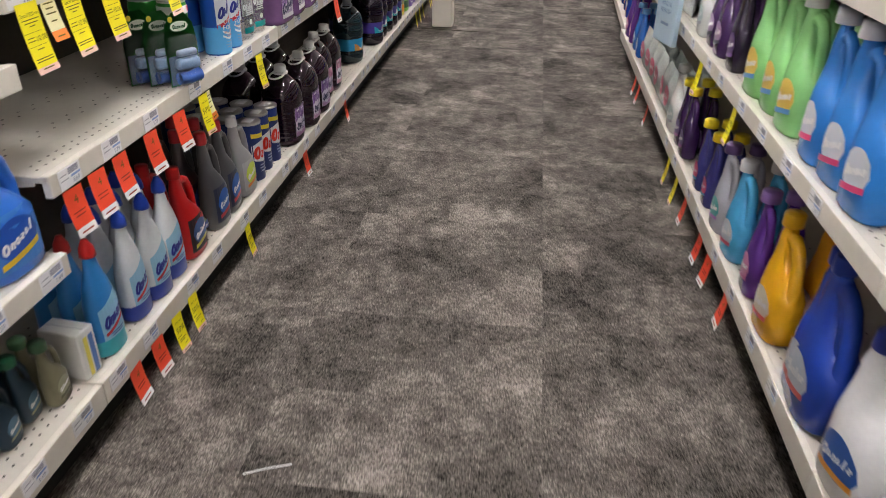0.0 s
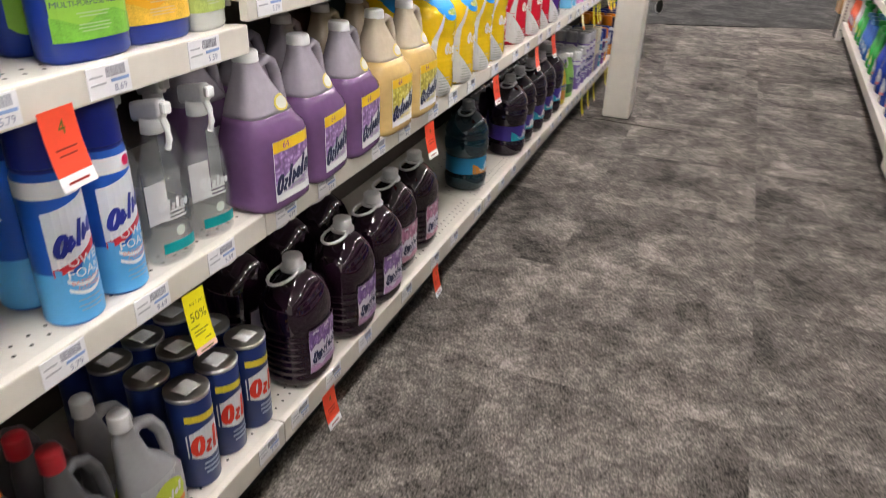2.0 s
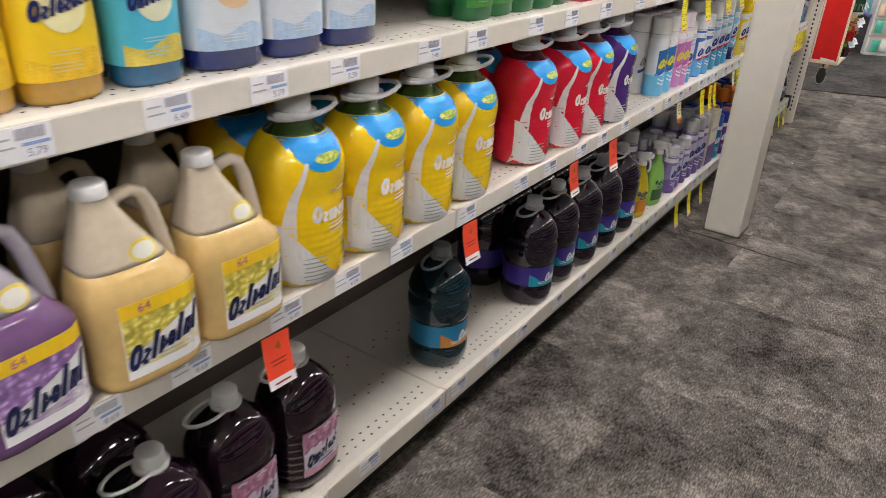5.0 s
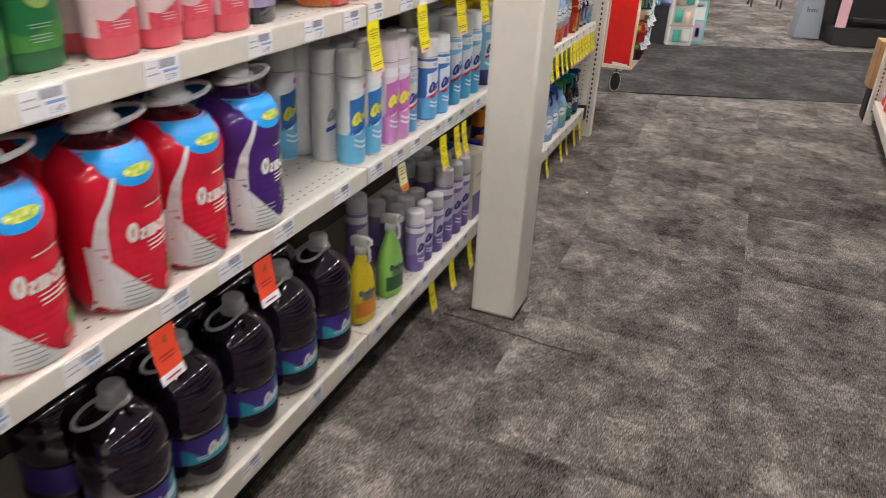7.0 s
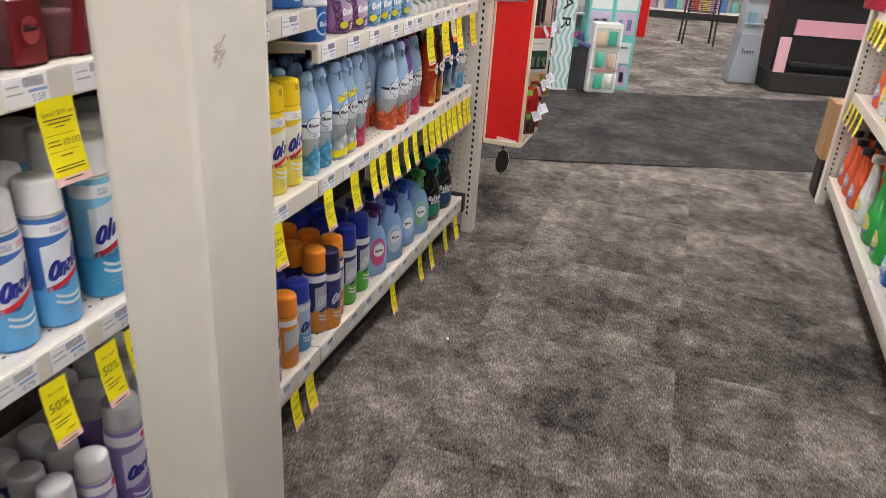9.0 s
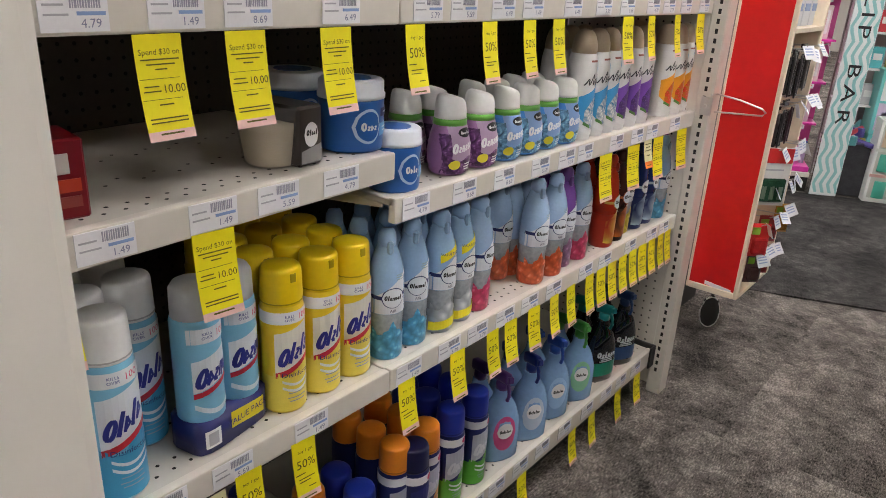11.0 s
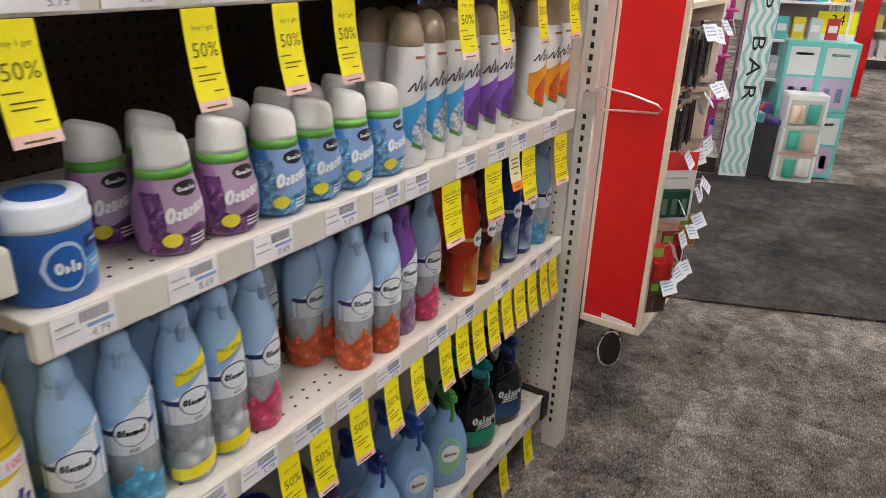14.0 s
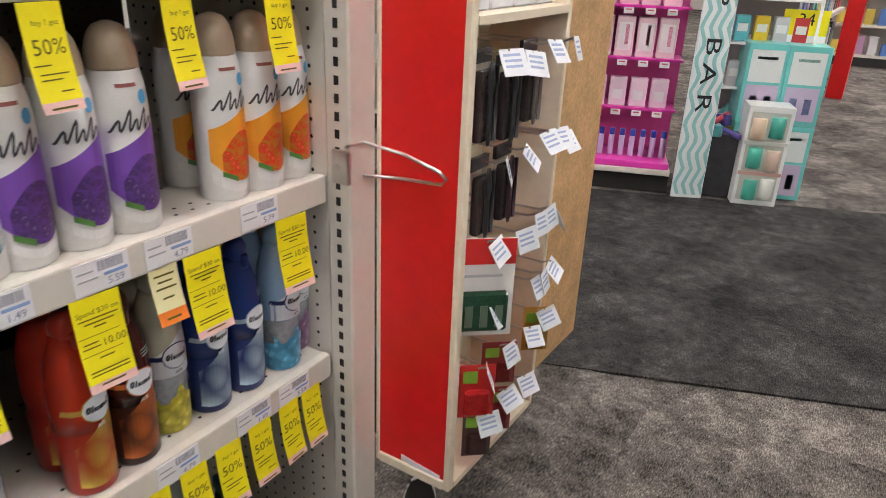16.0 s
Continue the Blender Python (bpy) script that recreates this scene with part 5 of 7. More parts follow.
day_o = can((0.012, 0.02, 0.13), (0.80, 0.25, 0.02), "navy all-day sanitising spray can with orange cap", "sanitising sprays", 0.235, 0.0325, 0.055, (0.75, 0.28, 0.03), (0.7, 0.7, 0.75), (0.5, 0.52, 0.6), words="24 HOUR")
day_g = can((0.012, 0.02, 0.13), (0.012, 0.03, 0.30), "navy and green all-day sanitising spray can", "sanitising sprays", 0.235, 0.0325, 0.055, (0.12, 0.45, 0.05), (0.7, 0.7, 0.75), (0.5, 0.52, 0.6), words="24 HOUR")
rank(day_o, (7.385, 7.475), BOT, -1.262, 3)
rank(day_g, (7.56, 7.645), BOT, -1.262, 3)
day_n = can((0.012, 0.02, 0.13), (0.01, 0.012, 0.06), "navy sanitising spray can with dark cap and orange foot", "sanitising sprays", 0.225, 0.0325, 0.05, (0.7, 0.27, 0.03), (0.6, 0.6, 0.7), (0.02, 0.03, 0.2), words="24 HOUR")
rank(day_n, (7.42,), BOT, -1.24, 1)
fab_lt = mat("pale_blue_bottle", (0.25, 0.42, 0.68), 0.18, var=0.08, scale=9)
fabric_p = trigger(fab_lt, plastic(0.10, 0.04, 0.20), "pale blue fabric spray bottle, violet head, pink label", "fabric sprays", 0.27, 0.051, oval_panel=(0.62, 0.08, 0.25))
fabric_n = trigger(fab_lt, plastic(0.012, 0.03, 0.22), "pale blue fabric spray bottle with navy head", "fabric sprays", 0.27, 0.051, oval_panel=(0.5, 0.6, 0.72))
fabric_b = trigger(fab_lt, plastic(0.03, 0.10, 0.45), "pale blue fabric spray bottle with blue head", "fabric sprays", 0.27, 0.051, oval_panel=(0.3, 0.5, 0.75))
fabric_g = trigger(fab_lt, plastic(0.06, 0.30, 0.05), "pale blue fabric spray bottle with green head", "fabric sprays", 0.27, 0.051, oval_panel=(0.25, 0.55, 0.35))
for q, y in ((fabric_p, 7.755), (fabric_n, 7.875), (fabric_b, 7.995), (fabric_g, 8.115)):
    rank(q, (y,), BOT, -1.262, 2, turn=-28)
black_t = trigger(wet(0.006, 0.008, 0.010), plastic(0.01, 0.28, 0.28), "black fabric spray bottle with teal trigger head", "dark trigger sprays", 0.275, 0.05, ink=(0.7, 0.7, 0.7), panel=(0.01, 0.22, 0.14))
black_b = trigger(wet(0.006, 0.008, 0.012), plastic(0.012, 0.05, 0.16), "black fabric spray bottle with navy trigger head", "dark trigger sprays", 0.275, 0.05, ink=(0.7, 0.7, 0.7), panel=(0.02, 0.06, 0.16))
rank(black_t, (8.255,), BOT, -1.262, 2, turn=-25)
rank(black_b, (8.385,), BOT, -1.262, 2, turn=-25)

# second shelf
MID = S2
pack = blister("toilet brush refill in clear blister on green card", "blister packs")
for i in range(3):
    put(pack, -1.238 - 0.048 * i, 2.99 - 0.004 * i, MID + 0.001, -28)
bubbles = can((0.05, 0.34, 0.06), (0.70, 0.70, 0.68), "green bathroom foam can with white cap", "green foam cans", 0.235, 0.035, 0.06, (0.06, 0.18, 0.48), (0.70, 0.62, 0.55), None, (0.6, 0.2, 0.04), words="")
rank(bubbles, (3.068,), MID, -1.262, 2)
foam = can((0.015, 0.10, 0.48), (0.010, 0.02, 0.22), "blue bathroom foam cleaner can with navy cap", "foam cans", 0.265, 0.036, 0.06, (0.10, 0.40, 0.75), (0.02, 0.03, 0.25), (0.7, 0.72, 0.76), (0.6, 0.03, 0.05), words="")
foam_form = ([(0, 0.036), (0.2, 0.036)], 1.0, 2.0)
for s_, v_, h_, c_ in (("POWER", 0.088, 0.0125, WHITE), ("FOAM", 0.072, 0.0125, WHITE), ("BATHROOM", 0.060, 0.0055, print_ink(0.75, 0.25, 0.2)), ("CLEANER", 0.052, 0.0055, print_ink(0.75, 0.25, 0.2))):
    part("lettering", text_on(foam_form, s_, 0.002, v_, h_, 0.0024), c_, foam[0])
rank(foam, (3.275, 3.36), MID, -1.255, 3)
shower = trigger(CLEAR, plastic(0.78, 0.78, 0.78), "clear shower spray bottle with white head, teal label foot", "clear shower sprays", 0.285, 0.039, 0.195, ink=(0.6, 0.62, 0.62), flat=0.6)
fill = rounded([(0.002, 0.030), (0.006, 0.0355), (0.098, 0.036), (0.135, 0.030)], 2)
part("liquid", turned(fill, 0.56, 2.4, seg=22), mat("clear_liquid", (0.76, 0.79, 0.79), 0.05, var=0.02), shower[0], "clear liquid", True)
MATS[("clear_liquid", (0.76, 0.79, 0.79))].node_tree.nodes["Principled BSDF"].inputs["Alpha"].default_value = 0.09
part("back_label", box(-0.0155, -0.017, 0.05, -0.0148, 0.019, 0.112), PAPER, shower[0], "white back label seen through the bottle")
sh_form = (rounded([(0, 0.0335), (0.006, 0.039), (0.0975, 0.039), (0.14, 0.0305)], 3), 0.6, 2.4)
part("label_band", decal(sh_form, 0.02, 0.036, -0.026, 0.031, 0.0014), print_ink(0.0, 0.32, 0.33), shower[0], "teal strip")
part("label_dot", oval(sh_form, 0.004, 0.05, 0.008, 0.008, 0.0014), print_ink(0.6, 0.66, 0.6), shower[0])
rank(shower, (3.455, 3.55), MID, -1.255, 2, 0.085, turn=-12)
jug_p = jug((0.155, 0.078, 0.185), (0.36, 0.20, 0.48), "gallon jug of purple cleaner with clear top and handle", "gallon cleaner jugs")
jug_y = jug((0.60, 0.42, 0.17), (0.72, 0.60, 0.10), "gallon jug of pale yellow cleaner with clear top and handle", "gallon cleaner jugs")
rank(jug_p, (3.688, 3.838, 3.986), MID, -1.225, 2, 0.13)
rank(jug_y, (4.14, 4.293), MID, -1.225, 2, 0.13)
sl_y = sleeve_bottle((0.80, 0.54, 0.01), (0.03, 0.06, 0.01), "large yellow sleeved cleaner bottle with blue badge", "sleeved cleaner bottles")
sl_r = sleeve_bottle((0.62, 0.012, 0.035), (0.05, 0.004, 0.008), "large red sleeved cleaner bottle with blue badge", "sleeved cleaner bottles")
sl_v = sleeve_bottle((0.065, 0.02, 0.17), (0.03, 0.008, 0.05), "large violet sleeved cleaner bottle with blue badge", "sleeved cleaner bottles")
rank(sl_y, (4.455, 4.615, 4.775, 4.93), MID, -1.24, 2, 0.145, turn=-4)
rank(sl_r, (5.215, 5.395, 5.545), MID, -1.25, 2, 0.145, turn=-4)
rank(sl_v, (5.70,), MID, -1.25, 2, 0.145, turn=-4)
odo_c = can((0.70, 0.74, 0.77), (0.80, 0.80, 0.80), "pale blue air and fabric spray can with white cap", "disinfectant cans", 0.255, 0.0325, 0.055, (0.16, 0.50, 0.76), (0.72, 0.68, 0.05), (0.03, 0.16, 0.45), (0.03, 0.1, 0.4), n=4)
odo_w = can((0.78, 0.78, 0.78), (0.78, 0.78, 0.78), "white spray can turned to its small print", "disinfectant cans", 0.255, 0.0325, 0.055, None, (0.3, 0.3, 0.34), None, (0.03, 0.1, 0.4), n=7)
odo_p = can((0.72, 0.62, 0.70), (0.78, 0.70, 0.76), "pink air and fabric spray can with pink cap", "disinfectant cans", 0.255, 0.0325, 0.055, (0.62, 0.25, 0.56), (0.72, 0.68, 0.05), (0.5, 0.16, 0.46), (0.5, 0.1, 0.4), n=4)
rank(odo_c, (6.097,), MID, -1.262, 1)
rank(odo_c, (6.12, 6.05), MID, -1.42, 2)
rank(odo_w, (6.09,), MID, -1.33, 2)
rank(odo_c, (6.178,), MID, -1.262, 3)
rank(odo_p, (6.268, 6.322), MID, -1.262, 3)
dis_s = can((0.42, 0.60, 0.74), (0.80, 0.80, 0.80), "short blue and white disinfectant spray can", "disinfectant cans", 0.215, 0.030, 0.045, (0.10, 0.35, 0.66), (0.02, 0.03, 0.25), (0.74, 0.77, 0.82), (0.6, 0.03, 0.05), kills=True)
rank(dis_s, (6.378,), MID, -1.262, 3)
dis_n = can((0.05, 0.16, 0.48), (0.78, 0.78, 0.78), "blue disinfectant spray can with white cap", "disinfectant cans", 0.22, 0.0325, 0.05, (0.12, 0.4, 0.72), (0.02, 0.03, 0.25), (0.74, 0.77, 0.82), (0.6, 0.03, 0.05), kills=True)
rank(dis_n, (6.515, 6.59), MID, -1.262, 3)
dis = can((0.20, 0.50, 0.70), (0.80, 0.80, 0.80), "pale blue disinfectant spray can with white cap", "disinfectant cans", 0.25, 0.0335, 0.055, (0.06, 0.36, 0.62), (0.02, 0.03, 0.25), (0.74, 0.78, 0.82), (0.6, 0.03, 0.05), words="Disinfectant", kills=True)
rank(dis, (6.69, 6.775, 6.85), MID, -1.262, 3)
rank(dis, (6.925,), MID, -1.345, 2)
vp = value_pack("shrink-wrapped pair of pale blue disinfectant cans")
put(vp, -1.303, 7.02, MID + 0.0005, 14)
lemon = can((0.82, 0.60, 0.03), (0.85, 0.60, 0.01), "yellow lemon disinfectant spray can with yellow cap", "lemon cans", 0.235, 0.033, 0.055, (0.80, 0.66, 0.10), (0.03, 0.03, 0.25), (0.78, 0.76, 0.66), (0.6, 0.03, 0.05), cut=True, words="Disinfectant", kills=True)
rank(lemon, (7.125, 7.198, 7.27), MID, -1.262, 4)
air_w = air_bottle((0.34, 0.52, 0.76), (0.10, 0.40, 0.66), "pale blue air freshener spray with blue liquid", "air freshener sprays")
air_o = air_bottle((0.38, 0.54, 0.76), (0.66, 0.12, 0.04), "pale blue air freshener spray with orange picture", "air freshener sprays")
air_k = air_bottle((0.37, 0.53, 0.75), (0.66, 0.06, 0.16), "pale blue air freshener spray with pink picture", "air freshener sprays")
air_v = air_bottle((0.20, 0.08, 0.34), (0.30, 0.16, 0.30), "violet air freshener spray with lavender picture", "air freshener sprays")
air_g = air_bottle((0.42, 0.48, 0.52), (0.16, 0.40, 0.05), "grey air freshener spray with green picture", "air freshener sprays")
rank(air_w, (7.345, 7.415), MID, -1.262, 3, turn=-30)
air_vp = air_bottle((0.34, 0.52, 0.76), (0.46, 0.50, 0.55), "pale blue air freshener spray with yellow value flash", "air freshener sprays", pack=True)
rank(air_vp, (7.49, 7.55), MID, -1.262, 1, turn=-14)
rank(air_w, (7.495, 7.555), MID, -1.33, 2)
rank(air_k, (7.615,), MID, -1.268, 2)
rank(air_g, (7.715,), MID, -1.365, 2)
rank(air_o, (7.775,), MID, -1.325, 2, turn=-6)
rank(air_o, (7.81, 7.88), MID, -1.255, 2, turn=-30)
rank(air_v, (7.945,), MID, -1.262, 2, turn=-14)
rank(air_k, (8.015,), MID, -1.262, 2, turn=-26)
air_red = air_bottle((0.42, 0.03, 0.012), (0.4, 0.02, 0.01), "deep red air freshener spray with golden swirl", "limited scent sprays", (0.5, 0.3, 0.05), (0.36, 0.025, 0.012))
air_dk = air_bottle((0.045, 0.012, 0.010), (0.1, 0.02, 0.01), "dark brown air freshener spray", "limited scent sprays", (0.4, 0.1, 0.02), (0.035, 0.01, 0.008))
air_yl = air_bottle((0.52, 0.50, 0.38), (0.62, 0.55, 0.06), "white and yellow air freshener spray", "limited scent sprays")
air_nv = air_bottle((0.012, 0.03, 0.14), (0.02, 0.04, 0.2), "navy heavy duty air freshener spray", "limited scent sprays", (0.3, 0.4, 0.5), (0.012, 0.025, 0.12))
rank(air_red, (8.14,), MID, -1.255, 2)
rank(air_dk, (8.205,), MID, -1.258, 3)
rank(air_yl, (8.27,), MID, -1.268, 2)
rank(air_nv, (8.335, 8.40), MID, -1.265, 2)
rank(air_w, (8.475,), MID, -1.262, 2)
rank(air_v, (8.52,), MID, -1.285, 1)

# third shelf
T1, T2, T3, T4, T5 = 0.915, 0.96, 0.96, 0.985, 0.91
NAVY = plastic(0.012, 0.04, 0.30)
citrus = flat_bottle(mat("clear_bottle", (0.55, 0.62, 0.58), 0.12, var=0.05), (0.25, 0.52, 0.50), (0.75, 0.45, 0.08), "aqua cleaner bottle with flower picture label", "third shelf bottles", 0.27, 0.058, 0.55, (0.6, 0.6, 0.6), False)
micro_g = flat_bottle(NAVY, (0.30, 0.58, 0.07), (0.2, 0.5, 0.06), "navy all-day cleaner bottle with lime green label", "third shelf bottles")
micro_o = flat_bottle(NAVY, (0.82, 0.42, 0.02), (0.8, 0.5, 0.06), "navy all-day cleaner bottle with orange label", "third shelf bottles")
meyer = flat_bottle(mat("frosted_bottle", (0.58, 0.60, 0.58), 0.25, var=0.04), (0.42, 0.52, 0.14), (0.42, 0.52, 0.14), "frosted everyday cleaner bottle with lime label", "third shelf bottles", 0.26, 0.040, 0.62, (0.5, 0.5, 0.5), False, "MULTI-SURFACE", None)
rank(micro_g, (2.55, 2.70), T1, -1.262, 2)
rank(citrus, (2.86, 3.0, 3.19), T1, -1.262, 2)
rank(micro_g, (3.375,), T1, -1.262, 2)
rank(micro_o, (3.495,), T1, -1.262, 2)
rank(meyer, (3.59,), T1, -1.262, 2)
fab_p = flat_bottle(wet(0.05, 0.016, 0.06), (0.17, 0.04, 0.34), (0.12, 0.03, 0.25), "clear purple cleaner bottle with violet wrap label", "third shelf bottles", 0.255, 0.050, 0.72, (0.6, 0.6, 0.6), False, "", (0.66, 0.6, 0.7))
fab_y = flat_bottle(wet(0.45, 0.26, 0.03), (0.82, 0.56, 0.02), (0.78, 0.5, 0.03), "clear golden cleaner bottle with yellow wrap label", "third shelf bottles", 0.255, 0.047, 0.72, (0.6, 0.6, 0.6), False, "", (0.8, 0.74, 0.4))
fab_c = flat_bottle(wet(0.02, 0.12, 0.25), (0.08, 0.45, 0.62), (0.6, 0.5, 0.1), "clear blue cleaner bottle with aqua label", "third shelf bottles", 0.255, 0.045, 0.72, (0.6, 0.6, 0.6), False, "", (0.7, 0.7, 0.5))
fab_w = flat_bottle(wet(0.006, 0.018, 0.14), (0.66, 0.70, 0.76), (0.42, 0.55, 0.72), "deep blue cleaner bottle with white label", "third shelf bottles", 0.27, 0.055, 0.72, (0.6, 0.6, 0.6), False, "", (0.7, 0.5, 0.3))
rank(fab_p, (3.71, 3.82), T2, -1.275, 2)
rank(fab_y, (3.925, 4.03, 4.13), T2, -1.28, 2)
rank(fab_c, (4.24,), T2, -1.28, 2)
rank(fab_w, (4.36, 4.485, 4.61), T2, -1.285, 2)
pine = flat_bottle(plastic(0.012, 0.12, 0.035), (0.012, 0.13, 0.04), (0.05, 0.20, 0.04), "dark green pine cleaner bottle", "third shelf bottles", 0.255, 0.045, 0.66, (0.6, 0.6, 0.6), False, "", (0.25, 0.35, 0.1))
rank(pine, (4.985, 5.075, 5.165, 5.255, 5.345), T3, -1.29, 2)
rosy = flat_bottle(plastic(0.66, 0.10, 0.13), (0.68, 0.50, 0.50), (0.66, 0.08, 0.12), "pink and white cleaner bottle", "third shelf bottles", 0.28, 0.038, 0.66, (0.6, 0.1, 0.12), False, "", (0.7, 0.2, 0.25))
rank(rosy, (5.455, 5.54, 5.62, 5.70), T3, -1.275, 2)
dkrose = flat_bottle(wet(0.02, 0.02, 0.03), (0.64, 0.62, 0.66), (0.34, 0.26, 0.42), "dark cleaner bottle with pale violet label", "third shelf bottles", 0.28, 0.038, 0.66, (0.1, 0.1, 0.1), False, "")
rank(dkrose, (5.79,), T3, -1.275, 2)
jar_a = candle("layered amber wax candle in glass, orange-pink card sleeve", (0.26, 0.015, 0.006), (0.50, 0.13, 0.01), (0.62, 0.08, 0.07), (0.75, 0.5, 0.4), "glass candles")
jar_o = candle("orange wax candle in glass, coral card sleeve", (0.30, 0.03, 0.006), (0.55, 0.14, 0.02), (0.72, 0.14, 0.04), (0.78, 0.72, 0.68), "glass candles")
jar_b = candle("slate blue wax candle in glass, blue card sleeve", (0.05, 0.10, 0.16), (0.04, 0.08, 0.14), (0.06, 0.14, 0.32), (0.55, 0.62, 0.7), "glass candles")
jar_r = candle("dark red wax candle in glass, dark red sleeve", (0.10, 0.005, 0.008), None, (0.14, 0.008, 0.012), (0.3, 0.05, 0.05), "glass candles")
for jar, ys in ((jar_a, (6.125,)), (jar_o, (6.235, 6.325)), (jar_b, (6.405, 6.485)), (jar_r, (6.575, 6.67))):
    for y in ys:
        put(jar, -1.300, y, T4 + 0.0008 - sag(y), 4)
        put(jar, -1.405, y - 0.01, T4 + 0.0008 - sag(y), 4)
put(jar_a, -1.318, 6.02, T3 + 0.0008, 4)
redbox = carton(0.066, 0.075, 0.088, (0.20, 0.008, 0.014), "dark red boxed candle with round white label", "", ((0.0, 0.02, 0.05, 0.012, (0.28, 0.06, 0.05)), (0.004, 0.062, 0.024, 0.022, (0.6, 0.56, 0.52)), (0.006, 0.038, 0.04, 0.014, (0.5, 0.05, 0.02))))
rank(redbox, (6.82,), T4 - sag(6.82), -1.285, 1, turn=-6)
put(candle("cream wax candle in glass with dark card sleeve"), -1.312, 7.135, T4 + 0.001 - sag(7.135), 8)
tub_big = tub("big blue plastic tub of odor absorber with white lid", 0.050, 0.105)
put(tub_big, -1.308, 7.285, T4 + 0.0005, 12)
put(tub_big, -1.425, 7.27, T4 + 0.0005, 12)
tub_small = tub("small blue plastic tub of odor absorber with white lid", 0.044, 0.100)
put(tub_small, -1.288, 7.362, T5 + 0.0005, 12)
cone_p = cone((0.36, 0.17, 0.38), (0.16, 0.05, 0.19), "lavender solid air freshener with white dome lid", "solid air fresheners")
cone_b = cone((0.06, 0.26, 0.66), (0.16, 0.38, 0.62), "blue solid air freshener with white dome lid", "solid air fresheners")
rank(cone_p, (7.50, 7.58), T5, -1.255, 1)
rank(cone_p, (7.47, 7.545), T5, -1.335, 1)
rank(cone_b, (7.662, 7.737, 7.81, 7.885), T5, -1.255, 2, 0.08)
g_blue = glade_can((0.06, 0.32, 0.62), (0.62, 0.60, 0.58), "white and blue air freshener can, champagne cap", "air freshener cans")
g_violet = glade_can((0.22, 0.09, 0.46), (0.07, 0.03, 0.13), "white and violet lavender air freshener can, champagne cap", "air freshener cans")
g_orange = glade_can((0.82, 0.34, 0.03), (0.66, 0.04, 0.015), "white and orange air freshener can, champagne cap", "air freshener cans")
rank(g_blue, (7.95, 8.012, 8.07), T5, -1.258, 2)
rank(g_violet, (8.12, 8.185, 8.25), T5, -1.258, 1)
rank(g_orange, (8.39, 8.452, 8.512), T5, -1.258, 1)
rank(g_orange, (8.40,), T5, -1.335, 1)

# first bay, big blue bottle on the lower second shelf
wash = loop_jug((0.03, 0.16, 0.62), (0.03, 0.2, 0.6), "large blue laundry bottle with printed label", "", 0.27, 0.075, (0.015, 0.08, 0.42), (0.72, 0.5, 0.03), panel=(0.05, 0.2, 0.6))
rank(wash, (2.325, 2.14), 0.46, -1.262, 1)


# ---- right-hand shelves ----
def detergent(body, capcol, label, group, h=0.27, w=0.075, ink=(0.7, 0.7, 0.7), ink2=(0.7, 0.1, 0.2)):
    return loop_jug(body, capcol, label, group, h, w, ink, ink2, 0.22, 0.55, 0.024)


RB = 0.155
d_white = detergent((0.72, 0.72, 0.74), (0.015, 0.03, 0.22), "white detergent jug with navy cap, orange and blue foot", "detergent jugs", 0.30, 0.092, (0.02, 0.10, 0.4), (0.75, 0.3, 0.03))
d_navy = detergent((0.012, 0.05, 0.36), (0.012, 0.04, 0.28), "deep blue detergent jug with handle", "detergent jugs", 0.315, 0.092, (0.5, 0.55, 0.62), (0.6, 0.1, 0.1))
d_gold = detergent((0.75, 0.38, 0.01), (0.75, 0.42, 0.01), "golden yellow detergent jug with handle", "detergent jugs", 0.28, 0.075, (0.72, 0.66, 0.5), (0.7, 0.1, 0.05))
d_violet = detergent((0.09, 0.025, 0.22), (0.20, 0.12, 0.36), "violet fabric softener jug", "detergent jugs", 0.26, 0.055, (0.6, 0.2, 0.4), (0.5, 0.1, 0.3))
d_sky = detergent((0.06, 0.34, 0.62), (0.55, 0.56, 0.58), "sky blue fabric softener jug with grey cap", "detergent jugs", 0.26, 0.065, (0.6, 0.65, 0.7), (0.6, 0.1, 0.2))
d_grey = detergent((0.42, 0.42, 0.48), (0.10, 0.05, 0.16), "pale grey softener bottle with teal and violet label", "detergent jugs", 0.25, 0.055, (0.02, 0.3, 0.3), (0.3, 0.1, 0.4))
d_multi = detergent((0.03, 0.03, 0.16), (0.78, 0.58, 0.02), "dark blue scent booster bottle with yellow cap, pink label", "scent boosters", 0.22, 0.05, (0.5, 0.04, 0.12), (0.02, 0.3, 0.4))
d_plum = detergent((0.035, 0.01, 0.07), (0.78, 0.58, 0.02), "dark plum scent booster bottle with yellow cap", "scent boosters", 0.24, 0.055, (0.1, 0.06, 0.2), (0.3, 0.1, 0.3))
rank_r(d_white, (2.12, 2.31), RB, 0.143)
rank_r(d_navy, (2.53, 2.56), RB, 0.143)
rank_r(d_gold, (2.80,), RB, 0.143, 2)
rank_r(d_violet, (2.98,), RB, 0.143, 2)
rank_r(d_sky, (3.16,), RB, 0.143, 2)
rank_r(d_grey, (3.32,), RB, 0.143, 2)
rank_r(d_multi, (3.49, 3.62), RB, 0.143, 2)
rank_r(d_plum, (3.90, 4.02), RB, 0.143, 2)
s_bag = pouch((0.50, 0.58, 0.56), (0.55, 0.1, 0.18), "white and aqua bag of laundry beads", "laundry bead bags", 0.16, 0.2, 0.06)
rank_r(s_bag, (4.30, 4.45, 4.60, 4.75), RB, 0.143, 2)
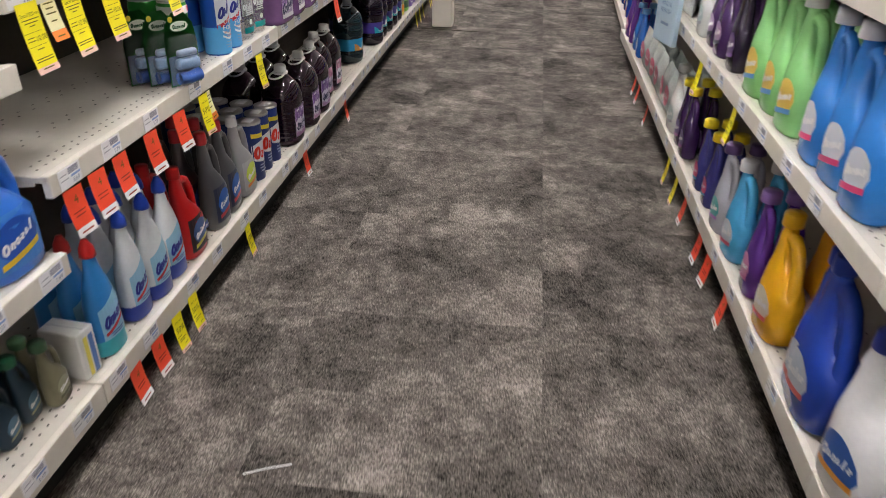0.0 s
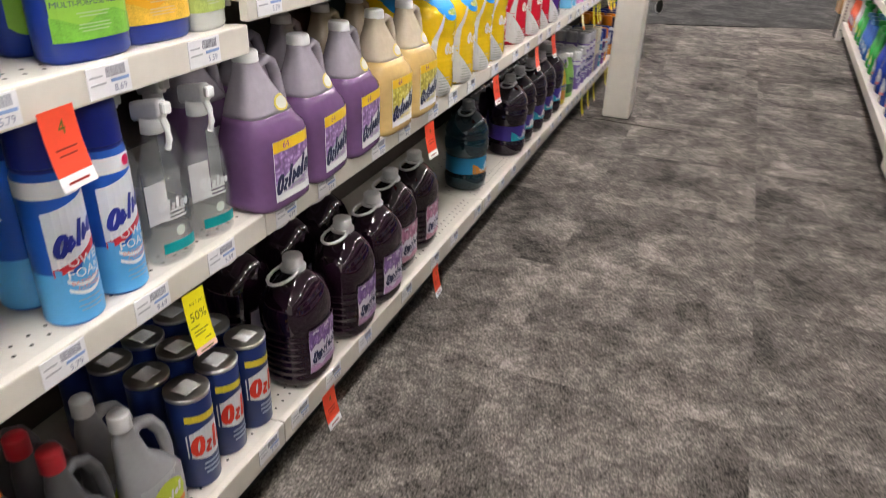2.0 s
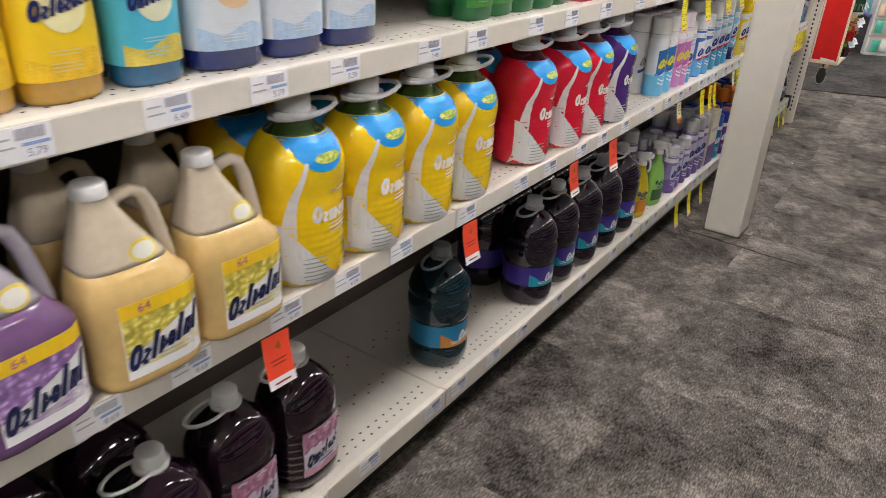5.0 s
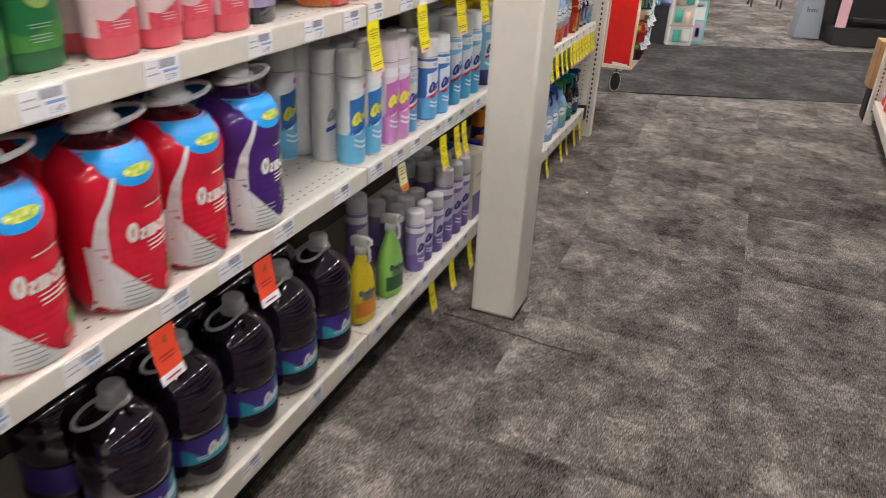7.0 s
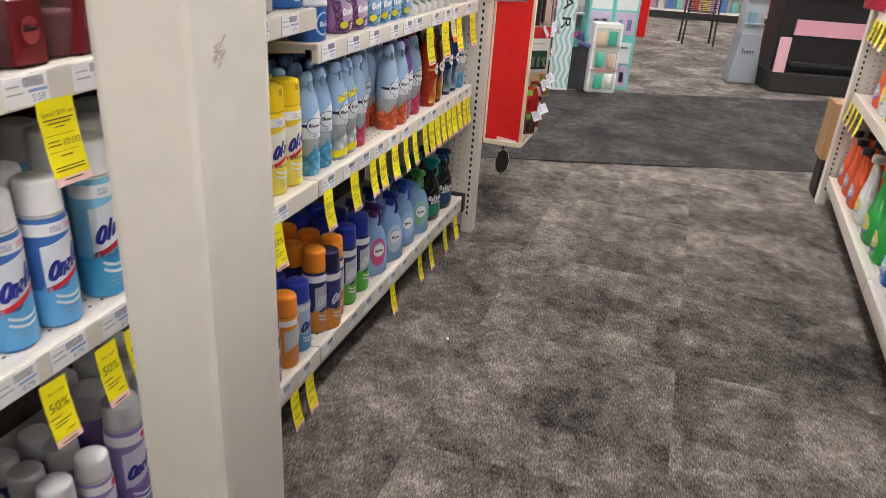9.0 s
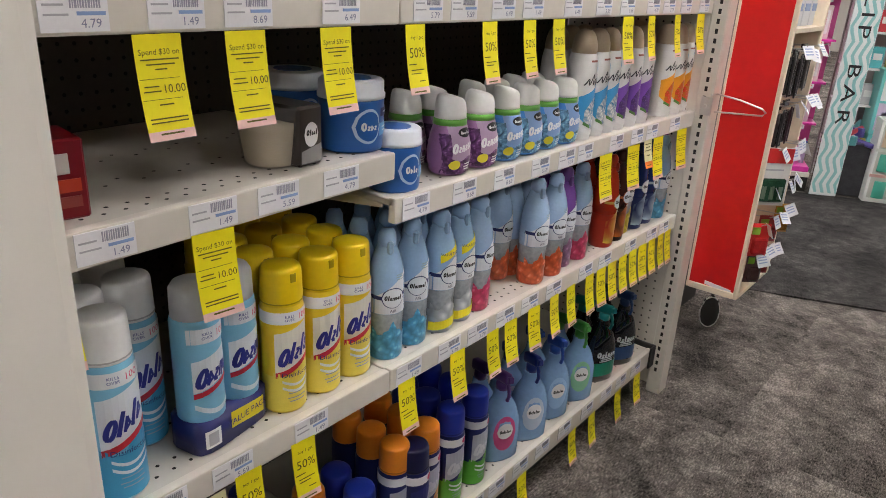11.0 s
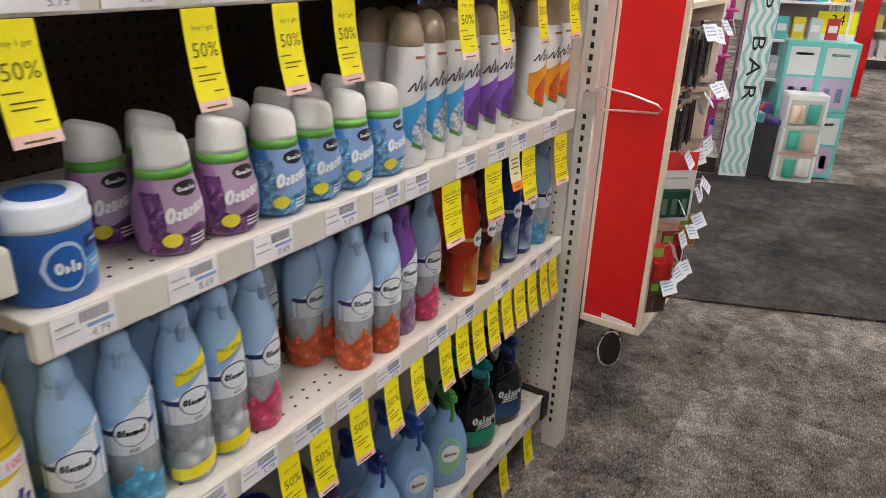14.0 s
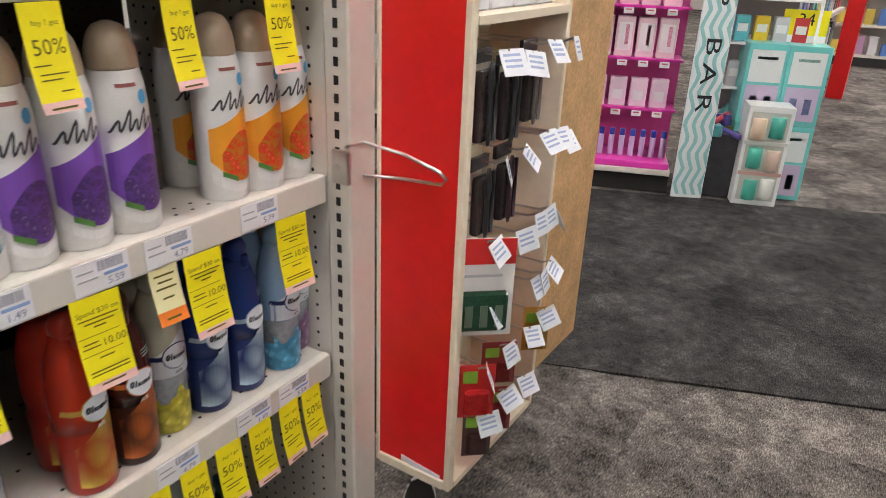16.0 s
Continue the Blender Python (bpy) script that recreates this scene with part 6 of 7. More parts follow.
s_jug = detergent((0.66, 0.67, 0.66), (0.62, 0.63, 0.63), "white detergent jug with handle", "detergent jugs", 0.25, 0.07, (0.4, 0.5, 0.5), (0.3, 0.3, 0.35))
rank_r(s_jug, (4.17,), RB, 0.143, 2)
rank_r(s_bag, (4.92, 5.08), RB, 0.143, 2)
blue_b = detergent((0.02, 0.12, 0.45), (0.1, 0.3, 0.6), "plain blue detergent bottle with handle", "detergent jugs", 0.24, 0.055, (0.3, 0.5, 0.7), (0.1, 0.2, 0.5))
rank_r(blue_b, (5.35, 5.52), RB, 0.143, 2)
rank_r(d_violet, (5.68, 5.84), RB, 0.143, 2)
# second shelf on the right
R2 = 0.56
soft_b = detergent((0.03, 0.20, 0.60), (0.62, 0.63, 0.65), "blue fabric softener jug with white cap", "softener jugs", 0.30, 0.066, (0.6, 0.62, 0.68), (0.62, 0.06, 0.2))
soft_g = detergent((0.24, 0.56, 0.20), (0.64, 0.66, 0.62), "light green fabric softener jug with white cap", "softener jugs", 0.30, 0.066, (0.7, 0.5, 0.1), (0.1, 0.3, 0.6))
soft_k = detergent((0.02, 0.012, 0.03), (0.6, 0.6, 0.62), "black scented softener bottle", "softener jugs", 0.27, 0.05, (0.1, 0.05, 0.15), (0.2, 0.1, 0.3))
soft_v = detergent((0.05, 0.02, 0.09), (0.62, 0.6, 0.64), "purple fabric softener bottle with white cap", "softener jugs", 0.26, 0.06, (0.3, 0.2, 0.36), (0.02, 0.02, 0.05))
rank_r(soft_b, (2.59, 2.72, 2.85), R2, 0.152, 2)
rank_r(soft_g, (3.02, 3.17, 3.31), R2, 0.152, 2)
rank_r(soft_k, (3.55,), R2, 0.152, 2)
rank_r(soft_v, (3.72, 3.85), R2, 0.152, 2)
rank_r(s_jug, (4.01,), R2, 0.152, 2)
rinse = carton(0.17, 0.02, 0.30, (0.46, 0.60, 0.72), "pale blue cardboard shelf sign for a rinse product", "", ((0.0, 0.20, 0.12, 0.012, (0.35, 0.46, 0.6)), (0.0, 0.07, 0.06, 0.01, (0.2, 0.3, 0.5))))
rinse_form = ([(0, 0.4), (1, 0.4)], 0.0115 / 0.4, 60.0)
for s_, v_ in (("RINSE &", 0.14), ("REFRESH", 0.115)):
    part("lettering", text_on(rinse_form, s_, 0, v_, 0.016, 0.0006), print_ink(0.10, 0.2, 0.4), rinse[0])
put(rinse, 0.068, 4.20, 0.525, 196)
rinse[0].location.z = 0.49
br_s = empty("sign_bracket", "clear plastic arm holding a shelf sign", "bracket")
part("arm", box(0.063, 4.18, 0.525, 0.125, 4.22, 0.529), CLEAR, br_s)
multi_bag = pouch((0.05, 0.35, 0.55), (0.6, 0.05, 0.12), "blue, red and green bag of detergent pods", "pod bags", 0.15, 0.16, 0.07)
green_bag = pouch((0.16, 0.5, 0.05), (0.7, 0.7, 0.7), "green bag of detergent pods", "pod bags", 0.15, 0.16, 0.07)
white_bag = pouch((0.60, 0.64, 0.66), (0.2, 0.4, 0.5), "white and blue bag of detergent pods", "pod bags", 0.16, 0.2, 0.07)
rank_r(white_bag, (4.39, 4.54), R2, 0.148, 2)
rank_r(multi_bag, (4.7, 4.85), R2, 0.148, 2)
rank_r(green_bag, (5.0,), R2, 0.148, 2)
rank_r(white_bag, (5.18, 5.36), R2, 0.148, 1)
rank_r(soft_v, (5.55,), R2, 0.152, 1)
# far bay on the right
o_jug = detergent((0.70, 0.10, 0.03), (0.02, 0.02, 0.03), "orange stain remover jug with dark cap", "stain removers", 0.25, 0.055, (0.4, 0.4, 0.55), (0.15, 0.05, 0.3))
w_jug = detergent((0.70, 0.71, 0.72), (0.66, 0.66, 0.66), "white stain remover jug with yellow label", "stain removers", 0.27, 0.06, (0.75, 0.6, 0.05), (0.1, 0.2, 0.5))
g_jug = detergent((0.02, 0.36, 0.06), (0.02, 0.3, 0.05), "bright green detergent jug", "stain removers", 0.27, 0.07, (0.7, 0.66, 0.1), (0.02, 0.1, 0.4))
y_jug = detergent((0.78, 0.46, 0.02), (0.7, 0.7, 0.7), "yellow detergent jug with white cap", "stain removers", 0.25, 0.055, (0.7, 0.6, 0.4), (0.6, 0.1, 0.05))
rank_r(o_jug, (9.55, 9.38, 9.22), 0.155, 0.31, 2)
rank_r(w_jug, (9.03,), 0.155, 0.31, 2)
rank_r(g_jug, (8.80, 8.62), 0.155, 0.31, 2)
rank_r(blue_b, (8.42, 8.26, 8.08), 0.155, 0.31, 2)
rank_r(g_jug, (7.85, 7.65), 0.155, 0.31, 1)
rank_r(o_jug, (9.35,), 0.56, 0.31, 2)
rank_r(w_jug, (9.2,), 0.56, 0.31, 2)
rank_r(y_jug, (9.03, 8.86), 0.56, 0.31, 2)
rank_r(blue_b, (8.68, 8.52), 0.56, 0.31, 2)
rank_r(g_jug, (8.3, 8.1), 0.56, 0.31, 1)
rank_r(soft_b, (7.0, 7.2, 7.4), 0.56, 0.31, 1)
rank_r(d_navy, (6.4, 6.65, 6.9, 7.15, 7.4), 0.155, 0.31, 1)
kraft = carton(0.16, 0.2, 0.28, (0.45, 0.27, 0.13), "plain brown cardboard carton hung beyond the shelf end", "")
put(kraft, 0.33, 9.86, 0.20, 0)
kraft_base = empty("carton_stand", "low dark stand under a cardboard carton", "stand")
part("block", box(0.25, 9.78, 0.0, 0.41, 9.94, 0.2, 0.004), KICK, kraft_base)

# ---- price labels and sale tags on the shelf lips ----


def flat_text(s, y, z, h, x, material, parent, name="lettering"):
    bm = letters(s, h)
    for v in bm.verts:
        v.co = Vector((x, y + v.co.x, z + v.co.y))
    return part(name, bm, material, parent)


def panel(y0, z0, y1, z1, x, th=0.0006):
    return box(x - th, y0, z0, x, y1, z1)


def price_label(price):
    t = empty("price_label", "white shelf price label with barcode and blue bar", "price label", "shelf price labels")
    part("paper", box(-0.0006, -0.033, -0.018, 0.0006, 0.033, 0.018), PAPER, t)
    bc = bmesh.new()
    y = -0.004
    r2 = random.Random(len(price) + ord(price[-1]))
    while y < 0.026:
        w = r2.choice((0.0008, 0.0014, 0.002))
        join(bc, panel(y, 0.004, y + w, 0.0155, 0.0012))
        y += w + 0.0012
    part("barcode", bc, mat("barcode_ink", (0.36, 0.36, 0.42), 0.6), t)
    part("blue_bar", panel(0.002, -0.0028, 0.03, 0.0008, 0.0012), BLUEINK, t)
    flat_text(price, 0.015, -0.0105, 0.0085, 0.0013, mat("barcode_ink", (0.24, 0.25, 0.36), 0.6), t, "price")
    sp = panel(-0.029, -0.003, -0.006, -0.001, 0.0012)
    join(sp, panel(-0.029, 0.006, -0.01, 0.008, 0.0012))
    part("small_print", sp, GREYINK, t)
    return t


def hang_tag(kind):
    """A paper tag hanging below a shelf lip, bowed a little outward."""
    if kind == "red":
        lab, H_, W_, main = "bright orange-red hanging sale tag with white foot", 0.088, 0.052, TAGRED
    elif kind == "sale":
        lab, H_, W_, main = "small pale yellow sale flag with orange foot", 0.070, 0.038, mat("pale_yellow_paper", (0.80, 0.74, 0.42), 0.5, var=0.03)
    elif kind == "wide":
        lab, H_, W_, main = "yellow hanging offer tag with pale pink foot", 0.108, 0.056, YELLOW
    else:
        lab, H_, W_, main = "yellow hanging half-price tag with pale pink foot", 0.098, 0.043, YELLOW
    t = empty("sale_tag", lab, "sale tag", "hanging " + ("red" if kind == "red" else "yellow") + " tags")

    def bow(bm):
        for v in bm.verts:
            q = -v.co.z / H_
            v.co.x += 0.012 * q * q + 0.004 * q
        return bm

    def sheet(y0, z0, y1, z1, x, n=5):
        bm = bmesh.new()
        rows = [[bm.verts.new((x + s, y, z0 + (z1 - z0) * k / n)) for y, s in ((y0, 0), (y1, 0), (y1, -0.0005), (y0, -0.0005))] for k in range(n + 1)]
        for A, B in zip(rows, rows[1:]):
            for k in range(4):
                bm.faces.new((A[k], A[(k + 1) % 4], B[(k + 1) % 4], B[k]))
        bm.faces.new(rows[0][::-1]), bm.faces.new(rows[-1])
        return bow(bm)

    w = W_ / 2
    foot = 0.016 if kind in ("red", "sale") else 0.010
    part("paper", sheet(-w, -H_ + foot, w, 0.0, 0.0), main, t)
    part("foot", sheet(-w, -H_, w, -H_ + foot, 0.0, 2), PAPER if kind == "red" else mat("orange_paper", (0.85, 0.22, 0.03), 0.5) if kind == "sale" else PINK, t)
    ink = mat("tag_ink", (0.13, 0.11, 0.01), 0.6)

    def txt(s, y, z, h):
        bm = letters(s, h)
        for v in bm.verts:
            v.co = Vector((0.0006, y + v.co.x, z + v.co.y))
        part("lettering", bow(bm), ink, t)

    lines = bmesh.new()

    def ln(y, z, wd, h):
        join(lines, sheet(y - wd / 2, z, y + wd / 2, z + h * 0.6, 0.0007, 1))

    if kind == "red":
        txt("4", 0.002, -0.022, 0.016)
        ln(0, -0.045, W_ * 0.6, 0.003), ln(0, -0.052, W_ * 0.5, 0.003), ln(0, -0.082, W_ * 0.6, 0.004)
    elif kind == "sale":
        for z, k in ((-0.012, 0.7), (-0.020, 0.5), (-0.028, 0.7), (-0.040, 0.4), (-0.064, 0.5)):
            ln(0, z, W_ * k, 0.0035)
    elif kind == "wide":
        txt("Spend $30 on", 0.0, -0.018, 0.0062)
        txt("10.00", 0.012, -0.056, 0.009)
        for z, k in ((-0.026, 0.8), (-0.031, 0.6), (-0.036, 0.25), (-0.072, 0.3), (-0.086, 0.8), (-0.090, 0.8)):
            ln(0, z, W_ * k, 0.0022)
        ln(-0.014, -0.053, W_ * 0.3, 0.002), ln(-0.014, -0.058, W_ * 0.36, 0.002), ln(-0.003, -0.045, W_ * 0.84, 0.0007), ln(-0.003, -0.066, W_ * 0.84, 0.0007)
        ln(0, -0.102, W_ * 0.5, 0.003)
    else:
        txt("50%", 0.001, -0.040, 0.0145)
        txt("buy 1 get", 0.002, -0.018, 0.0052)
        for z, k, y in ((-0.056, 0.4, -0.01), (-0.064, 0.66, 0), (-0.069, 0.5, -0.004), (-0.080, 0.3, 0.008)):
            ln(y, z, W_ * k, 0.002)
        ln(0, -0.095, W_ * 0.6, 0.003)
    part("small_print", lines, ink if kind != "red" else mat("tag_ink_red", (0.3, 0.02, 0.01), 0.6), t)
    return t


TAGS = {k: hang_tag(k) for k in ("red", "wide", "half", "sale")}
LABELS = [price_label(p) for p in ("5.79", "5.59", "6.49", "8.69", "4.79", "1.49")]


def tag(kind, y, z, x=None, side=1):
    x = XL + 0.006 if x is None else x
    put((TAGS[kind], 0), x + 0.001 * side, y, z, 0 if side > 0 else 180)


def price(y, z, x=None, side=1):
    x = XL + 0.0052 if x is None else x
    ob = LABELS[rnd.randrange(6)]
    m = pose(x, y, z - 0.018, 0, 0, 0 if side > 0 else 180)
    if ob.name not in USED:
        USED.add(ob.name)
        ob.matrix_basis = m
    else:
        copy_thing(ob, m)


for y in (6.93, 7.04, 7.18):
    tag("wide", y, 1.172)
for y in (7.335, 7.52, 7.64, 7.74, 8.03, 8.15, 8.30, 8.45):
    tag("half", y, 1.172)
tag("wide", 6.98, 0.948 - sag(6.98))
for y in (8.01, 8.155, 8.30, 8.455):
    tag("wide", y, 0.872)
for y in (7.01, 7.11, 7.345, 7.49, 7.605, 7.67, 7.76, 7.845, 7.92, 8.01, 8.07, 8.13, 8.19, 8.25, 8.31, 8.37, 8.43, 8.48):
    tag("half", y, 0.572)
for y in (7.165, 7.24, 7.785, 8.03, 8.14, 8.30, 8.43, 6.48, 6.64, 6.80):
    tag("half", y, 0.11)
for y in (6.10, 6.35, 6.60, 6.78):
    tag("wide", y, 0.95 - sag(y))
for y in (6.52, 6.62, 6.68):
    tag("half", y, 0.562)
for y, z in ((6.26, 0.562), (6.955, 0.562), (3.075, 0.562), (2.53, 0.885), (8.245, 0.872)):
    tag("sale", y, z, XL + 0.002)
for y in (5.41, 5.67, 4.36, 4.91, 2.47, 2.55, 2.635, 2.765, 2.905):
    tag("red", y, 0.565)
for y in (3.81, 4.43, 2.53, 2.63):
    tag("red", y, 0.115)
for y in (3.21, 2.73, 2.82):
    tag("half", y, 0.115)
for y in (3.04, 3.445):
    tag("half", y, 0.565)
for y in (2.47, 2.59, 2.71, 2.95):
    tag("wide", y, 0.885)
for y in (3.15, 3.28):
    tag("red", y, 0.885)
for y0, zs in ((2.42, (0.155, 0.605, 0.915)), (3.645, (0.155, 0.605, 0.96)), (4.86, (0.155, 0.605, 0.96)), (6.08, (0.155, 0.605, 0.985, 1.212)), (7.305, (0.155, 0.605, 0.91, 1.212)), (1.2, (0.155, 0.46))):
    for z in zs:
        step = 0.098 if y0 in (7.305, 6.08) else 0.155
        y = y0 + 0.05
        while y < y0 + 1.18:
            price(y + rnd.uniform(-0.015, 0.015), z - (sag(y) if z == 0.985 else 0))
            y += step * rnd.choice((1.0, 1.0, 1.4))
for y in (2.62, 2.8, 3.0, 3.2, 3.45, 3.62, 3.9, 4.1, 4.4):
    price(y, 0.155, XR1 - 0.0052, -1), price(y + 0.06, 0.56, XR1 - 0.0052, -1)
for y in (3.02, 3.23, 3.36, 3.62, 4.62, 4.95, 5.1):
    tag("red", y, 0.112, XR1 - 0.006, -1)
for y in (3.80, 3.98, 2.1):
    tag("half", y, 0.112, XR1 - 0.006, -1)
for y in (2.18, 3.30, 3.77):
    tag("half", y, 0.525, XR1 - 0.006, -1)
for z in (0.53, 0.89):
    for y in (9.62, 9.52, 9.42, 9.3):
        tag("half", y, z, XR2 - 0.006 - askance(y), -1)

# ---- hanging side rack at the end of the left run ----
rack = empty("side_rack", "narrow hanging rack with red laminate side and pegged packs", "display rack")
RX0, RX1, RY0, RY1, RZ0, RZ1 = -1.188, -1.033, 8.60, 8.915, 0.372, 1.75
part("side_board", box(RX0 + 0.008, RY0, RZ0 + 0.02, RX1 - 0.012, RY0 + 0.012, RZ1), RED, rack, "red laminate side panel, chipped at its foot")
part("edge_strip", box(RX0, RY0 - 0.002, RZ0, RX0 + 0.008, RY0 + 0.014, RZ1, 0.002), WOOD, rack)
part("edge_strip", box(RX1 - 0.012, RY0 - 0.002, RZ0, RX1, RY0 + 0.014, RZ1, 0.002), WOOD, rack)
part("foot_strip", box(RX0 + 0.008, RY0 - 0.004, RZ0, RX1 - 0.012, RY0 + 0.013, RZ0 + 0.02, 0.002), WOOD, rack)
chip = box(RX0 + 0.055, RY0 - 0.0014, RZ0 + 0.018, RX1 - 0.02, RY0 - 0.0002, RZ0 + 0.03)
for v in chip.verts:
    v.co.z += 0.006 * math.sin(v.co.x * 120)
part("chip", chip, PAPER, rack, "torn pale patch")
part("back_board", box(RX0, RY0 + 0.015, RZ0, RX0 + 0.012, RY1 - 0.012, RZ1), WOOD, rack, "light tan back board")
part("far_board", box(RX0, RY1 - 0.012, RZ0, RX1, RY1, RZ1, 0.002), WOOD, rack, "light tan side board")
part("shelf", box(RX0 + 0.012, RY0 + 0.015, 1.135, RX1, RY1 - 0.012, 1.147), WOOD, rack)
part("base", box(RX0 + 0.012, RY0 + 0.015, RZ0, RX1, RY1 - 0.012, RZ0 + 0.012), WOOD, rack)

hook = empty("wire_hook", "bent zinc wire hook clipped on the slotted post", "hook")
part("clip", box(-1.218, 8.530, 0.905, -1.186, 8.5385, 0.955, 0.002), CHROME, hook, "zinc clip plate")
bolt = turned([(0, 0.006), (0.004, 0.005)], 1, 2, seg=8)
bmesh.ops.transform(bolt, matrix=pose(-1.204, 8.531, 0.93, 90), verts=bolt.verts)
part("bolt", bolt, CHROME, hook)
part("wire", tube([(-1.192, 8.533, 0.962), (-1.19, 8.57, 0.962), (-1.13, 8.588, 0.951), (-1.07, 8.59, 0.936), (-1.058, 8.59, 0.927), (-1.066, 8.59, 0.918), (-1.13, 8.588, 0.914), (-1.192, 8.57, 0.912)], 0.0028, 6), CHROME, hook, "", True)

zc = mat("clear_tag", (0.76, 0.78, 0.82), 0.3, var=0.05)


def peg_pack(y, z, col, hgt, w, label, kind):
    """A peg with carded packs hanging from it and a price flag at its tip."""
    p = empty("peg_hook", "chrome peg hook with white price flag", "peg hook", "peg hooks on side rack")
    part("arm", tube([(RX0 + 0.012, y, z), (RX1 + 0.01, y, z + 0.004), (RX1 + 0.028, y, z + 0.012)], 0.002, 6), CHROME, p)
    fl = box(-0.019, -0.021, -0.0006, 0.019, 0.021, 0.0006)
    a = part("price_flag", fl, zc, p, "white plastic price flag")
    a.matrix_basis = pose(RX1 + 0.036, y, z - 0.004, rnd.uniform(-25, 25), 62 + rnd.uniform(-14, 14), rnd.uniform(-35, 35))
    for q in range(3):
        b = part("small_print", box(-0.012 + q * 0.008, -0.016, 0.0007, -0.0085 + q * 0.008, 0.012, 0.0012), mat("flag_ink", (0.35, 0.42, 0.62), 0.5), a)
    if label:
        c = empty("carded_pack", label, "carded pack", "carded packs on side rack")
        if kind == "tool":
            part("card", box(RX1 - 0.05, y - w / 2, z - hgt, RX1 - 0.0485, y + w / 2, z + 0.008), CLEAR, c, "clear plastic card")
            part("bubble", box(RX1 - 0.0484, y - w * 0.42, z - hgt * 0.96, RX1 - 0.034, y + w * 0.36, z - 0.018, 0.006, 2), mat("smoky_bubble", (0.035, 0.03, 0.03), 0.09, var=0.5, scale=40), c, "smoky filled bubble")
            st = turned(rounded([(0, 0.003), (0.01, 0.006), (hgt * 0.55, 0.005), (hgt * 0.7, 0.008), (hgt * 0.95, 0.004)], 2), 0.6, 2, seg=10)
            bmesh.ops.translate(st, verts=st.verts, vec=(RX1 - 0.031, y, z - hgt))
            part("tool", st, plastic(*col), c, "dark handled tool", True)
            st = tube([(RX1 - 0.030, y + 0.013, z - hgt * 0.95), (RX1 - 0.030, y + 0.012, z - hgt * 0.1)], 0.0035, 6)
            part("comb", st, plastic(*(0.8 * q for q in col)), c, "", True)
            part("hang_strip", box(RX1 - 0.052, y - w / 2, z - 0.01, RX1 - 0.046, y + w / 2, z + 0.009), mat("smoky_bubble", (0.06, 0.055, 0.055), 0.1), c)
        else:
            part("card", box(RX1 - 0.02, y - w / 2, z - hgt, RX1 - 0.0185, y + w / 2, z + 0.012, 0.0005), print_ink(0.74, 0.73, 0.71) if kind == "kit" else print_ink(*col), c)
            if kind == "kit":
                part("header", box(RX1 - 0.0185, y - w / 2, z - hgt * 0.2, RX1 - 0.0175, y + w / 2, z + 0.011), print_ink(*col), c, "red printed header")
                part("print", box(RX1 - 0.0185, y - w * 0.4, z - hgt * 0.34, RX1 - 0.0178, y + w * 0.3, z - hgt * 0.31), GREYINK, c)
                part("window", box(RX1 - 0.0185, y - w * 0.4, z - hgt * 0.92, RX1 - 0.006, y + w * 0.4, z - hgt * 0.48, 0.004), mat("green_bubble", (0.02, 0.06, 0.035), 0.08, var=0.4), c, "dark green filled window")
                for q in (-0.25, 0.0, 0.25):
                    part("spool", box(RX1 - 0.0062, y + q * w - 0.006, z - hgt * 0.86, RX1 - 0.0045, y + q * w + 0.006, z - hgt * 0.62), print_ink(0.10, 0.14, 0.10), c)
            else:
                part("bubble", box(RX1 - 0.0185, y - w * 0.36, z - hgt * 0.9, RX1 - 0.004, y + w * 0.36, z - hgt * 0.35, 0.005), mat("amber_bubble", tuple(0.6 * q for q in col), 0.1, var=0.4, scale=50), c)
                part("badge", box(RX1 - 0.0185, y - w * 0.4, z - hgt * 0.25, RX1 - 0.0175, y, z), print_ink(0.25, 0.5, 0.05), c)
        if kind != "tool":
            at = Vector((RX1 + 0.012, y, 0))
            c.matrix_basis = Matrix.Translation(at) @ Matrix.Rotation(math.radians(-48), 4, "Z") @ Matrix.Translation(-Vector((RX1 - 0.02, y, 0)))
        else:
            c.matrix_basis = pose(0.034, 0, 0)


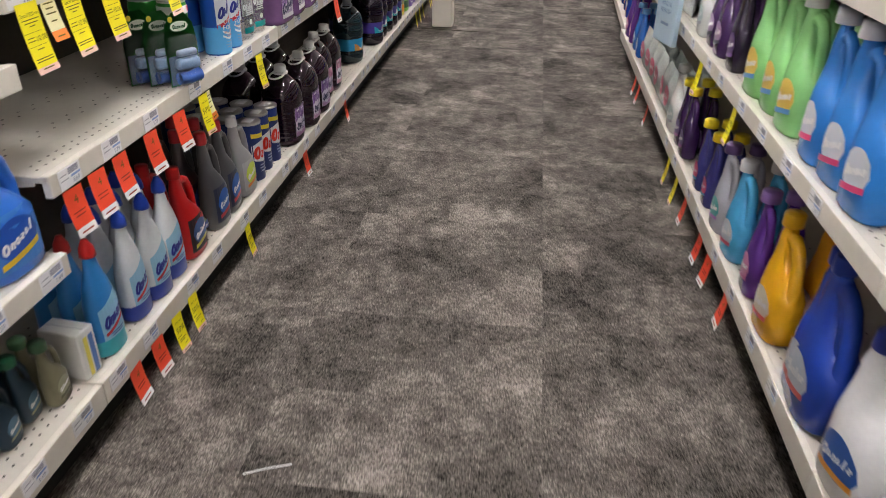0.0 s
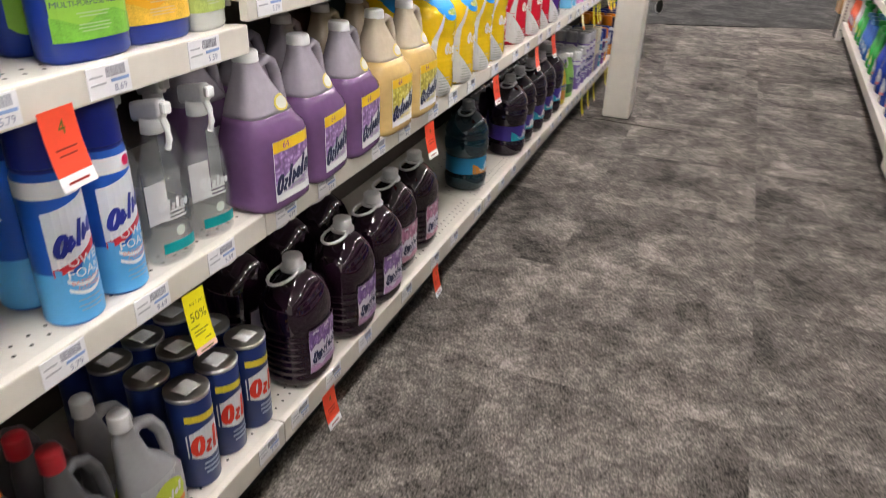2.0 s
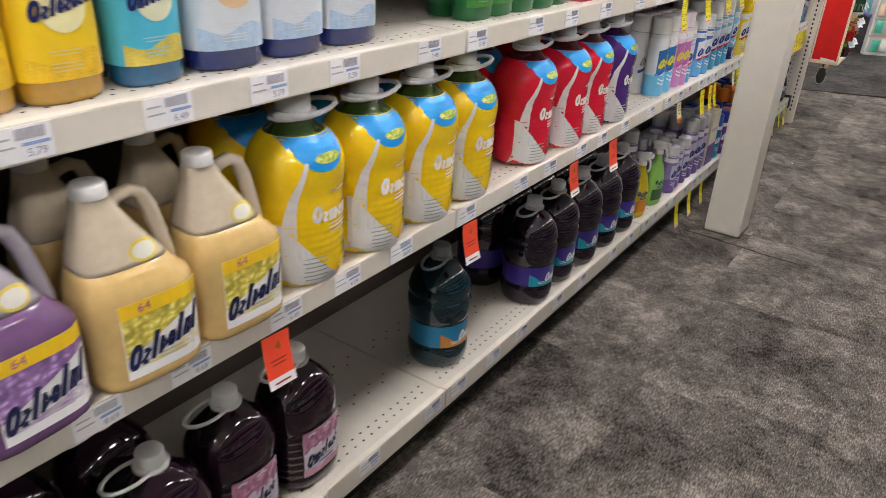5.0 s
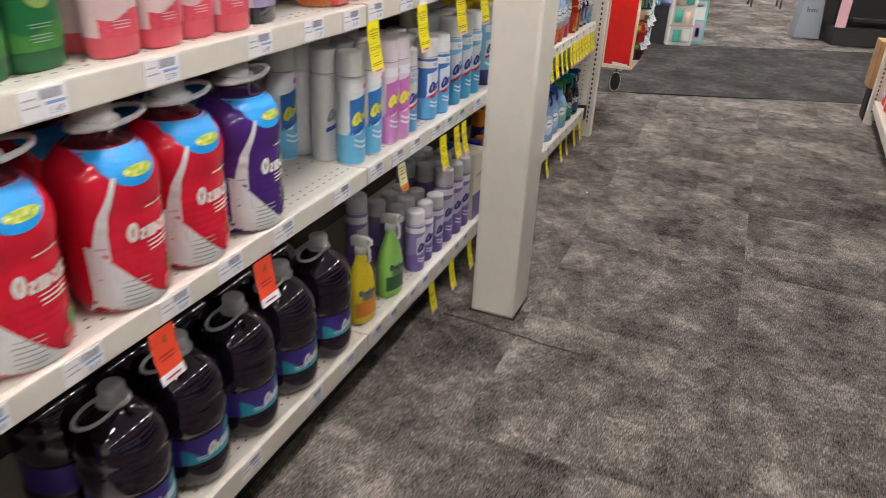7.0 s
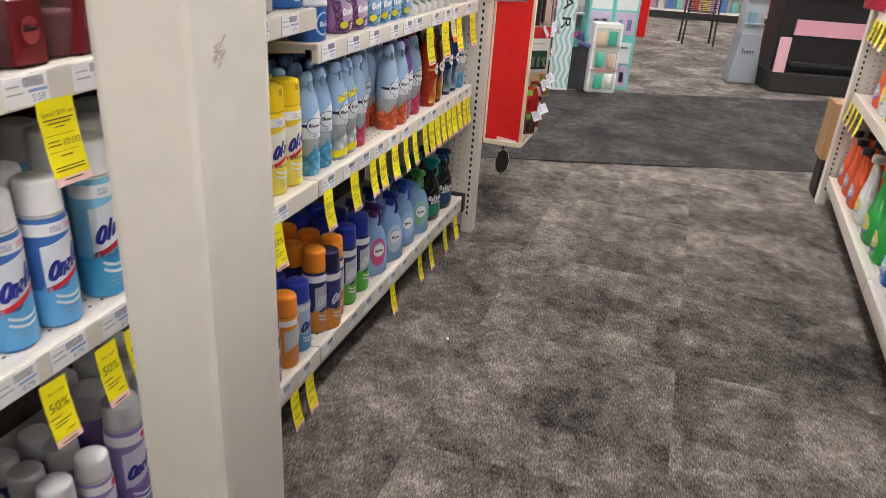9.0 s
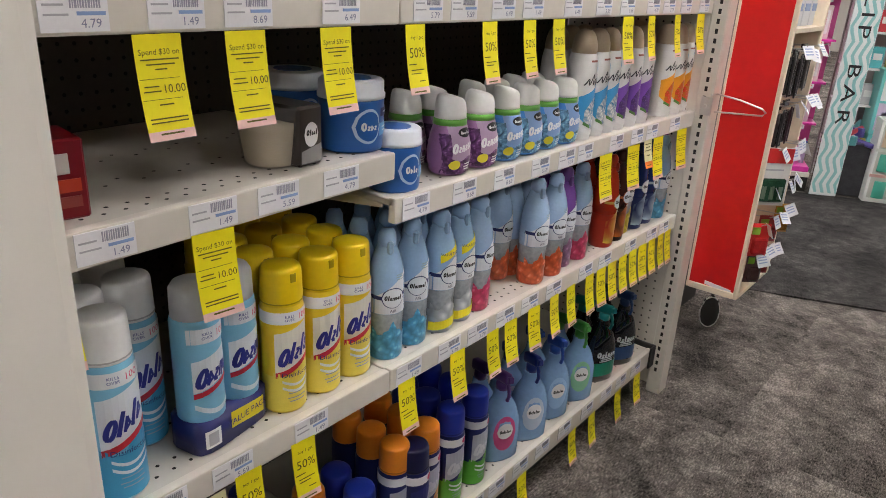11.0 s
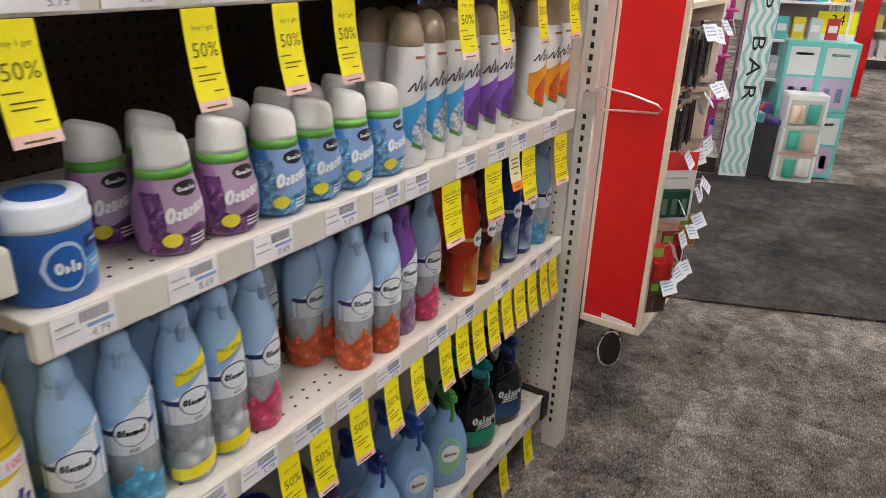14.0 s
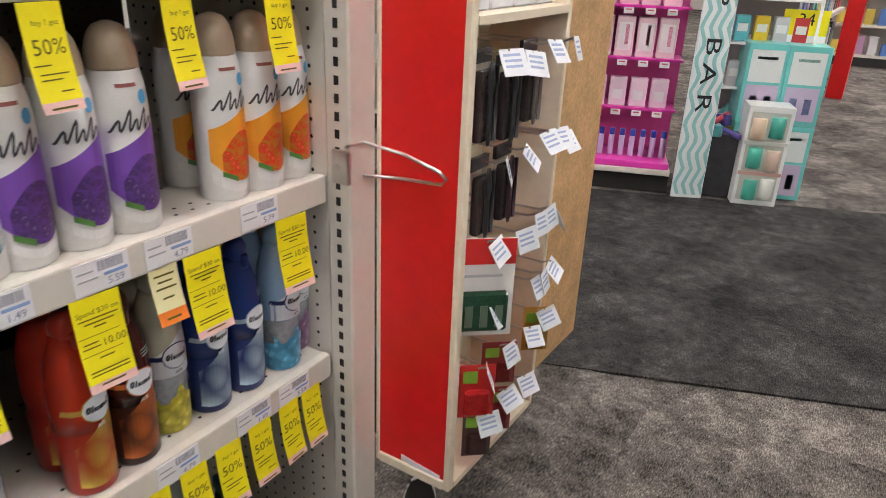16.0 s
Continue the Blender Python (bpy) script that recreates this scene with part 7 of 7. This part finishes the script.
BLK, RDC, AMB = (0.025, 0.023, 0.025), (0.62, 0.03, 0.03), (0.55, 0.30, 0.05)
for row, (z, spots) in enumerate((
        (1.09, ((0, BLK, 0.125, 0.05, "tool", "black haircare tools on clear card"), (1, BLK, 0.125, 0.05, "tool", "black haircare tools on clear card"), (2, (0.14, 0.12, 0.11), 0.12, 0.05, "tool", "grey haircare tools on clear card"), (3, BLK, 0, 0, "", ""))),
        (0.945, ((0, BLK, 0.115, 0.05, "tool", "dark combs on a clear card"), (1, (0.05, 0.02, 0.03), 0.115, 0.05, "tool", "dark combs on a clear card"), (2, BLK, 0, 0, "", ""), (2.5, BLK, 0, 0, "", ""), (3, BLK, 0, 0, "", ""))),
        (0.81, ((0, RDC, 0.155, 0.095, "kit", "white sewing kit card with red header, green window"), (1.3, BLK, 0, 0, "", ""), (2, BLK, 0, 0, "", ""), (2.5, BLK, 0, 0, "", ""), (3, BLK, 0, 0, "", ""))),
        (0.70, ((0, BLK, 0, 0, "", ""), (2, BLK, 0, 0, "", ""), (2.4, BLK, 0, 0, "", ""), (2.9, BLK, 0, 0, "", ""))),
        (0.60, ((0, RDC, 0.09, 0.06, "pack", "red carded notions with green badge"), (1, (0.30, 0.04, 0.04), 0.07, 0.06, "pack", "dark red carded notions"), (2.2, BLK, 0, 0, "", ""), (3, AMB, 0.08, 0.05, "pack", "amber carded notions in clear pack"))),
        (0.50, ((0, (0.10, 0.05, 0.05), 0.08, 0.05, "pack", "small dark carded notions"), (1, (0.4, 0.05, 0.05), 0.08, 0.05, "pack", "small red carded notions"), (2, BLK, 0, 0, "", ""))))):
    for k, col, hh, w, kd, lab in spots:
        peg_pack(RY0 + 0.052 + k * 0.072 + 0.01 * (row % 2), z + rnd.uniform(-0.008, 0.008), col, hh, w, lab, kd)
# top tray goods of the rack
tray = carton(0.07, 0.05, 0.09, (0.66, 0.68, 0.72), "small white carton with blue print", "tray cartons", ((0, 0.05, 0.05, 0.02, (0.2, 0.3, 0.55)),))
for k in range(4):
    put(tray, -1.09, RY0 + 0.06 + 0.075 * k, 1.1475)
brush = empty("hair_brush", "black oval brush hanging under the side rack", "brush")
b_ = turned(rounded([(0, 0.004), (0.02, 0.024), (0.06, 0.03), (0.095, 0.022), (0.11, 0.006)], 2), 0.4, 2, seg=16)
part("head", b_, mat("brush_dark", (0.02, 0.018, 0.017), 0.6), brush, "", True)
part("rim", tube([(0.002, 0.029 * math.sin(a) * (1 if math.cos(a) < 0 else 0.9), 0.056 + 0.05 * math.cos(a)) for a in (math.tau * k / 20 for k in range(20))], 0.0032, 6, True), plastic(0.62, 0.60, 0.58), brush, "pale rim")
part("stem", tube([(0, 0, 0.108), (0, 0, 0.135)], 0.005, 6), KICK, brush)
part("red_back", box(-0.016, -0.012, 0.02, -0.011, 0.022, 0.09, 0.002), plastic(0.5, 0.04, 0.06), brush, "red backing")
brush.matrix_basis = pose(-1.11, 8.63, RZ0 - 0.13, 0, 0, -60)

# end-of-run display behind the rack
endcap = empty("cardboard_display", "tall cardboard end display, tan edge and grey face", "display stand")
part("side_wall", box(-1.52, 9.03, 0.27, -1.155, 9.42, 1.9, 0.004), mat("grey_board", (0.30, 0.28, 0.27), 0.6, var=0.08, scale=6), endcap)
part("printed_edge", box(-1.155, 9.03, 0.27, -1.147, 9.42, 1.9), mat("tan_print", (0.62, 0.38, 0.18), 0.5, var=0.3, scale=14), endcap, "printed tan edge")
part("plinth", box(-1.60, 9.03, 0.0, -1.40, 9.40, 0.268, 0.003), KICK, endcap)

# ---- across the cross aisle ----
def slab(corners, z0, z1):
    bm = bmesh.new()
    lo = [bm.verts.new((x, y, z0)) for x, y in corners]
    hi = [bm.verts.new((x, y, z1)) for x, y in corners]
    bm.faces.new(lo[::-1]), bm.faces.new(hi)
    n = len(corners)
    for i in range(n):
        bm.faces.new((lo[i], lo[(i + 1) % n], hi[(i + 1) % n], hi[i]))
    return bm


SK = 0.40
near = lambda x: 9.62 + SK * (x + 1.3)
far = lambda x: 11.53 + 0.44 * (x + 1.5)
tagged(part("carpet_strip", slab([(-6, near(-6)), (6, near(6)), (6, far(6)), (-6, far(-6))], -0.004, 0.0035), CARPET_DARK), "charcoal carpet strip laid askew along the cross aisle", "carpet", kind="structure")

ASKEW = math.degrees(math.atan(SK))


def askew(x, y, z=0.0, extra=0.0):
    return pose(x, y, z, 0, 0, ASKEW + extra)


pinkm = print_ink(0.72, 0.10, 0.36)
hot = print_ink(0.75, 0.05, 0.42)
lipst = empty("cosmetics_display", "hot pink cosmetics display bay with boxed goods and wavy side sign", "display stand")
BAYW = 0.95
part("back", box(-BAYW, 0.30, 0.1, 0, 0.32, 1.9), pinkm, lipst, "pink back panel")
part("plinth", box(-BAYW, 0.02, 0, 0, 0.32, 0.10), KICK, lipst)
part("base_tray", box(-BAYW, -0.01, 0.10, 0, 0.30, 0.13, 0.003), LIP, lipst)
part("pink_tray", box(-BAYW + 0.01, 0.0, 0.131, -0.01, 0.28, 0.165, 0.004), hot, lipst)
for z in (0.42, 0.68, 0.94, 1.2):
    part("shelf", box(-BAYW + 0.01, 0.1, z, -0.01, 0.30, z + 0.012), hot, lipst)
part("side_panel", box(-BAYW - 0.02, -0.01, 0.0, -BAYW, 0.32, 1.9), print_ink(0.12, 0.08, 0.4), lipst, "blue-violet side panel")
lipst.matrix_basis = askew(-1.50, 11.56)


def askew_put(made, lx, ly, z, turn=-90.0, origin=(-1.50, 11.56)):
    m = askew(*origin) @ pose(lx, ly, z, 0, 0, turn)
    ob, _ = made
    if ob.name not in USED:
        USED.add(ob.name)
        ob.matrix_basis = m
    else:
        copy_thing(ob, m)


pk = carton(0.092, 0.05, 0.20, (0.78, 0.58, 0.62), "pale pink boxed cosmetic with rose picture", "pink boxes", ((0, 0.10, 0.07, 0.14, (0.82, 0.76, 0.78)), (0.01, 0.11, 0.018, 0.10, (0.72, 0.22, 0.36))))
pk2 = carton(0.088, 0.05, 0.15, (0.76, 0.56, 0.66), "small pink and white boxed cosmetic", "pink boxes", ((0, 0.06, 0.05, 0.05, (0.75, 0.7, 0.72)),))
flagm = carton(0.05, 0.004, 0.03, (0.74, 0.74, 0.75), "white shelf price flag on pink shelf", "pink shelf flags", ((0, 0.02, 0.03, 0.006, (0.6, 0.1, 0.15)),))
for k in range(8):
    lx = -BAYW + 0.09 + k * 0.108
    askew_put(pk2, lx, 0.16, 0.432)
    askew_put(pk, lx, 0.16, 0.692)
    askew_put(pk, lx, 0.16, 0.952)
    askew_put(pk, lx, 0.16, 1.212)
    for z in (0.39, 0.65, 0.91, 1.17):
        askew_put(flagm, lx, 0.09, z)
tube_b = cap_form(0.015, 0.0, 0.11)
tb = empty("cosmetic_bottle", "small pale violet bottle with blue cap", "bottle", "small violet bottles")
part("body", tube_b, print_ink(0.55, 0.45, 0.66), tb, "", True)
part("cap", cap_form(0.014, 0.11, 0.145), plastic(0.03, 0.06, 0.4), tb, "", True)
for k in range(16):
    askew_put((tb, 0), -BAYW + 0.08 + k * 0.055, 0.12, 0.1655)

sign = empty("display_sign", "tall white side sign with aqua wave lines and black lettering", "sign")
SW, SH = 0.16, 1.75
part("board", box(-SW / 2, -0.006, 0.0, SW / 2, 0.006, SH, 0.002), print_ink(0.76, 0.80, 0.80), sign)
AQ = print_ink(0.30, 0.58, 0.58)
for off in (-0.055, -0.012, 0.031, 0.074):
    bm = bmesh.new()
    n = 60
    prev = None
    for i in range(n + 1):
        z = 0.02 + (SH - 0.04) * i / n
        c = off + 0.016 * (2 * abs((z / 0.16) % 1.0 - 0.5) * 2 - 1)
        cur = [bm.verts.new((max(-SW / 2 + 0.003, min(SW / 2 - 0.003, c + s)), -0.0068, z)) for s in (-0.010, 0.010)]
        if prev:
            bm.faces.new((prev[0], prev[1], cur[1], cur[0]))
        prev = cur
    part("wave_line", bm, AQ, sign)
for ch, z in (("L", 1.20), ("I", 1.115), ("P", 1.02), ("B", 0.79), ("A", 0.655), ("R", 0.51)):
    glyph = letters(ch, 0.062)
    for v in glyph.verts:
        v.co = Vector((v.co.y * 1.2, -0.0085, z - v.co.x * 1.9))
    part("letter", glyph, BLACK, sign, "black letter reading down the board")
sign.matrix_basis = askew(-1.40, 11.57, 0.0, 6)

# bins and boxed gift sets beside the sign
binn = empty("dump_bin", "clear plastic bin of mixed small goods", "bin")
part("tub", box(-0.13, -0.10, 0.0, 0.13, 0.18, 0.34, 0.01, 2), mat("smoke_plastic", (0.05, 0.05, 0.055), 0.2, var=0.3), binn)
part("rim", box(-0.135, -0.105, 0.335, 0.135, 0.185, 0.35, 0.004), mat("smoke_plastic", (0.10, 0.09, 0.15), 0.2), binn)
binn.matrix_basis = askew(-1.36, 11.76)
for k in range(14):
    g = [cap_form(0.016, 0, 0.14), box(-0.02, -0.03, 0, 0.02, 0.03, 0.10, 0.006)][k % 2]
    o = tagged(part("small_pack", g, print_ink(*[(0.5, 0.4, 0.1), (0.1, 0.08, 0.3), (0.6, 0.6, 0.62), (0.1, 0.35, 0.35), (0.5, 0.08, 0.1)][k % 5]), None, "", k % 2 == 0), "small packaged item lying in a bin", "pack", "mixed bin goods")
    o.matrix_basis = askew(-1.36, 11.76) @ pose(rnd.uniform(-0.09, 0.09), rnd.uniform(-0.06, 0.12), 0.352 + 0.02 * (k % 3), 80 + rnd.uniform(-15, 15), 0, rnd.uniform(0, 180))

fixture = empty("wire_shelf_display", "white wire shelf display with mixed colourful goods", "display stand")
for z in (0.55, 0.78, 1.0, 1.22):
    part("shelf", box(-0.15, 0.2, z, 0.35, 0.62, z + 0.012), TRIM, fixture)
for x, y in ((-0.15, 0.2), (0.34, 0.2), (-0.15, 0.61), (0.34, 0.61)):
    part("post", box(x, y, 0.0, x + 0.012, y + 0.012, 1.6), TRIM, fixture)
part("back", box(-0.16, 0.63, 0, 0.36, 0.64, 1.6), mat("grey_board", (0.30, 0.28, 0.27), 0.6), fixture)
fixture.matrix_basis = askew(-1.24, 11.65)
mini = [carton(0.07, 0.05, 0.13, c, "small %s packaged item on wire shelf" % n, "wire shelf goods", ((0, 0.07, 0.05, 0.04, (0.7, 0.7, 0.68)),)) for n, c in (("yellow", (0.7, 0.5, 0.04)), ("blue", (0.06, 0.14, 0.5)), ("pale grey", (0.5, 0.5, 0.52)), ("aqua", (0.1, 0.42, 0.45)), ("red", (0.5, 0.04, 0.05)))]
for si, z in enumerate((0.562, 0.792, 1.012, 1.232)):
    for k in range(5):
        askew_put(mini[(k * 2 + si) % 5], -0.1 + k * 0.095, 0.27, z, -90, (-1.24, 11.65))

aqua = (0.16, 0.55, 0.52)
gift_a = carton(0.22, 0.15, 0.52, (0.74, 0.76, 0.74), "boxed gift set with clear front showing green bottles", "gift boxes", ((0, 0.26, 0.185, 0.46, (0.50, 0.52, 0.47)),))
for u, v, c in ((-0.06, 0.40, (0.66, 0.5, 0.36)), (0.05, 0.41, (0.06, 0.36, 0.28)), (-0.05, 0.25, (0.07, 0.40, 0.30)), (0.06, 0.24, (0.6, 0.45, 0.36)), (-0.04, 0.08, (0.06, 0.36, 0.27)), (0.06, 0.09, (0.66, 0.68, 0.62))):
    part("bottle", cap_form(0.038, -0.045, 0.06), plastic(*c), gift_a[0], "", True, at=(0.066, u * 0.8, v))
for v, c in ((0.165, (0.6, 0.36, 0.32)), (0.325, (0.6, 0.62, 0.58))):
    part("window_bar", box(0.07, -0.105, v, 0.083, 0.105, v + 0.018), print_ink(*c), gift_a[0])
gift_b = carton(0.20, 0.19, 0.40, aqua, "aqua boxed foot care set with white panel", "gift boxes", ((0, 0.29, 0.16, 0.16, (0.66, 0.70, 0.68)), (0, 0.11, 0.16, 0.17, (0.50, 0.42, 0.56)), (0.035, 0.10, 0.035, 0.08, (0.1, 0.14, 0.3)), (-0.035, 0.10, 0.035, 0.08, (0.12, 0.16, 0.32)), (0, 0.33, 0.1, 0.014, (0.05, 0.2, 0.16))))
put(gift_a, -1.105, 11.74, 0.0, ASKEW - 90)
put(gift_b, -1.02, 11.96, 0.0, ASKEW - 90)
put(gift_b, -1.20, 11.89, 0.0, ASKEW - 90)
put(gift_b, -1.02, 11.96, 0.4015, ASKEW - 90)
put(gift_b, -1.21, 11.89, 0.4015, ASKEW - 90)

ysign = empty("sale_sign", "yellow hanging sale sign with white foot", "sign")
part("board", box(-0.11, -0.003, 0.0, 0.11, 0.003, 0.16), YELLOW, ysign)
part("foot", box(-0.11, -0.0045, 0.0, 0.11, -0.0032, 0.035), PAPER, ysign)
flat = letters("34", 0.06)
for v in flat.verts:
    v.co = Vector((v.co.x, -0.0048, 0.11 + v.co.y))
part("lettering", flat, BLACK, ysign)
ysign.matrix_basis = askew(-1.06, 12.0, 0.8025)
part("stem", tube([(0, 0.004, 0.0), (0, 0.004, 0.02)], 0.004), TRIM, ysign)

# black and pink make-up fixture and its neighbours
fx = empty("makeup_fixture", "black make-up fixture with pink header and pale trays", "display stand")
part("plinth", box(0, 0, 0, 1.25, 0.5, 0.16, 0.004), KICK, fx)
part("carcass", box(0.02, 0.12, 0.16, 1.25, 0.5, 1.7, 0.004), mat("black_laminate", (0.016, 0.015, 0.016), 0.35, var=0.2), fx)
part("tray", box(0.16, 0.02, 0.22, 1.22, 0.12, 0.245), mat("black_laminate", (0.03, 0.03, 0.032), 0.3), fx)
part("pink_panel", box(0.14, 0.095, 0.46, 0.9, 0.115, 0.585, 0.003), print_ink(0.72, 0.36, 0.44), fx, "pink header panel")
part("pink_side", box(0.0, -0.02, 0.165, 0.09, 0.0, 0.45, 0.003), print_ink(0.72, 0.42, 0.47), fx, "pale pink side card")
for k in range(3):
    part("display_box", box(0.2 + k * 0.22, 0.05, 0.78, 0.38 + k * 0.22, 0.119, 0.95, 0.003), print_ink(0.72, 0.45, 0.48), fx)
fx.matrix_basis = askew(0.22, 12.66, 0, -8)
hers = empty("product_stand", "grey flared cardboard stand with lettering and small goods", "display stand")
bm = box(-0.125, -0.1, 0, 0.125, 0.1, 0.42, 0.003)
for v in bm.verts:
    if v.co.z > 0.3:
        v.co.x *= 0.7
part("base", bm, print_ink(0.34, 0.38, 0.42), hers)
part("tower", box(-0.085, -0.08, 0.42, 0.085, 0.1, 1.3, 0.003), print_ink(0.40, 0.44, 0.48), hers)
stroke = bmesh.new()
for x, hh in ((-0.052, 0.05), (-0.030, 0.028), (-0.008, 0.028), (0.014, 0.028), (0.036, 0.028)):
    join(stroke, box(x, -0.1014, 0.25, x + 0.008, -0.1002, 0.25 + hh))
    join(stroke, box(x + 0.008, -0.1014, 0.272, x + 0.016, -0.1002, 0.278))
part("wordmark", stroke, BLACK, hers)
for z in (0.5, 0.72, 0.95):
    part("shelf", box(-0.08, -0.12, z, 0.08, -0.07, z + 0.012), print_ink(0.5, 0.54, 0.58), hers)
    part("pack", box(-0.06, -0.115, z + 0.012, 0.0, -0.08, z + 0.1, 0.004), print_ink(0.2, 0.32, 0.42), hers)
hers.matrix_basis = askew(-0.01, 13.0, 0, -8)
stool = empty("wire_basket_stand", "black metal stand with wire basket", "stand")
for x, y in ((-0.16, -0.12), (0.16, -0.12), (-0.16, 0.12), (0.16, 0.12)):
    part("leg", tube([(x * 1.1, y * 1.1, 0), (x, y, 0.7)], 0.012, 6), KICK, stool)
for z in (0.38, 0.42, 0.46, 0.5):
    part("basket_wire", tube([(-0.15, -0.11, z), (0.15, -0.11, z), (0.15, 0.11, z), (-0.15, 0.11, z)], 0.004, 4, True), KICK, stool)
part("basket_floor", box(-0.15, -0.11, 0.36, 0.15, 0.11, 0.368), KICK, stool)
stool.matrix_basis = pose(-0.42, 15.2, 0, 0, 0, 10)
scarf = pouch((0.62, 0.05, 0.10), (0.7, 0.6, 0.6), "red and white soft toy pack hung at shelf end", "", 0.16, 0.13, 0.06)
put(scarf, 0.245, 9.63, 0.925, 200)

# far shelving beyond the cross aisle
def far_unit(x, y, w, turn, cols, label):
    u = empty("far_shelving", label, "shelving", "far shelving units")
    part("back", box(0, 0.3, 0, w, 0.34, 1.8), STEEL, u)
    part("plinth", box(0, 0, 0, w, 0.3, 0.1), KICK, u)
    for i in range(5):
        s = part("shelf", box(0, 0, 0.1 + i * 0.34, w, 0.3, 0.13 + i * 0.34), LIP, u)
    u.matrix_basis = pose(x, y, 0, 0, 0, turn)
    r3 = random.Random(int(x * 10 + y))
    for i in range(5):
        p = 0.05
        while p < w - 0.12:
            c = carton(0.09, 0.09, r3.uniform(0.12, 0.24), cols[r3.randrange(len(cols))], "packaged goods on far shelf", "far shelf goods")
            c[0].matrix_basis = pose(x, y, 0, 0, 0, turn) @ pose(p + 0.05, 0.08, 0.1305 + i * 0.34, 0, 0, -90)
            p += 0.12 + r3.uniform(0, 0.04)


COLS = ((0.5, 0.06, 0.06), (0.6, 0.6, 0.6), (0.1, 0.2, 0.5), (0.65, 0.5, 0.1), (0.15, 0.4, 0.35), (0.5, 0.3, 0.45), (0.05, 0.05, 0.06))
far_unit(-1.15, 12.6, 2.4, 90, COLS, "far shop shelving stocked with mixed goods")
far_unit(-1.9, 17.6, 3.2, 12, COLS, "far shop shelving stocked with mixed goods")
far_unit(-4.6, 11.2, 2.0, 24, COLS, "far shop shelving stocked with mixed goods")
part("red_post", box(-1.16, 15.3, 0, -1.02, 15.42, 2.2), RED, None)
tagged(bpy.data.objects["red_post"], "red end panel of far shelving", "panel")

# paper scrap on the carpet
scrap = tagged(part("paper_scrap", tube([(-0.94, 2.37, 0.002), (-0.90, 2.39, 0.0025), (-0.85, 2.41, 0.002)], 0.0016, 5), PAPER), "thin white paper sliver on the carpet", "litter")
tagged(part("paper_scrap", box(-1.02, 7.72, 0.0005, -1.012, 7.728, 0.002), PAPER), "tiny white paper scrap on the carpet", "litter")

# frayed seam where the carpet meets the column foot
seam = bmesh.new()
r4 = random.Random(11)
pts = [(-1.19 + 0.055 * k, 6.50 + r4.uniform(-0.008, 0.008) - 0.004 * k, 0.0012) for k in range(9)]
join(seam, tube(pts, 0.0022, 5))
for k in range(26):
    x, y, _ = pts[r4.randrange(9)]
    x += r4.uniform(-0.03, 0.03)
    join(seam, tube([(x, y, 0.001), (x + r4.uniform(-0.01, 0.01), y + r4.uniform(-0.02, 0.02), 0.0022)], 0.0009, 4))
tagged(part("carpet_fray", seam, mat("frayed_yarn", (0.045, 0.038, 0.03), 0.95, var=0.5, scale=60)), "dark frayed seam in the carpet by the column", "carpet seam", kind="stuff")

# carpet tiles, each a thin slab of its own
for i in range(5):
    for j in range(21):
        x, y = -1.57 + TS * (i + 0.5) + 0.01, 3.58 - 5 * TS + TS * (j + 0.5)
        if y + TS / 2 > 9.62 + 0.40 * (x - TS / 2 + 1.3) and y - TS / 2 > 9.2 + 0.4 * (x + 1.3):
            continue
        o = new("carpet_tile", tile_me)
        o.parent = floor
        o.location = (x, y, 0)
        o.rotation_euler = (0, 0, math.pi * rnd.choice((0, 0, 1)))
